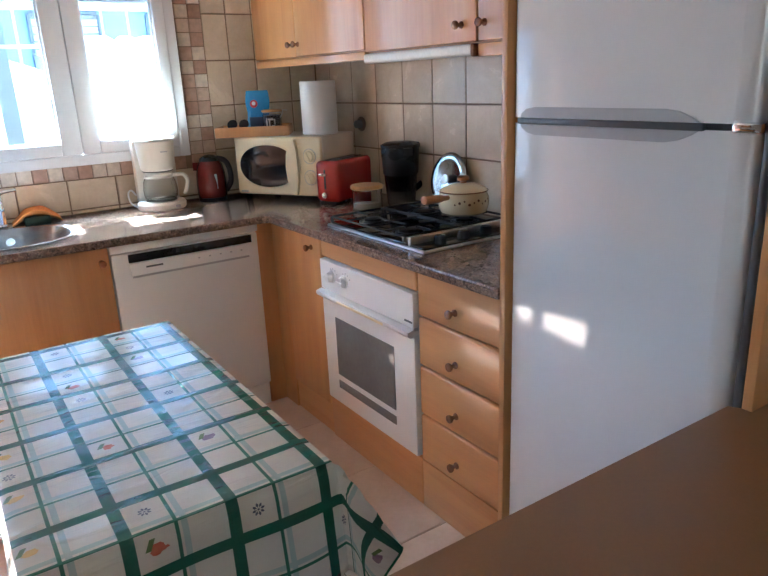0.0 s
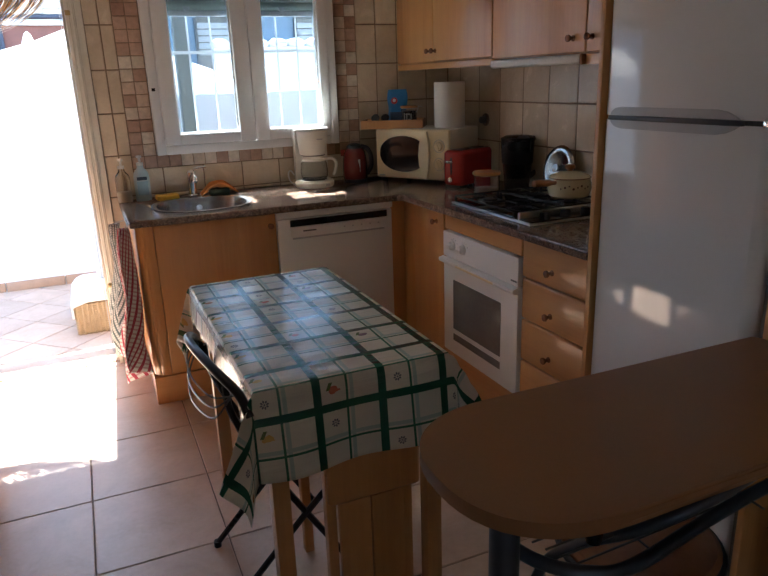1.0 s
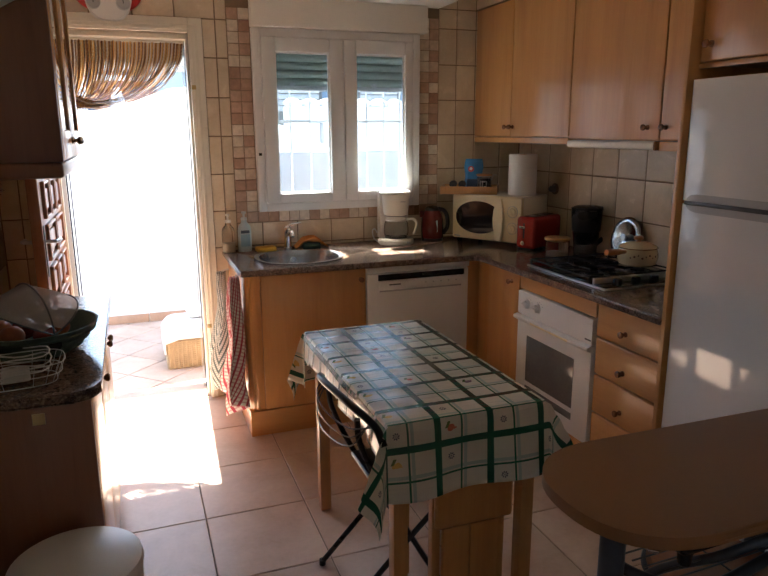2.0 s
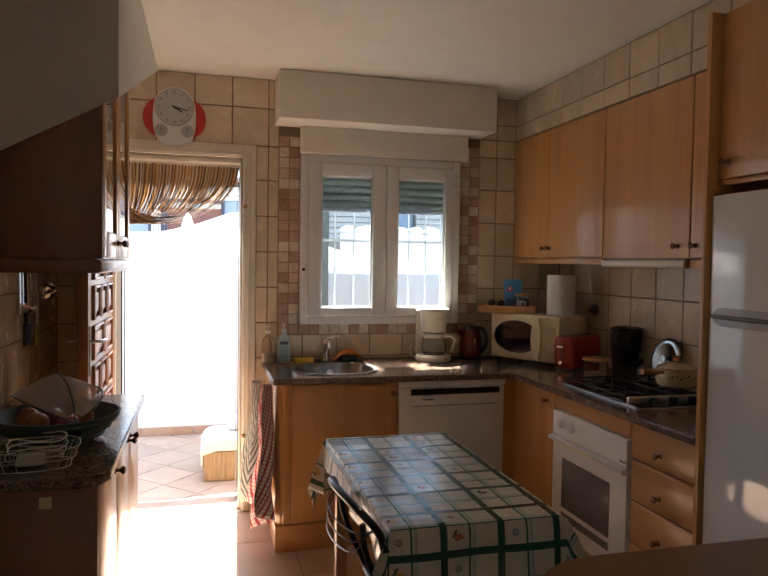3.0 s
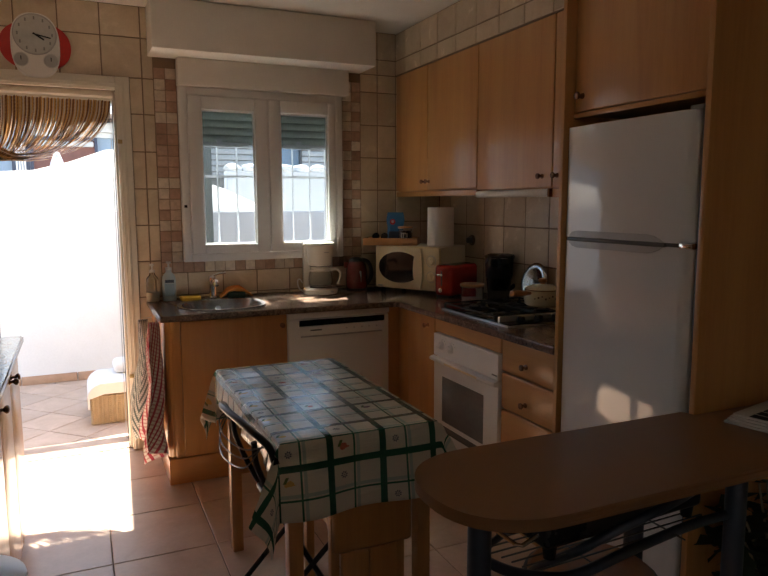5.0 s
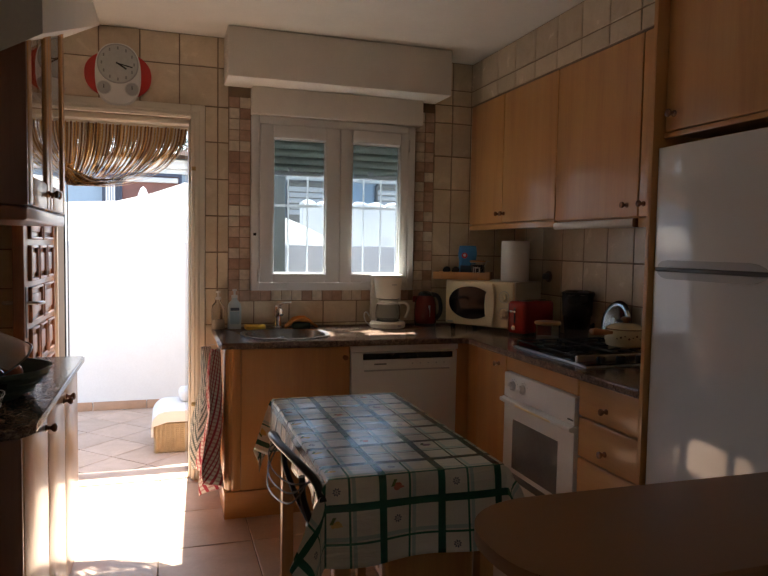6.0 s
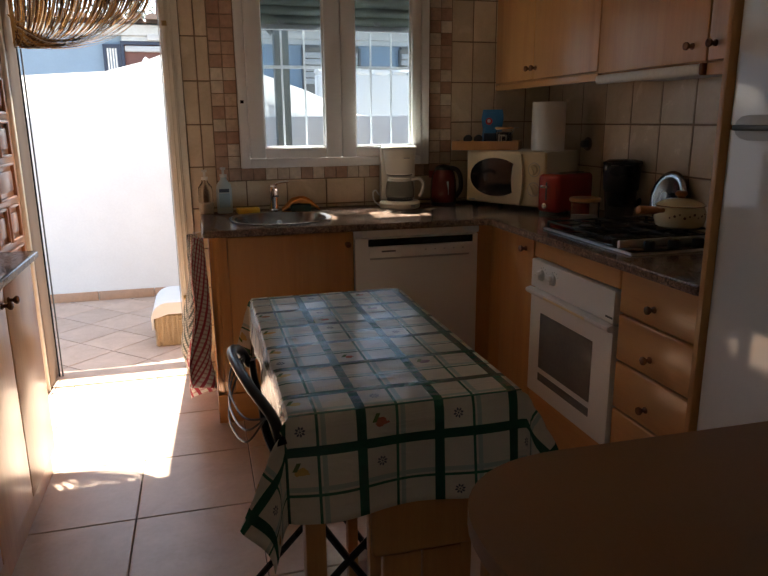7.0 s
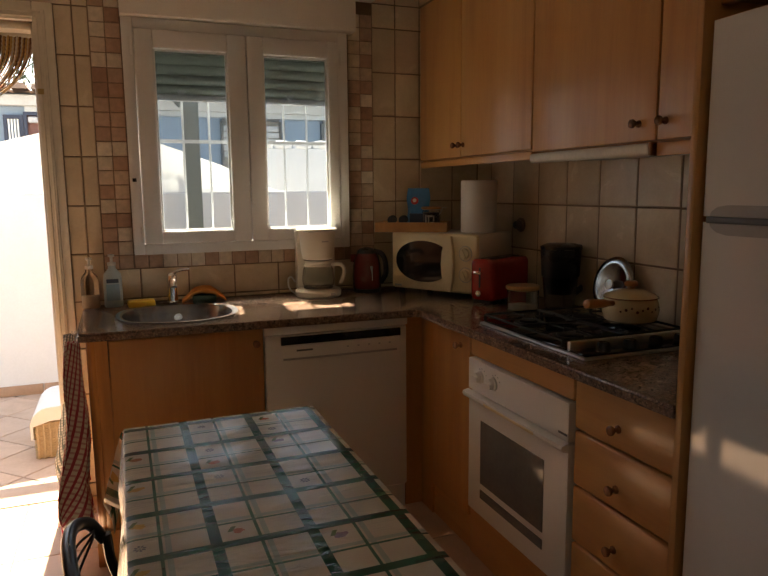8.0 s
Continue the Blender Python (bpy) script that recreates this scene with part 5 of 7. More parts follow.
part("lid", lathe(bmesh.new(), [(0, 0.096), (0.046, 0.096), (0.048, 0.099), (0.048, 0.104), (0.040, 0.108), (0.0, 0.108)], 28), PINE, jr, "flat wooden lid")
part("clip", tube(bmesh.new(), [(0.040, -0.02, 0.07), (0.052, -0.022, 0.09), (0.054, -0.02, 0.104), (0.075, -0.02, 0.102)], 0.0022, 6), STEEL, jr)
part("seal", tube(bmesh.new(), [(0.041 * math.cos(k * 0.3927), 0.041 * math.sin(k * 0.3927), 0.094) for k in range(16)], 0.002, 6, True), STEEL, jr)
for k, (x0, x1, z0, z1) in enumerate(((-0.024, -0.019, 0.022, 0.070), (-0.015, 0.010, 0.060, 0.068), (-0.012, -0.006, 0.028, 0.060), (0.000, 0.016, 0.030, 0.037), (0.012, 0.018, 0.040, 0.066), (-0.022, 0.020, 0.012, 0.017))):
    part("label_bar", Box(x0, x1, -0.0475, -0.0445 + abs(x0 + x1) * 0.1, z0, z1), PAPER, jr, "white lettering bar")
x_, y_ = 1.432, 3.135
pk = thing("packet", x_, y_, MT + 0.009, "blue plastic packet with red emblem standing in the tray", "packet", rz=-38)
pb = bmesh.new()
rows = []
for k in range(9):
    z = 0.195 * k / 8
    th_ = 0.026 * (1 - (k / 8) ** 2) + 0.002
    w_ = 0.055 + 0.004 * math.sin(k * 1.3)
    rows.append([pb.verts.new((x, y + 0.012 * k / 8, z)) for x, y in ((-w_, 0), (-w_ * 0.6, -th_), (w_ * 0.6, -th_), (w_, 0), (w_ * 0.6, th_), (-w_ * 0.6, th_))])
for p, q in zip(rows, rows[1:]):
    for i in range(6):
        pb.faces.new((p[i], p[(i + 1) % 6], q[(i + 1) % 6], q[i]))
pb.faces.new(rows[0])
pb.faces.new(rows[-1])
part("bag", pb, plain("blue_foil", (0.03, 0.19, 0.42), 0.3, vary=0.2), pk)
part("emblem", cyl(bmesh.new(), 0, 0, -0.002, 0.002, 0.018, n=20, m=pose(-0.012, -0.0165, 0.135, 83, 0, 0)), plain("red_print", (0.5, 0.03, 0.03), 0.4), pk, "round red and white emblem")
part("emblem_core", cyl(bmesh.new(), 0, 0, -0.003, 0.003, 0.009, n=16, m=pose(-0.012, -0.0168, 0.137, 83, 0, 0)), PAPER, pk, "white centre of the emblem")
part("print_band", Box(-0.034, 0.034, -0.0305, -0.0255, 0.028, 0.075, 0.001), plain("dark_print", (0.03, 0.05, 0.09), 0.4), pk, "dark printed band")
x_, y_ = 1.330, 3.140
gl = thing("sunglasses", x_, y_, MT + 0.009, "dark folded sunglasses in the tray", "glasses", rz=-40)
part("lens", lathe(bmesh.new(), [(0, 0), (0.024, 0.002), (0.024, 0.006), (0, 0.009)], 20, pose(-0.028, 0, 0.044, 60, 0, 0)), BLACK, gl)
part("lens", lathe(bmesh.new(), [(0, 0), (0.024, 0.002), (0.024, 0.006), (0, 0.009)], 20, pose(0.028, 0, 0.044, 60, 0, 0)), BLACK, gl)
part("arm", tube(bmesh.new(), [(-0.05, 0.01, 0.05), (-0.02, 0.03, 0.008), (0.05, 0.03, 0.006)], 0.003, 6), KNOB, gl)
x_, y_ = on_mw(0.376, 0.160)
TISSUE = plain("tissue_paper", (0.80, 0.78, 0.74), 0.95, vary=0.03, fine=200, relief=0.6)
pr = thing("paper_roll", x_, y_, MT, "white kitchen paper roll standing on the microwave", "paper roll")
part("roll", lathe(bmesh.new(), [(0.021, 0.002), (0.078, 0.0), (0.082, 0.004), (0.082, 0.232), (0.078, 0.236), (0.021, 0.234), (0.021, 0.002)], 40), TISSUE, pr)
part("core", lathe(bmesh.new(), [(0.0205, 0.002), (0.0205, 0.236), (0.0190, 0.236), (0.0190, 0.002), (0.0205, 0.002)], 24), PINE, pr, "brown cardboard core")

# ---- toaster ----
ts = thing("toaster", 1.535, 2.592, CT, "red long slot toaster beside the microwave", "toaster", rz=25)
# local x runs back along the long side, y to the left
part("body", Box(0.0, 0.285, 0.0, 0.125, 0.012, 0.192, 0.024, 5), RED, ts)
part("foot_rail", Box(0.015, 0.25, 0.012, 0.113, 0.0, 0.014), BLACK, ts)
part("slot", Box(0.03, 0.255, 0.042, 0.083, 0.1915, 0.194), BLACK, ts, "dark bread slot")
part("lever_slot", Box(-0.0012, 0.002, 0.066, 0.074, 0.07, 0.155), BLACK, ts)
part("lever", Box(-0.022, 0.0, 0.050, 0.090, 0.128, 0.142, 0.004), CHROME, ts, "chrome lever")
part("dial", lathe(bmesh.new(), [(0, 0), (0.014, 0), (0.013, 0.012), (0, 0.013)], 20), CHROME, ts, "chrome browning dial", at=Matrix.Translation((0.0, 0.07, 0.045)) @ TO_W)

# ---- jar, pitcher, lid, pan, hob ----
gj = thing("glass_jar", 1.592, 2.455, CT, "low glass jar with wooden lid", "jar")
part("body", lathe(bmesh.new(), [(0, 0), (0.060, 0), (0.064, 0.006), (0.064, 0.082), (0.060, 0.083), (0.060, 0.008), (0, 0.005)], 32), GLASS, gj)
part("contents", cyl(bmesh.new(), 0, 0, 0.006, 0.03, 0.058, n=24), plain("sugar", (0.5, 0.42, 0.33), 0.9), gj, "pale contents")
part("lid", lathe(bmesh.new(), [(0, 0.084), (0.062, 0.084), (0.069, 0.088), (0.069, 0.098), (0.064, 0.102), (0, 0.102)], 32), PINE, gj, "pale wooden lid")

pi_ = thing("water_pitcher", 1.752, 2.43, CT, "black water filter pitcher with clear lower jug", "pitcher", rz=62)
SMOKE = glass_mat("smoked_plastic", (0.5, 0.52, 0.55), 0.05)
part("jug", lathe(bmesh.new(), [(0, 0), (0.048, 0), (0.052, 0.006), (0.062, 0.13), (0.060, 0.13), (0.050, 0.009), (0, 0.004)], 32, sx=1.0, sy=1.15), SMOKE, pi_, "smoky clear lower jug")
part("funnel", lathe(bmesh.new(), [(0, 0.06), (0.045, 0.062), (0.058, 0.125), (0.066, 0.135), (0.071, 0.235), (0.069, 0.243), (0, 0.245)], 32, sx=1.0, sy=1.15), BLACK, pi_)
part("lid", lathe(bmesh.new(), [(0, 0.245), (0.071, 0.245), (0.072, 0.255), (0.05, 0.266), (0, 0.268)], 32, sx=1.0, sy=1.15), BLACK, pi_)
part("handle", tube(bmesh.new(), curve_pts([(0.03, -0.065, 0.25), (0.05, -0.105, 0.235), (0.05, -0.125, 0.17), (0.04, -0.11, 0.10), (0.02, -0.062, 0.06)]), 0.013, 12), BLACK, pi_)

IRON = plain("cast_iron", (0.012, 0.012, 0.013), 0.65, fine=180, relief=0.4)
hob = thing("gas_hob", 0, 0, 0, "black gas hob with steel rim and four knobs", "hob")
HX0, HX1, HY0, HY1 = 1.292, 1.795, 1.668, 2.272
part("rim", Box(HX0, HX1, HY0, HY1, CT + 0.0005, CT + 0.008, 0.003), STEEL, hob)
part("plate", Box(HX0 + 0.012, HX1 - 0.012, HY0 + 0.095, HY1 - 0.012, CT + 0.008, CT + 0.016, 0.003), BLACKGLASS, hob)
part("knob_panel", Box(HX0 + 0.012, HX1 - 0.012, HY0 + 0.012, HY0 + 0.092, CT + 0.008, CT + 0.014, 0.003), BLACKGLASS, hob, "black knob strip")
part("divider", Box(HX0 + 0.012, HX1 - 0.012, HY0 + 0.084, HY0 + 0.100, CT + 0.008, CT + 0.038, 0.004), plain("bright_steel", (0.75, 0.75, 0.73), 0.3, metal=1.0, vary=0.05, relief=0.05), hob, "raised steel divider")
for i in range(4):
    part("knob", lathe(bmesh.new(), [(0, 0), (0.021, 0), (0.0195, 0.018), (0.017, 0.024), (0, 0.025)], 22, Matrix.Translation((1.395 + i * 0.098, HY0 + 0.048, CT + 0.014))), BLACK, hob)
for bx, by, br in ((1.415, 1.90, 0.045), (1.415, 2.14, 0.034), (1.655, 1.90, 0.034), (1.655, 2.14, 0.045)):
    bn = lathe(bmesh.new(), [(0, 0.016), (br * 1.25, 0.016), (br * 1.2, 0.022), (br, 0.022), (br, 0.027), (br * 0.9, 0.030), (0, 0.031)], 28, Matrix.Translation((bx, by, CT)))
    part("burner", bn, BLACK, hob)
    part("drip_ring", tube(bmesh.new(), [(bx + br * 1.45 * math.cos(k * 0.2618), by + br * 1.45 * math.sin(k * 0.2618), CT + 0.018) for k in range(24)], 0.003, 6, True), DARKGREY, hob)
for bx in (1.415, 1.655):
    gr = bmesh.new()
    z = CT + 0.036
    x0, x1, y0, y1 = bx - 0.112, bx + 0.112, 1.785, 2.25
    for q in ((x0, y0, x1, y0), (x0, y1, x1, y1), (x0, y0, x0, y1), (x1, y0, x1, y1), (x0, (y0 + y1) / 2, x1, (y0 + y1) / 2)):
        tube(gr, [(q[0], q[1], z), (q[2], q[3], z)], 0.0042, 8)
    for by in (1.90, 2.14):
        for dx, dy in ((1, 0), (-1, 0), (0, 1), (0, -1)):
            tube(gr, [(bx + dx * 0.03, by + dy * 0.03, z + 0.002), (bx + dx * 0.11, by + dy * 0.112, z)], 0.0038, 8)
    for x in (x0, x1):
        for y in (y0, y1):
            tube(gr, [(x, y, z), (x, y, CT + 0.016)], 0.006, 8)
    part("pan_support", gr, IRON, hob, "black wire pan support")

HONEY = wood("honey_wood", (0.36, 0.12, 0.03), (0.55, 0.23, 0.07), "x", 0.3, 3)
ENAMEL = plain("cream_enamel", (0.80, 0.70, 0.45), 0.2, vary=0.05, coat=0.4)
pan = thing("saucepan", 1.672, 1.925, CT + 0.043, "cream enamel saucepan with wooden handle on the hob", "saucepan", rz=-170)
part("body", lathe(bmesh.new(), [(0, 0), (0.072, 0), (0.084, 0.008), (0.092, 0.035), (0.090, 0.06), (0.084, 0.078), (0.088, 0.082), (0.086, 0.084), (0, 0.083)], 40), ENAMEL, pan)
part("lid", lathe(bmesh.new(), [(0, 0.084), (0.086, 0.084), (0.080, 0.092), (0.045, 0.106), (0, 0.110)], 40), ENAMEL, pan, "cream enamel lid")
part("lid_knob", lathe(bmesh.new(), [(0, 0.110), (0.012, 0.110), (0.013, 0.116), (0.022, 0.120), (0.022, 0.130), (0.016, 0.136), (0, 0.137)], 24), HONEY, pan, "wooden lid knob")
part("handle", lathe(bmesh.new(), [(0, 0.085), (0.009, 0.087), (0.010, 0.11), (0.014, 0.13), (0.016, 0.19), (0.014, 0.212), (0, 0.216)], 20, pose(0, 0, 0.062, 0, 86, 0)), HONEY, pan, "turned wooden handle")
part("rim", tube(bmesh.new(), [(0.0885 * math.cos(k * 0.19635), 0.0885 * math.sin(k * 0.19635), 0.083) for k in range(32)], 0.002, 6, True), KNOB, pan, "brown rim line")
PRINT = plain("brown_print", (0.13, 0.06, 0.03), 0.4)
for i in range(14):
    a_ = radians(20 + i * 11)
    part("motif", lathe(bmesh.new(), [(0, 0), (0.0035 + 0.0015 * (i % 2), 0), (0, 0.0018)], 8, Matrix.Translation((0.0915 * math.cos(a_), 0.0915 * math.sin(a_), 0.044 + 0.006 * (i % 3))) @ pose(0, 0, 0, 0, 90, math.degrees(a_))), PRINT, pan)

LIDSTEEL = plain("polished_steel", (0.38, 0.38, 0.38), 0.16, metal=1.0, vary=0.1, relief=0.1)
ld = thing("pan_lid", 1.812, 2.165, CT + 0.016, "shiny steel pan lid leaning on the tiles", "lid")
part("disc", lathe(bmesh.new(), [(0, 0.0), (0.045, -0.004), (0.070, 0.004), (0.088, 0.006), (0.098, 0.002), (0.102, 0.004), (0.098, 0.008), (0.088, 0.012), (0.07, 0.010), (0.045, 0.002), (0, 0.004)], 44, pose(-0.012, 0, 0.110, 0, -78, 0) @ Matrix.Scale(1.06, 4)), LIDSTEEL, ld)
part("knob", lathe(bmesh.new(), [(0, 0), (0.008, 0), (0.007, 0.010), (0.019, 0.016), (0.019, 0.022), (0, 0.026)], 22, pose(-0.014, 0, 0.110, 0, -78, 0)), STEEL, ld)

sk = thing("wall_socket", RX, 2.87, 1.19, "round brown wall socket on the tiles", "socket")
part("plate", lathe(bmesh.new(), [(0, 0), (0.034, 0), (0.034, 0.006), (0.029, 0.012), (0.026, 0.013), (0.022, 0.004), (0, 0.004)], 28, TO_W), plain("brown_bakelite", (0.12, 0.08, 0.05), 0.35), sk)
part("plug", lathe(bmesh.new(), [(0, 0.004), (0.020, 0.004), (0.018, 0.035), (0.010, 0.042), (0, 0.043)], 20, TO_W), DARKGREY, sk)

# ---- towels on the cabinet side ----


def towel_mat(name, ground, stripe, scale, width):
    m, nt, b = base_mat(name)
    tc = nt.nodes.new("ShaderNodeTexCoord")
    sep = nt.nodes.new("ShaderNodeSeparateXYZ")
    nt.links.new(tc.outputs["UV"], sep.inputs[0])
    facs = []
    for i in (0, 1):
        m1 = nt.nodes.new("ShaderNodeMath")
        m1.operation = "MULTIPLY"
        m1.inputs[1].default_value = scale
        nt.links.new(sep.outputs[i], m1.inputs[0])
        m2 = nt.nodes.new("ShaderNodeMath")
        m2.operation = "FRACT"
        nt.links.new(m1.outputs[0], m2.inputs[0])
        m3 = nt.nodes.new("ShaderNodeMath")
        m3.operation = "LESS_THAN"
        m3.inputs[1].default_value = width
        nt.links.new(m2.outputs[0], m3.inputs[0])
        facs.append(m3.outputs[0])
    n = node(nt, "ShaderNodeTexNoise", Scale=300.0, Detail=2.0)
    nt.links.new(tc.outputs["UV"], n.inputs["Vector"])
    half = tuple((p + q) / 2 for p, q in zip(ground, stripe))
    col = mix(nt, facs[0], ground, stripe)
    col = mix(nt, facs[1], col, mix(nt, facs[0], half, stripe))
    nt.links.new(col, b.inputs["Base Color"])
    b.inputs["Roughness"].default_value = 0.95
    bump(nt, b, n.outputs["Fac"], 0.5, 0.001)
    return m


def towel(name, x, y0, y1, z0, z1, material, label, seed, folds):
    bm = bmesh.new()
    uv = bm.loops.layers.uv.new("UVMap")
    nu, nv = 30, 26
    g_ = []
    for i in range(nu + 1):
        s = i / nu
        col_ = []
        for j in range(nv + 1):
            t = j / nv
            spread = 0.16 + 0.84 * (t ** 0.8) * (1 - 0.22 * math.sin(math.pi * min(1, t * 1.15)) ** 2)
            yc = (y0 + y1) / 2 + ((s - 0.5) * (y1 - y0)) * spread
            amp = (0.050 + 0.007 * math.sin(7 * t + seed)) * (0.40 + 0.60 * t)
            xx = x - 0.014 - amp * (1 + math.sin(s * folds * 2 * math.pi + seed + 0.8 * math.sin(t * 3)) + 0.22 * math.sin(s * 31 + 9 * t + seed))
            zz = z1 + (z0 - z1) * t * (1 - 0.16 * abs(2 * s - 0.9)) + 0.012 * t * math.sin(s * 9 + seed)
            col_.append(bm.verts.new((xx, yc, zz)))
        g_.append(col_)
    for i in range(nu):
        for j in range(nv):
            f_ = bm.faces.new((g_[i][j], g_[i + 1][j], g_[i + 1][j + 1], g_[i][j + 1]))
            for lp, (a_, b_) in zip(f_.loops, ((i, j), (i + 1, j), (i + 1, j + 1), (i, j + 1))):
                lp[uv].uv = (a_ / nu * 0.5 + 0.16 * b_ / nv, b_ / nv * (z1 - z0) - 0.16 * a_ / nu)
    th = thing(name, 0, 0, 0, label, "towel")
    o = part("fabric", bm, material, th)
    s_ = o.modifiers.new("thick", "SOLIDIFY")
    s_.thickness = 0.003
    part("hook", tube(bmesh.new(), [(x + 0.012, (y0 + y1) / 2, z1 + 0.012), (x - 0.02, (y0 + y1) / 2, z1 + 0.008), (x - 0.028, (y0 + y1) / 2, z1 - 0.004), (x - 0.03, (y0 + y1) / 2, z1 + 0.012)], 0.003, 6), STEEL, th)
    return th


towel("tea_towel", -0.056, 2.56, 2.90, 0.12, 0.83, towel_mat("red_check", (0.84, 0.80, 0.78), (0.48, 0.07, 0.11), 46, 0.36), "red and white checked tea towel on a hook", 0.5, 2.6)
towel("tea_towel", -0.085, 2.92, 3.16, 0.14, 0.80, towel_mat("grey_check", (0.80, 0.80, 0.77), (0.16, 0.21, 0.21), 75, 0.42), "grey and white checked tea towel on a hook", 2.2, 2.2)

# ---- clock ----
ck = thing("wall_clock", -0.565, WY, 2.24, "white wall clock with red wings above the door", "clock")
UP = Matrix(((1, 0, 0, 0), (0, 0, 1, 0), (0, 1, 0, 0), (0, 0, 0, 1)))
REDP = plain("red_clock", (0.55, 0.025, 0.02), 0.3)
part("wings", prism(bmesh.new(), superellipse(0, 0.0, 0.168, 0.125, 0.9), -0.016, -0.001, UP), REDP, ck)
cas = prism(bmesh.new(), [(x * (1.0 if z > -0.02 else 1.0), z) for x, z in superellipse(0, 0.0, 0.115, 0.165, 0.8)], -0.034, -0.002, UP)
bmesh.ops.bevel(cas, geom=[e_ for e_ in cas.edges if abs(e_.verts[0].co.y - e_.verts[1].co.y) < 1e-5 and e_.verts[0].co.y < -0.03], offset=0.008, segments=3, affect="EDGES")
part("case", cas, WHITE, ck)
part("face", cyl(bmesh.new(), 0, 0, 0, 0.004, 0.098, n=40, m=pose(0, -0.034, 0.055, 90, 0, 0)), plain("clock_face", (0.52, 0.54, 0.53), 0.3), ck, "pale round clock face")
part("bezel", tube(bmesh.new(), [(0.1 * math.cos(k * 0.157), -0.036, 0.055 + 0.1 * math.sin(k * 0.157)) for k in range(40)], 0.004, 8, True), GREY, ck)
for k in range(12):
    a_ = k * math.pi / 6
    part("numeral_bar", Box(0.081 * math.sin(a_) - 0.004, 0.081 * math.sin(a_) + 0.004, -0.040, -0.0385, 0.055 + 0.081 * math.cos(a_) - 0.008, 0.055 + 0.081 * math.cos(a_) + 0.008), plain("grey_numeral", (0.25, 0.26, 0.26), 0.5), ck)
for ang, ln, wd in ((102, 0.075, 0.003), (122, 0.05, 0.004)):
    part("hand_pointer", Box(-wd, wd, -0.043, -0.041, -0.01, ln), BLACK, ck, "dark clock pointer", at=Matrix.Translation((0, 0, 0.055)) @ pose(0, 0, 0, 0, ang, 0))
for x in (-0.07, 0.07):
    part("small_dial", cyl(bmesh.new(), 0, 0, 0, 0.006, 0.034, n=28, m=pose(x, -0.034, -0.075, 90, 0, 0)), GREY, ck, "small grey dial")
    part("dial_ring", tube(bmesh.new(), [(x + 0.034 * math.cos(k * 0.2244), -0.040, -0.075 + 0.034 * math.sin(k * 0.2244)) for k in range(28)], 0.0025, 6, True), plain("pale_ring", (0.6, 0.62, 0.61), 0.4), ck)
    part("dial_pointer", Box(x - 0.002, x + 0.002, -0.0425, -0.0405, -0.078, -0.058), BLACK, ck)

# ---- bead curtain ----
BEADS = [plain("bead_amber", (0.66, 0.40, 0.15), 0.2, vary=0.25), plain("bead_brown", (0.22, 0.11, 0.055), 0.25, vary=0.2), plain("bead_ivory", (0.72, 0.64, 0.52), 0.25, vary=0.1)]
bc = thing("bead_curtain", 0, 0, 0, "amber and brown bead curtain gathered to one side", "curtain")
part("rail", Box(DX0 + 0.002, DX1 - 0.013, 3.412, 3.444, 2.000, DZ - 0.001, 0.002), TRIM, bc)
rnd = random.Random(5)
for i in range(120):
    s = i / 119
    x0 = DX0 + 0.012 + s * (DX1 - 0.030 - DX0)
    yy = 3.428 + rnd.uniform(-0.016, 0.016)
    reach = 0.46 * s ** 0.9
    drop = 0.335 + rnd.uniform(-0.03, 0.012)
    pts = []
    for q in range(9):
        f_ = q / 8
        pts.append((x0 - reach * f_ ** 1.7, yy, 2.002 - drop * math.sin(f_ * math.pi / 2) ** 0.85))
    if s > 0.25:
        pts.append((pts[-1][0] - 0.05 * s, yy, pts[-1][2] + 0.012))
        pts.append((-0.84, yy, pts[-1][2] + 0.06))
    line = curve_pts(pts, 9)
    bm = bmesh.new()
    rings = []
    for k, p in enumerate(line):
        r = 0.0056 if k % 2 else 0.0036
        rings.append([bm.verts.new((p.x + r * math.cos(q * 1.2566), p.y + r * math.sin(q * 1.2566) * 0.9, p.z + 0.4 * r * math.cos(q * 1.2566))) for q in range(5)])
    for p, q in zip(rings, rings[1:]):
        for k in range(5):
            bm.faces.new((p[k], p[(k + 1) % 5], q[(k + 1) % 5], q[k]))
    part("bead_string", bm, BEADS[(0, 1, 2, 0, 1, 0, 2, 0, 1, 2)[i % 10]], bc)
part("tie_back", tube(bmesh.new(), curve_pts([(-0.865, 3.41, 1.80), (-0.83, 3.405, 1.77), (-0.80, 3.41, 1.775), (-0.83, 3.445, 1.785), (-0.865, 3.44, 1.80)]), 0.004, 6), BEADS[0], bc)

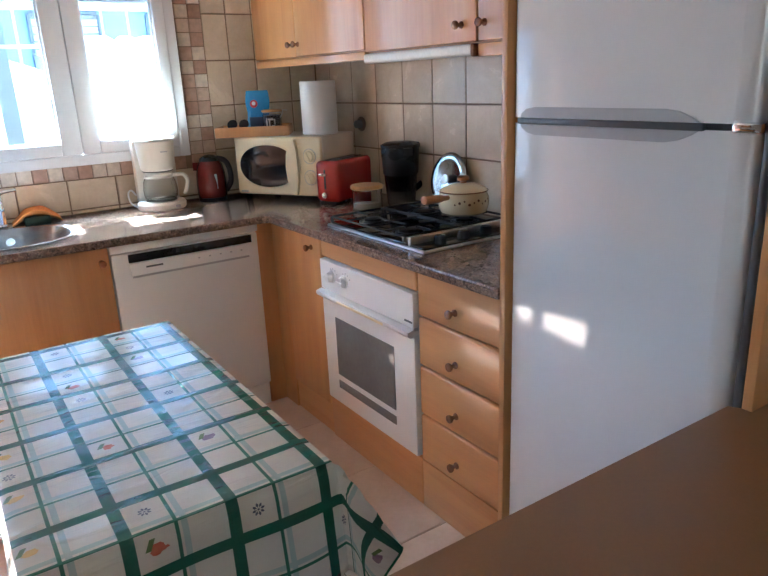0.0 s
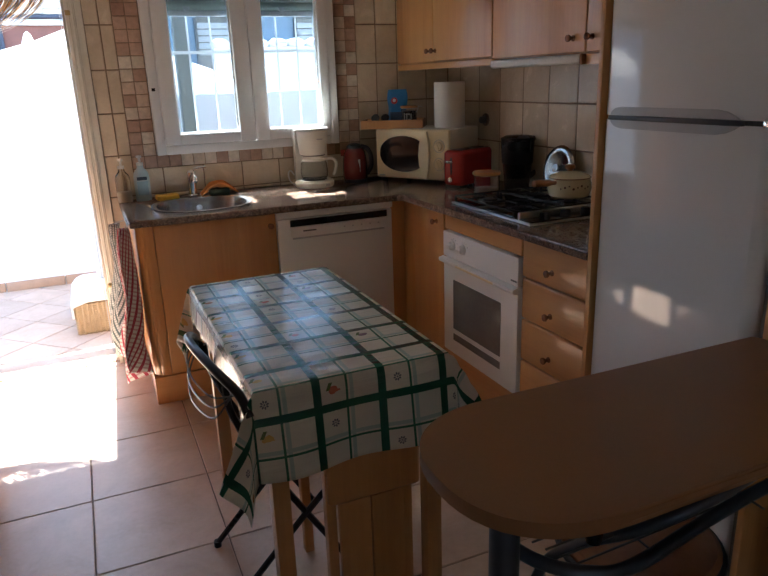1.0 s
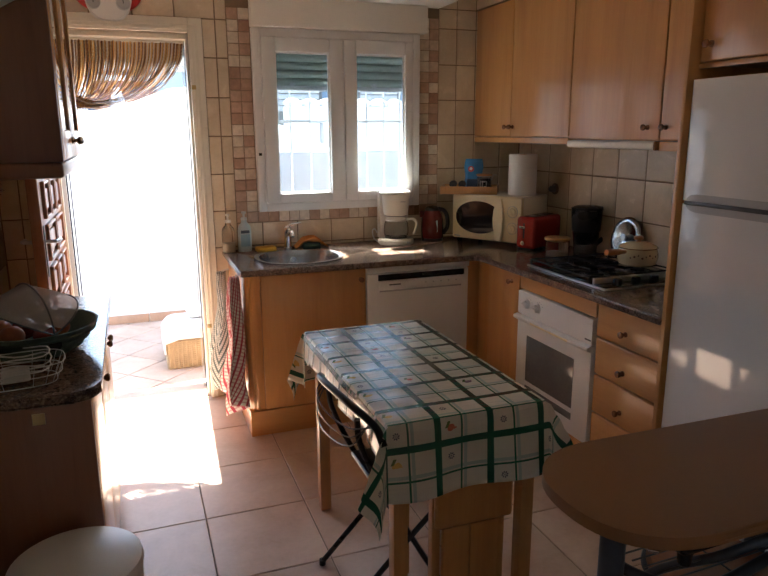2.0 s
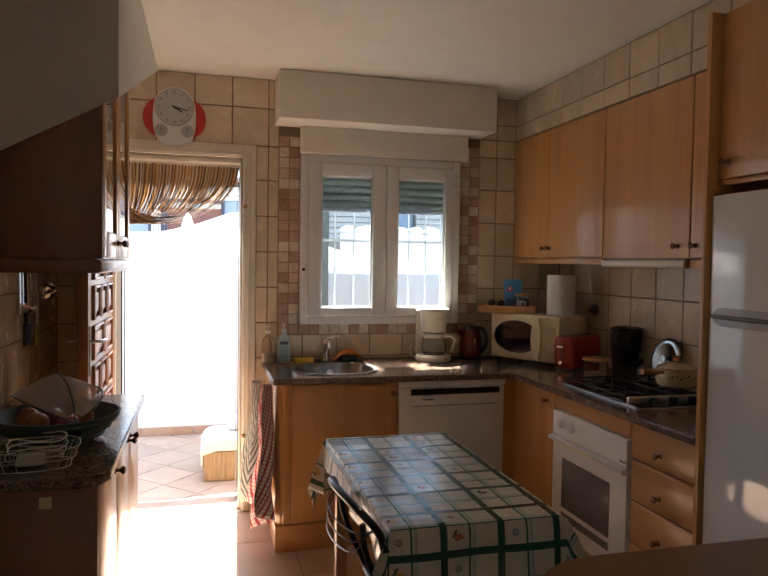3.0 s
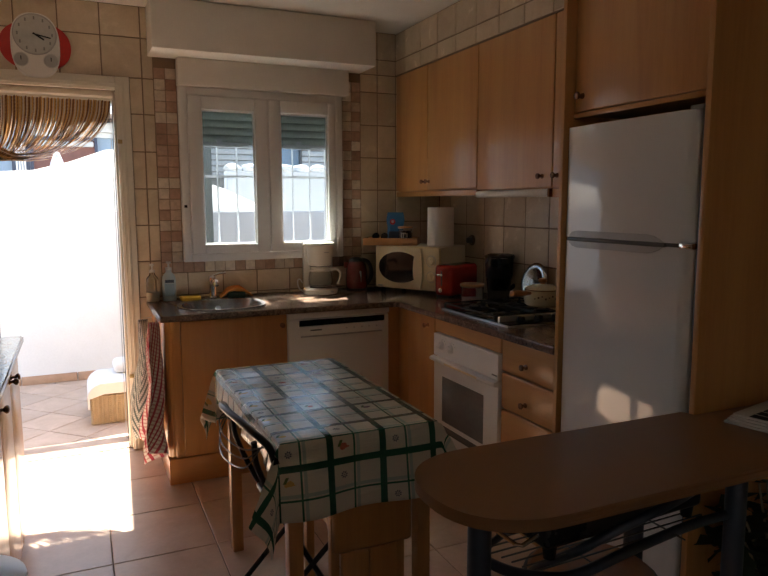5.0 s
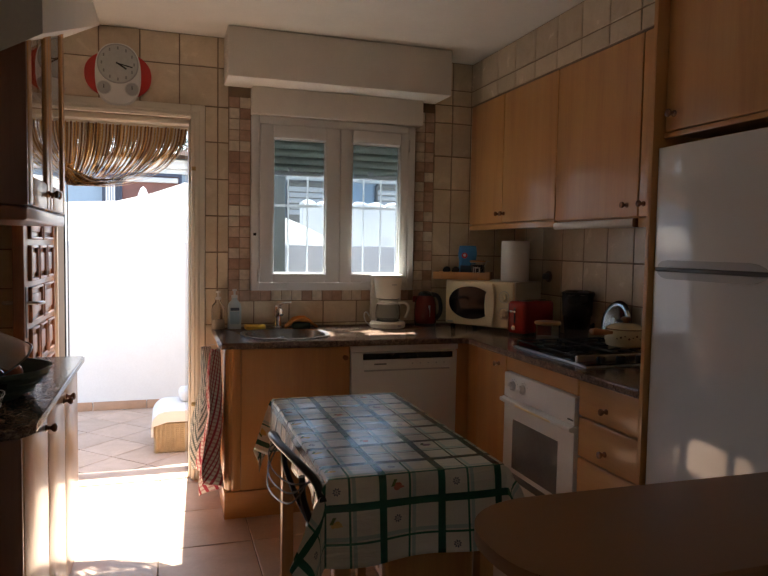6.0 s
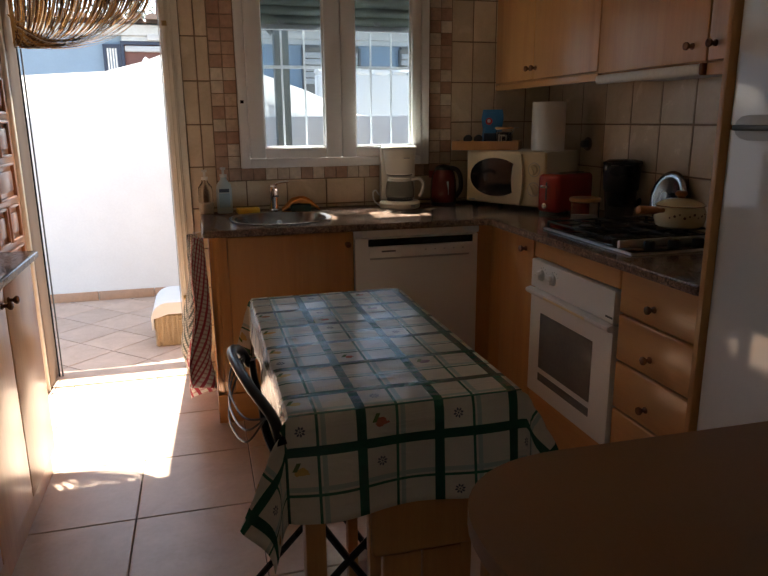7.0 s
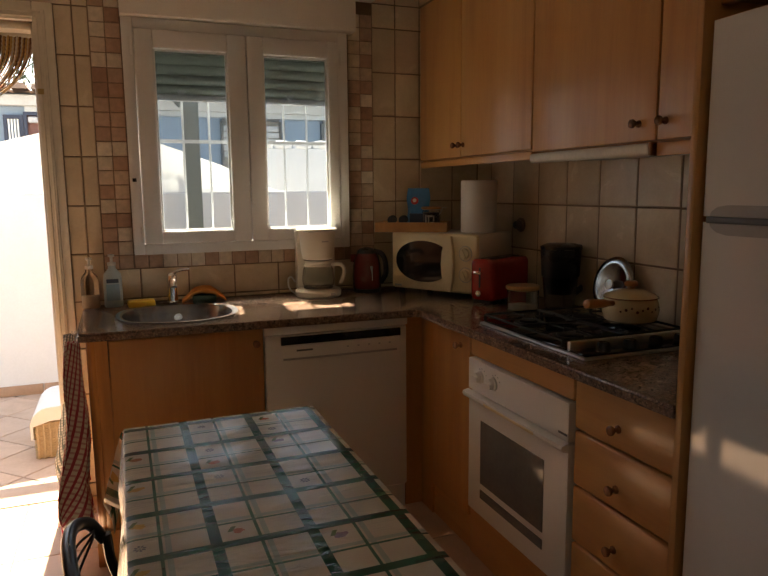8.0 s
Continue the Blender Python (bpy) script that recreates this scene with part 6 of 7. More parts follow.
# ---- left worktop things ----
WICK = plain("wicker_green", (0.10, 0.14, 0.115), 0.7, vary=0.3, fine=120, relief=0.8)
fbx, fby = -0.85, 1.64
fb = thing("fruit_basket", fbx, fby, CT, "dark green woven fruit basket under a net cover", "basket")
part("bowl", lathe(bmesh.new(), [(0, 0.004), (0.10, 0.0), (0.12, 0.012), (0.165, 0.060), (0.185, 0.085), (0.188, 0.092), (0.180, 0.092), (0.158, 0.066), (0.115, 0.022), (0, 0.014)], 44, sy=1.0), WICK, fb)
for k in range(3):
    part("weave_ring", tube(bmesh.new(), [((0.135 + 0.02 * k) * math.cos(q * 0.1309), (0.135 + 0.02 * k) * math.sin(q * 0.1309), 0.026 + 0.023 * k + 0.002 * math.sin(q * 6)) for q in range(48)], 0.006, 6, True), WICK, fb)
part("emblem", cyl(bmesh.new(), 0, 0, -0.003, 0.004, 0.018, n=18, m=pose(0.075, -0.150, 0.06, 60, 0, 27)), BLACK, fb, "round black knob of the cover hinge")
HA, HB = Vector((0.447, -0.894, 0)), Vector((0.894, 0.447, 0))


def hoop_point(th, ph):
    return 0.172 * math.cos(th) * HA + math.sin(th) * (0.150 * math.cos(ph) * HB + Vector((0, 0, 0.125 * math.sin(ph)))) + Vector((0, 0, 0.090))


for ph in (32, 90, 148):
    part("cover_wire", tube(bmesh.new(), [hoop_point(q * math.pi / 16, radians(ph)) for q in range(17)], 0.0028, 6), DARKGREY, fb, "thin dark hoop of the net cover")
m, nt, b_net = base_mat("net")
b_net.inputs["Base Color"].default_value = (0.80, 0.78, 0.75, 1)
b_net.inputs["Roughness"].default_value = 0.9
vnet = coords(nt, (700, 700, 700))
chk = node(nt, "ShaderNodeTexNoise", Scale=1.2, Detail=1.0)
nt.links.new(vnet, chk.inputs["Vector"])
nt.links.new(ramp(nt, chk.outputs["Fac"], [(0.4, (0.34, 0.34, 0.34)), (0.6, (0.50, 0.50, 0.50))]), b_net.inputs["Alpha"])
NET = m
nb_ = bmesh.new()
gn = [[nb_.verts.new(hoop_point(q * math.pi / 14, radians(ph)) * (0.985 - 0.05 * abs(math.sin(radians((ph - 32) * 180 / 58))))) for q in range(1, 14)] for ph in range(32, 149, 6)]
for p, q in zip(gn, gn[1:]):
    for k in range(12):
        nb_.faces.new((p[k], p[k + 1], q[k + 1], q[k]))
part("net_cover", nb_, NET, fb, "white see-through net cover")
ORG = plain("orange_peel", (0.42, 0.13, 0.05), 0.45, vary=0.15, fine=150, relief=0.5)
TOM = plain("tomato_skin", (0.30, 0.06, 0.045), 0.25, vary=0.15)
for x, y, r, mt, nm in ((-0.05, -0.05, 0.036, ORG, "orange"), (0.04, -0.06, 0.034, TOM, "tomato"), (0.07, 0.03, 0.033, ORG, "orange"), (-0.03, 0.05, 0.036, TOM, "tomato"), (-0.09, 0.02, 0.034, ORG, "orange")):
    fz = 0.026 + 0.35 * (math.hypot(x, y) / 0.19) ** 2 * 0.2
    part("fruit", lathe(bmesh.new(), [(0, 0)] + [(r * math.sin(k * math.pi / 10), r * (1 - math.cos(k * math.pi / 10)) * 0.92) for k in range(1, 10)] + [(0.004, r * 1.80), (0, r * 1.78)], 20, Matrix.Translation((x, y, fz))), mt, fb, "ripe " + nm)

wb = thing("wire_basket", -0.86, 1.365, CT, "white wire basket with a coiled cable", "basket", rz=8)
for k, (z, s) in enumerate(((0.004, 0.8), (0.03, 0.92), (0.06, 1.0))):
    part("wire_ring", tube(bmesh.new(), [(x, y, z) for x, y in superellipse(0, 0, 0.12 * s, 0.085 * s, 0.6, 32)], 0.0014, 6, True), PVC, wb)
for k in range(18):
    a_ = k * 2 * math.pi / 18
    c_, s_ = math.cos(a_), math.sin(a_)
    e1 = (0.12 * math.copysign(abs(c_) ** 0.6, c_), 0.085 * math.copysign(abs(s_) ** 0.6, s_))
    part("wire", tube(bmesh.new(), [(e1[0] * 0.8, e1[1] * 0.8, 0.004), (e1[0], e1[1], 0.06)], 0.0009, 6), PVC, wb)
coil = [((0.075 + 0.012 * math.sin(k * 0.37)) * math.cos(k * 0.33), (0.05 + 0.012 * math.cos(k * 0.5)) * math.sin(k * 0.33), 0.018 + 0.0011 * k + 0.006 * math.sin(k)) for k in range(62)]
part("cable", tube(bmesh.new(), coil, 0.0022, 6), PVC, wb, "coiled white cable")
part("adaptor", Box(-0.04, 0.03, -0.03, 0.02, 0.008, 0.04, 0.006), WHITE, wb)

tb = thing("waste_bin", -0.735, 1.055, 0.0, "white cylindrical waste bin beside the cabinet end", "bin")
part("body", lathe(bmesh.new(), [(0, 0), (0.145, 0), (0.148, 0.006), (0.155, 0.46), (0.152, 0.468), (0, 0.468)], 48), WHITE, tb)
part("lid", lathe(bmesh.new(), [(0, 0.468), (0.157, 0.468), (0.159, 0.475), (0.156, 0.492), (0.10, 0.506), (0, 0.510)], 48), WHITE, tb)

ur = thing("utensil_rail", LX, 2.60, 1.42, "steel rail with hanging kitchen utensils", "rail")
part("rail", tube(bmesh.new(), [(0.035, -0.32, 0), (0.035, 0.30, 0)], 0.006, 10), STEEL, ur)
for y in (-0.30, 0.28):
    part("bracket", tube(bmesh.new(), [(0.0, y, 0), (0.035, y, 0)], 0.007, 8), STEEL, ur)


def utensil(y, ln, kind):
    u = thing("utensil", LX + 0.035, 2.60 + y, 1.42, {"ladle": "steel ladle hanging from the rail", "spatula": "steel spatula with dark handle on the rail", "green": "green handled spatula hanging from the rail", "blue": "blue handled spatula hanging from the rail", "spoon": "steel serving spoon hanging from the rail"}[kind], "utensil", "utensils on the rail")
    part("hook", tube(bmesh.new(), curve_pts([(-0.008, 0, 0.0), (0, 0, 0.0075), (0.010, 0, 0.0), (0.010, 0, -0.03)], 4), 0.002, 6), STEEL, u)
    part("handle", tube(bmesh.new(), [(0.010, 0, -0.02), (0.012, 0, -ln)], 0.007 if kind != "ladle" else 0.005, 8), BLACK if kind == "spatula" else CHROME, u)
    if kind == "ladle":
        part("bowl", lathe(bmesh.new(), [(0, -0.03), (0.025, -0.025), (0.04, 0), (0.038, 0), (0.024, -0.022), (0, -0.027)], 24, pose(0.035, 0, -ln, 0, 30, 0)), CHROME, u)
    elif kind == "blue":
        part("blade", Box(0.008, 0.016, -0.026, 0.026, -ln - 0.09, -ln, 0.004), plain("blue_plastic", (0.03, 0.05, 0.16), 0.4), u, "dark blue blade")
    elif kind == "green":
        part("blade", Box(0.008, 0.016, -0.02, 0.02, -ln - 0.09, -ln, 0.004), plain("green_plastic", (0.28, 0.36, 0.05), 0.4), u, "lime green blade")
    else:
        part("blade", Box(0.009, 0.013, -0.035, 0.035, -ln - 0.10, -ln, 0.0015), STEEL if kind == "spoon" else BLACK, u)
    return u


for y, ln, kind in ((-0.27, 0.20, "spoon"), (-0.17, 0.24, "spatula"), (-0.07, 0.22, "spoon"), (0.03, 0.27, "green"), (0.09, 0.10, "ladle"), (0.14, 0.13, "ladle"), (0.19, 0.09, "ladle"), (0.24, 0.12, "ladle"), (-0.12, 0.25, "blue"), (-0.22, 0.17, "ladle"), (-0.02, 0.18, "spoon")):
    utensil(y, ln, kind)

# ---- outside things ----
STOOL = plain("wicker_honey", (0.46, 0.34, 0.20), 0.7, vary=0.3, fine=140, relief=0.9)
CUSH = plain("white_cushion", (0.78, 0.77, 0.74), 0.9, vary=0.04, fine=120, relief=0.4)
ws = thing("wicker_footstool", 0, 0, 0, "honey wicker footstool with white cushion on the terrace", "stool")
part("frame", Box(-0.40, 0.04, 4.02, 4.44, -0.054, 0.150, 0.02, 3), STOOL, ws)
for k in range(14):
    part("weave_band", Box(-0.4035, 0.0435, 4.016, 4.444, -0.046 + k * 0.0138, -0.0375 + k * 0.0138, 0.003), STOOL, ws)
for k in range(15):
    x = -0.392 + k * 0.030
    part("weave_cane", Box(x, x + 0.012, 4.013, 4.020, -0.05, 0.148, 0.002), STOOL, ws)
arch = [(-0.418, 0.06), (-0.418, 0.13)]
for i in range(1, 9):
    a_ = math.pi - i / 8 * math.pi / 2
    arch.append((-0.318 + 0.10 * math.cos(a_), 0.13 + 0.10 * math.sin(a_)))
for i in range(9):
    a_ = math.pi / 2 - i / 8 * math.pi / 2
    arch.append((-0.042 + 0.10 * math.cos(a_), 0.13 + 0.10 * math.sin(a_)))
arch += [(0.058, 0.06), (0.045, 0.06), (0.045, 0.13), (-0.042, 0.156), (-0.318, 0.156), (-0.405, 0.13), (-0.405, 0.06)]
part("cushion", prism(bmesh.new(), arch, -4.45, -4.010, Matrix(((1, 0, 0, 0), (0, 0, -1, 0), (0, 1, 0, 0), (0, 0, 0, 1)))), CUSH, ws, "white padded cover over the top")
part("pillow", Box(-0.24, 0.05, 4.24, 4.46, 0.231, 0.315, 0.04, 4), CUSH, ws)

POST = plain("green_grey_paint", (0.16, 0.19, 0.18), 0.5)
pg = thing("pergola", 0, 0, 0, "grey-green post and shade cloth over the terrace", "pergola")
part("post", Box(0.535, 0.645, 5.12, 5.23, -0.06, 2.62, 0.008), POST, pg)
part("brace", tube(bmesh.new(), [(0.53, 5.17, 1.95), (0.18, 5.17, 2.35)], 0.02, 8), POST, pg)
part("beam", Box(-3.2, 4.2, 5.14, 5.21, 2.62, 2.72, 0.006), POST, pg)
for x in (-3.0, -1.2, 0.59, 2.3, 4.0):
    part("rafter", Box(x - 0.025, x + 0.025, 5.14, 6.42, 2.66, 2.725, 0.004), POST, pg)
aw = bmesh.new()
ra = [[], []]
for i in range(121):
    x = -3.2 + i * 0.0617
    ra[0].append(aw.verts.new((x, 5.50 + 0.035 * math.cos(x * 5.2), 2.735)))
    ra[1].append(aw.verts.new((x, 6.40, 2.735)))
for i in range(120):
    aw.faces.new((ra[0][i], ra[0][i + 1], ra[1][i + 1], ra[1][i]))
bmesh.ops.solidify(aw, geom=list(aw.faces), thickness=0.01)
part("shade_cloth", aw, SAIL, pg)

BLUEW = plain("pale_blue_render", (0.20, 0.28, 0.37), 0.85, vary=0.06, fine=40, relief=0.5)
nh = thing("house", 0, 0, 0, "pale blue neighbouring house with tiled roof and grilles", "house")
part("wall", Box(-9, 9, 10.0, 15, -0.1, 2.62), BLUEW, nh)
rf = bmesh.new()
for r_ in range(1):
    vs4 = [rf.verts.new(p) for p in ((-9.3, 9.7, 2.60), (9.3, 9.7, 2.60), (9.3, 12.5, 2.66), (-9.3, 12.5, 2.66))]
    rf.faces.new(vs4)
bmesh.ops.solidify(rf, geom=list(rf.faces), thickness=0.06)
roof = part("roof", rf, TERRACOTTA, nh)
tm = mesh_from(prism(bmesh.new(), [(0.095 * math.cos(q * math.pi / 6), 0.07 * math.sin(q * math.pi / 6)) for q in range(7)], 0, 3.05), "roof_tile")
tm.materials.append(TERRACOTTA)
for i in range(84):
    o = new("roof_tile", tm)
    o.parent = roof
    o.matrix_basis = Matrix.Translation((-9.1 + i * 0.22, 9.62, 2.62)) @ pose(0, 0, 0, -88.8, 0, 0) @ pose(0, 0, 0, 0, 0, 180)
part("eave", Box(-9, 9, 9.86, 9.998, 2.44, 2.58, 0.02), plain("eave_render", (0.44, 0.46, 0.47), 0.85, vary=0.12, fine=40, relief=0.5), nh)
for x0, x1, z0, z1 in ((1.5, 2.3, 1.0, 2.33), (2.95, 3.6, 1.0, 2.33), (-3.4, -2.4, 1.1, 2.3)):
    wi = part("window", Box(x0, x1, 9.96, 9.998, z0, z1), OVENGLASS, nh)
    part("frame", box(box(Box(x0 - 0.03, x0, 9.93, 9.998, z0, z1), x1, x1 + 0.03, 9.93, 9.998, z0, z1), x0, x1, 9.93, 9.998, z1, z1 + 0.04), DARKGREY, wi)
    for k in range(5):
        z = z1 - 0.06 - k * 0.09
        part("blind_slat", Box(x0 + 0.01, x1 - 0.01, 9.945, 9.958, z - 0.075, z, 0.004), GREY, wi)
# open terrace door of the neighbouring house: navy shutter, rolled blind, dark red inside
NAVY = plain("navy_paint", (0.015, 0.025, 0.055), 0.4)
td_ = part("terrace_door", Box(-0.93, -0.14, 9.965, 9.998, 0.0, 2.33), plain("red_brown_inside", (0.13, 0.055, 0.045), 0.7, vary=0.25), nh, "open doorway with a dark red interior")
part("frame", box(box(Box(-0.97, -0.93, 9.92, 9.998, 0.0, 2.37), -0.14, -0.10, 9.92, 9.998, 0.0, 2.37), -0.93, -0.14, 9.92, 9.998, 2.33, 2.37), NAVY, td_)
part("rolled_blind", Box(-0.92, -0.15, 9.90, 9.96, 2.235, 2.315, 0.02, 3), plain("grey_blind", (0.40, 0.42, 0.44), 0.6), td_)
sh_ = part("shutter", box(box(Box(-1.20, -1.16, 9.93, 9.97, 0.0, 2.33), -1.02, -0.975, 9.93, 9.97, 0.0, 2.33), -1.16, -1.02, 9.93, 9.97, 2.28, 2.33), NAVY, nh, "navy shutter with pale louvres")
for k in range(4):
    x = -1.15 + k * 0.034
    part("louvre", Box(x, x + 0.018, 9.94, 9.96, 0.1, 2.28), BARS, sh_)
part("upper_wall", Box(-0.95, 9.0, 9.93, 9.998, 2.375, 2.44), plain("pale_render", (0.42, 0.45, 0.47), 0.85, vary=0.1, fine=40, relief=0.5), nh)
lamp_ = part("wall_lamp", Box(-0.62, -0.42, 9.86, 9.999, 2.38, 2.46, 0.01), GREY, nh)

ps = thing("parasol", -0.62, 9.2, -0.125, "folded white parasol on the neighbouring terrace", "parasol")
part("pole", cyl(bmesh.new(), 0, 0, 0, 2.22, 0.018, n=12), GREY, ps)
part("canopy", lathe(bmesh.new(), [(0, 2.24), (0.035, 2.21), (0.085, 2.08), (0.12, 1.80), (0.095, 1.30), (0.05, 1.2), (0, 1.2)], 10), plain("grey_canvas", (0.50, 0.52, 0.56), 0.9, vary=0.1), ps)


def tree(x, y, h, seed):
    """A garden tree: trunk, forked limbs and many small leaves in loose clumps."""
    t_ = thing("tree", x, y, -0.125, "dark green garden tree behind the house", "tree", "trees behind the house")
    r_ = random.Random(seed)
    tr = lathe(bmesh.new(), [(0, 0), (0.16, 0), (0.12, 0.5), (0.09, h * 0.55), (0.03, h * 0.85), (0, h * 0.86)], 10)
    tips = []
    for k in range(9):
        a_, rr = k * 2.4, r_.uniform(0.5, 1.1)
        tip = Vector((rr * math.cos(a_), rr * math.sin(a_), h * r_.uniform(0.62, 0.95)))
        tube(tr, curve_pts([(0, 0, h * 0.45), (tip.x * 0.5, tip.y * 0.5, h * 0.62), tip], 4), 0.03, 6)
        tips.append(tip)
    part("trunk", tr, KNOB, t_)
    cr = bmesh.new()
    for tip in tips:
        for k in range(70):
            c_ = tip + Vector((r_.gauss(0, 0.24), r_.gauss(0, 0.24), r_.gauss(0, 0.17)))
            d_ = Vector((r_.uniform(-1, 1), r_.uniform(-1, 1), r_.uniform(-1, 1))).normalized() * 0.09
            n_ = d_.orthogonal().normalized() * 0.035
            cr.faces.new([cr.verts.new(p) for p in (c_ - d_, c_ + n_, c_ + d_, c_ - n_)])
    part("crown", cr, LEAF, t_)


tree(-0.75, 17.2, 4.9, 3)
tree(-2.5, 17.6, 5.1, 8)
tree(0.9, 17.4, 4.7, 21)

w2 = thing("garden_wall", 0, 0, 0, "white wall topped with rough white stones", "wall")
part("wall", Box(1.35, 7.0, 8.0, 8.2, -0.1, 1.84, 0.01), OUTWALL, w2)
for i in range(24):
    x = 1.45 + i * 0.23
    s_ = bmesh.new()
    bmesh.ops.create_icosphere(s_, subdivisions=2, radius=0.12)
    for v in s_.verts:
        v.co *= 1 + 0.25 * noise.noise(v.co * 9 + Vector((i * 3.1, 0, 0)))
        v.co.z *= 0.55
    part("stone", s_, OUTWALL, w2, at=Matrix.Translation((x, 8.1, 1.88)))

# ---- tiles, last ----


def tile_mesh(w_, h_, d_, mat_, name, bev=0.0025):
    """A flat tile, w by h, standing in x and z, its face at y = 0 towards -y."""
    bm = bmesh.new()
    lo = [(-w_ / 2, d_, -h_ / 2), (w_ / 2, d_, -h_ / 2), (w_ / 2, d_, h_ / 2), (-w_ / 2, d_, h_ / 2)]
    a_ = [bm.verts.new(p) for p in lo]
    b_ = [bm.verts.new((x, bev, z)) for x, _, z in lo]
    k = bev
    c_ = [bm.verts.new((x - math.copysign(k, x), 0, z - math.copysign(k, z))) for x, _, z in lo]
    for p, q in ((a_, b_), (b_, c_)):
        for i in range(4):
            bm.faces.new((p[i], p[(i + 1) % 4], q[(i + 1) % 4], q[i]))
    bm.faces.new(c_)
    me = mesh_from(bm, name, 20)
    me.materials.append(mat_)
    return me


MESHES = {}


def lay(name, mat_, parent, m, w_, h_, d_=0.006, gap=0.006):
    key = (name, round(w_, 3), round(h_, 3))
    if key not in MESHES:
        MESHES[key] = tile_mesh(w_ - gap, h_ - gap, d_, mat_, name)
    o = new(name, MESHES[key])
    o.parent = parent
    o.matrix_basis = m
    return o


ZW = [0.0] + [0.889 - 0.206 * k for k in (4, 3, 2, 1)] + [0.889 + 0.206 * k for k in range(8)] + [CZ]
MX0, MX1, RXM0, RXM1, MZ0, MZ1 = 0.016, 0.138, 1.143, 1.265, 1.022, 1.0835


def wall_tiles(xs, z_lo, z_hi):
    zs = sorted({z_lo, z_hi} | {z for z in ZW if z_lo + 0.012 < z < z_hi - 0.012})
    for x0, x1 in zip(xs, xs[1:]):
        for z0, z1 in zip(zs, zs[1:]):
            lay("tile", WALLTILE, wall_window, Matrix.Translation(((x0 + x1) / 2, WY + rnd.uniform(-0.0006, 0.0006), (z0 + z1) / 2)), x1 - x0, z1 - z0)


wall_tiles([-0.115, -0.045, MX0], 0.0, DZ + 0.075)
wall_tiles([-1.17, -1.075, DX0 - 0.075], 0.0, DZ + 0.075)
wall_tiles([-1.17, -1.075, -0.869, -0.663, -0.457, -0.251, -0.045, MX0], DZ + 0.075, CZ)
wall_tiles([MX0, 0.161, 0.367, 0.573, 0.779, 0.985, RXM1], CT, MZ0)
wall_tiles([RXM1, 1.385, 1.515, 1.70, RX], CT, 2.236)
wall_tiles([RXM1, 1.385, 1.515], 2.236, CZ)
for k in range(25):
    for c_ in range(2):
        z = MZ0 + 0.0305 + 0.061 * k
        if z > 2.21:
            continue
        for bx in (MX0, RXM0):
            lay("mosaic_tile", MOSAIC, wall_window, Matrix.Translation((bx + 0.0305 + 0.061 * c_, WY + rnd.uniform(-0.001, 0.0005), z)), 0.061, 0.061, gap=0.0035)
for k in range(20):
    x = MX1 + 0.0305 + 0.061 * k
    if x < RXM0 - 0.01:
        lay("mosaic_tile", MOSAIC, wall_window, Matrix.Translation((x, WY + rnd.uniform(-0.001, 0.0005), MZ0 + 0.0305)), 0.061, 0.061, gap=0.0035)

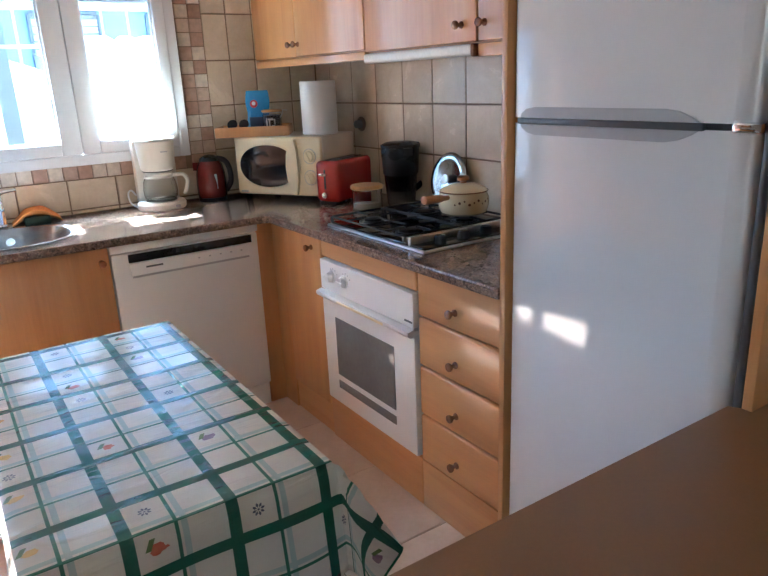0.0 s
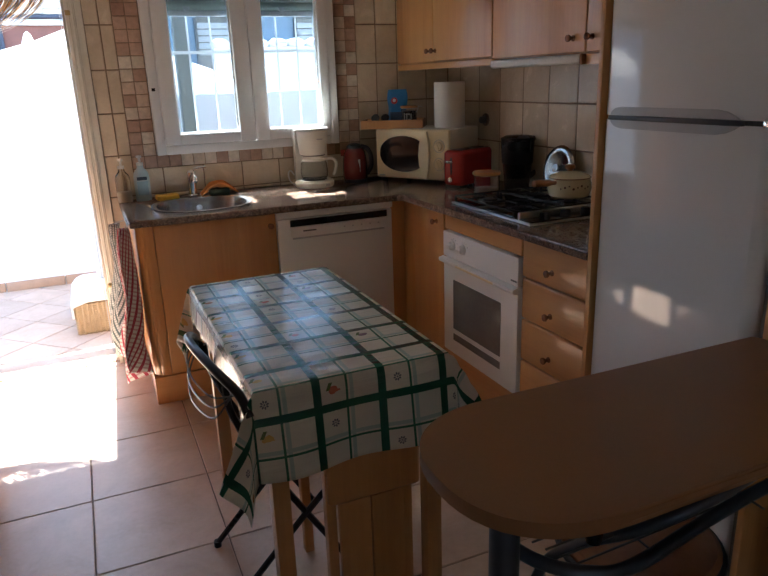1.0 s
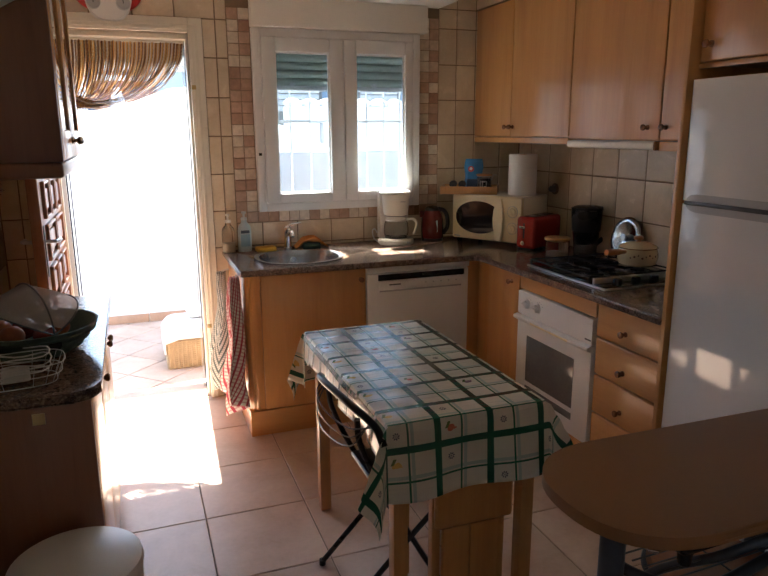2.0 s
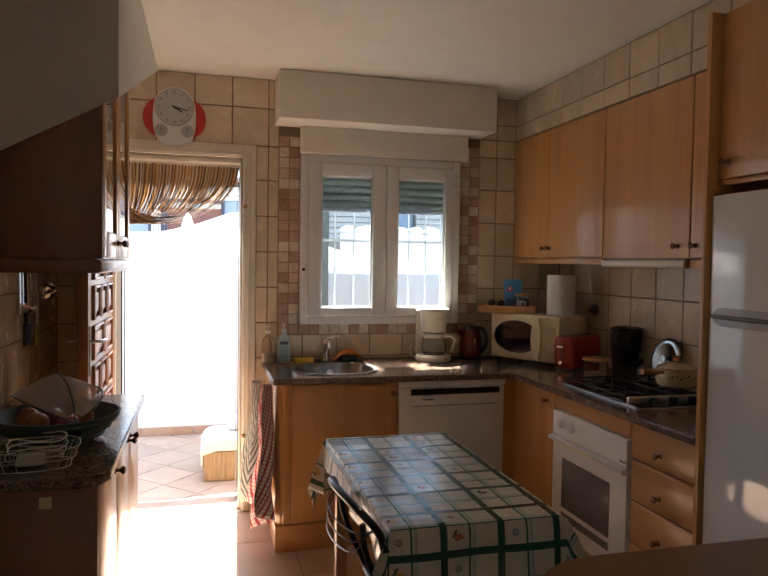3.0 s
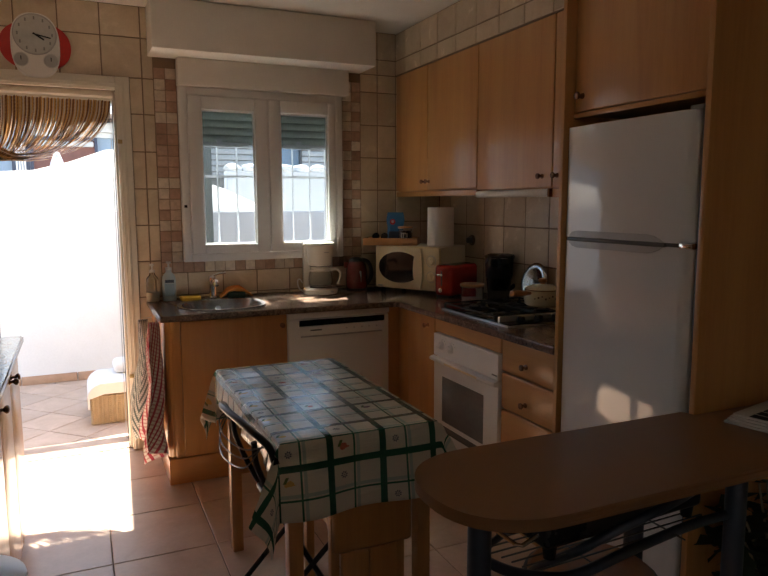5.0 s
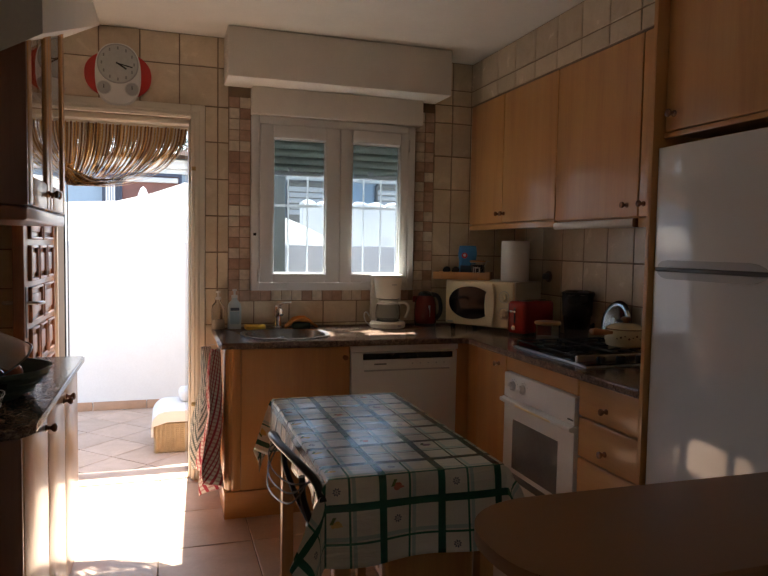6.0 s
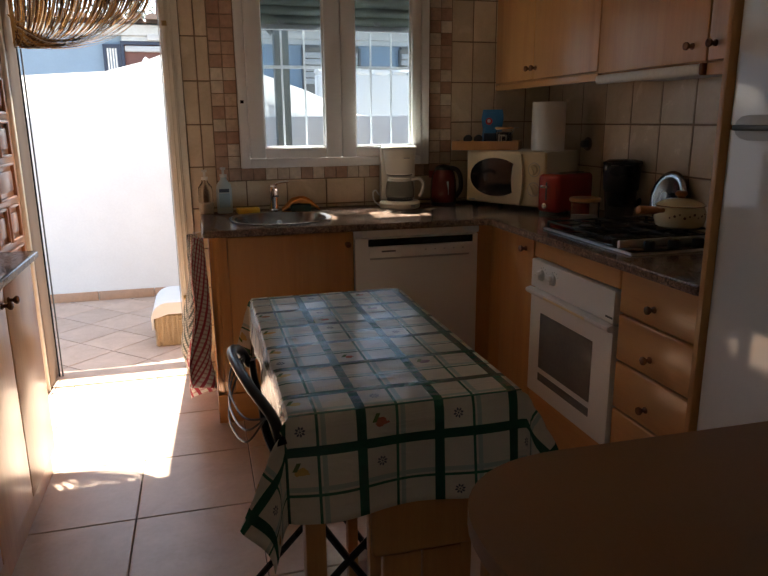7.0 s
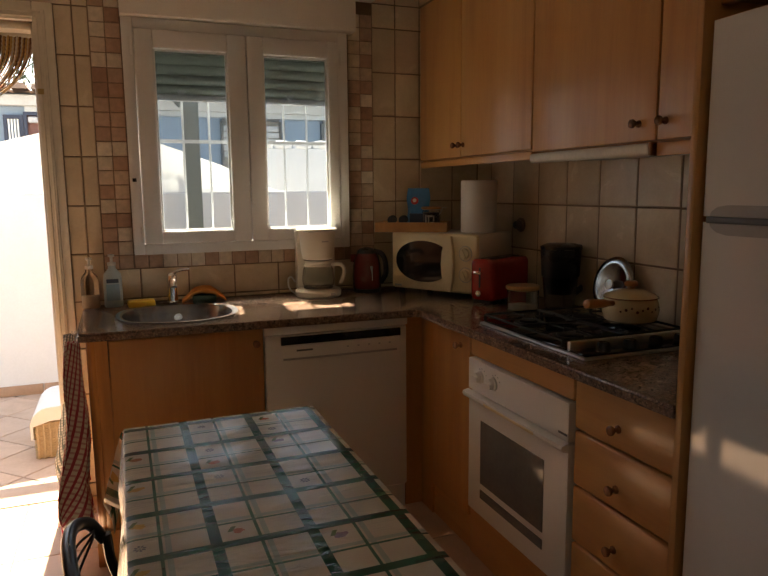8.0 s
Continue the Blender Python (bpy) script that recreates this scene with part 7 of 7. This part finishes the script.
WESTW = pose(0, 0, 0, 0, 0, -90)
ys = [1.262, 1.484, 1.693, 1.902, 2.111, 2.320, 2.529, 2.738, 2.947, 3.156, WY]
zr = [CT, 1.080, 1.286, 1.492]
for y0, y1 in zip(ys, ys[1:]):
    for z0, z1 in zip(zr, zr[1:]):
        lay("tile", WALLTILE, wall_right, Matrix.Translation((RX + rnd.uniform(-0.0006, 0.0006), (y0 + y1) / 2, (z0 + z1) / 2)) @ WESTW, y1 - y0, z1 - z0)
for y0, y1 in zip(ys, ys[1:]):
    for z0, z1 in ((2.238, 2.33), (2.33, CZ - 0.003)):
        lay("tile", WALLTILE, soffit, Matrix.Translation((1.511, (y0 + y1) / 2, (z0 + z1) / 2)) @ WESTW, y1 - y0, z1 - z0)
EASTW = pose(0, 0, 0, 0, 0, 90)
yl = [1.03 + 0.206 * k for k in range(11)] + [WY]
zl = [CT, 1.095, 1.301, 1.507, 1.713, 1.919, 2.125, 2.331, CZ]
for y0, y1 in zip(yl, yl[1:]):
    for z0, z1 in zip(zl, zl[1:]):
        lay("tile", WALLTILE, wall_left, Matrix.Translation((LX, (y0 + y1) / 2, (z0 + z1) / 2)) @ EASTW, y1 - y0, z1 - z0)
# floor
floor_ob = bpy.data.objects["floor"]
FLAT = pose(0, 0, 0, -90, 0, 0)
xf = [-0.357 + 0.407 * k for k in range(-3, 7)]
yf = [2.39 + 0.4275 * k for k in range(-14, 4)]
for x0, x1 in zip(xf, xf[1:]):
    for y0, y1 in zip(yf, yf[1:]):
        a0, a1, b0, b1 = max(x0, LX), min(x1, RX), max(y0, -3.4), min(y1, WY + 0.02)
        if a1 - a0 < 0.03 or b1 - b0 < 0.03:
            continue
        lay("floor_tile", FLOORTILE, floor_ob, Matrix.Translation(((a0 + a1) / 2, (b0 + b1) / 2, 0)) @ FLAT, a1 - a0, b1 - b0, 0.004, 0.0035)
# terrace, laid on the diagonal
terr = bpy.data.objects["pavement"]
DG = pose(0, 0, 0, 0, 0, 45)
for i in range(-9, 10):
    for j in range(-9, 10):
        cx, cy = (i - j) * 0.31 * 0.7071, (i + j) * 0.31 * 0.7071
        if -1.9 < cx < 2.4 and -1.05 < cy < 1.0:
            lay("terrace_tile", TERRACE, terr, Matrix.Translation((cx, 4.45 + cy, -0.051)) @ DG @ FLAT, 0.31, 0.31, 0.005, 0.007)
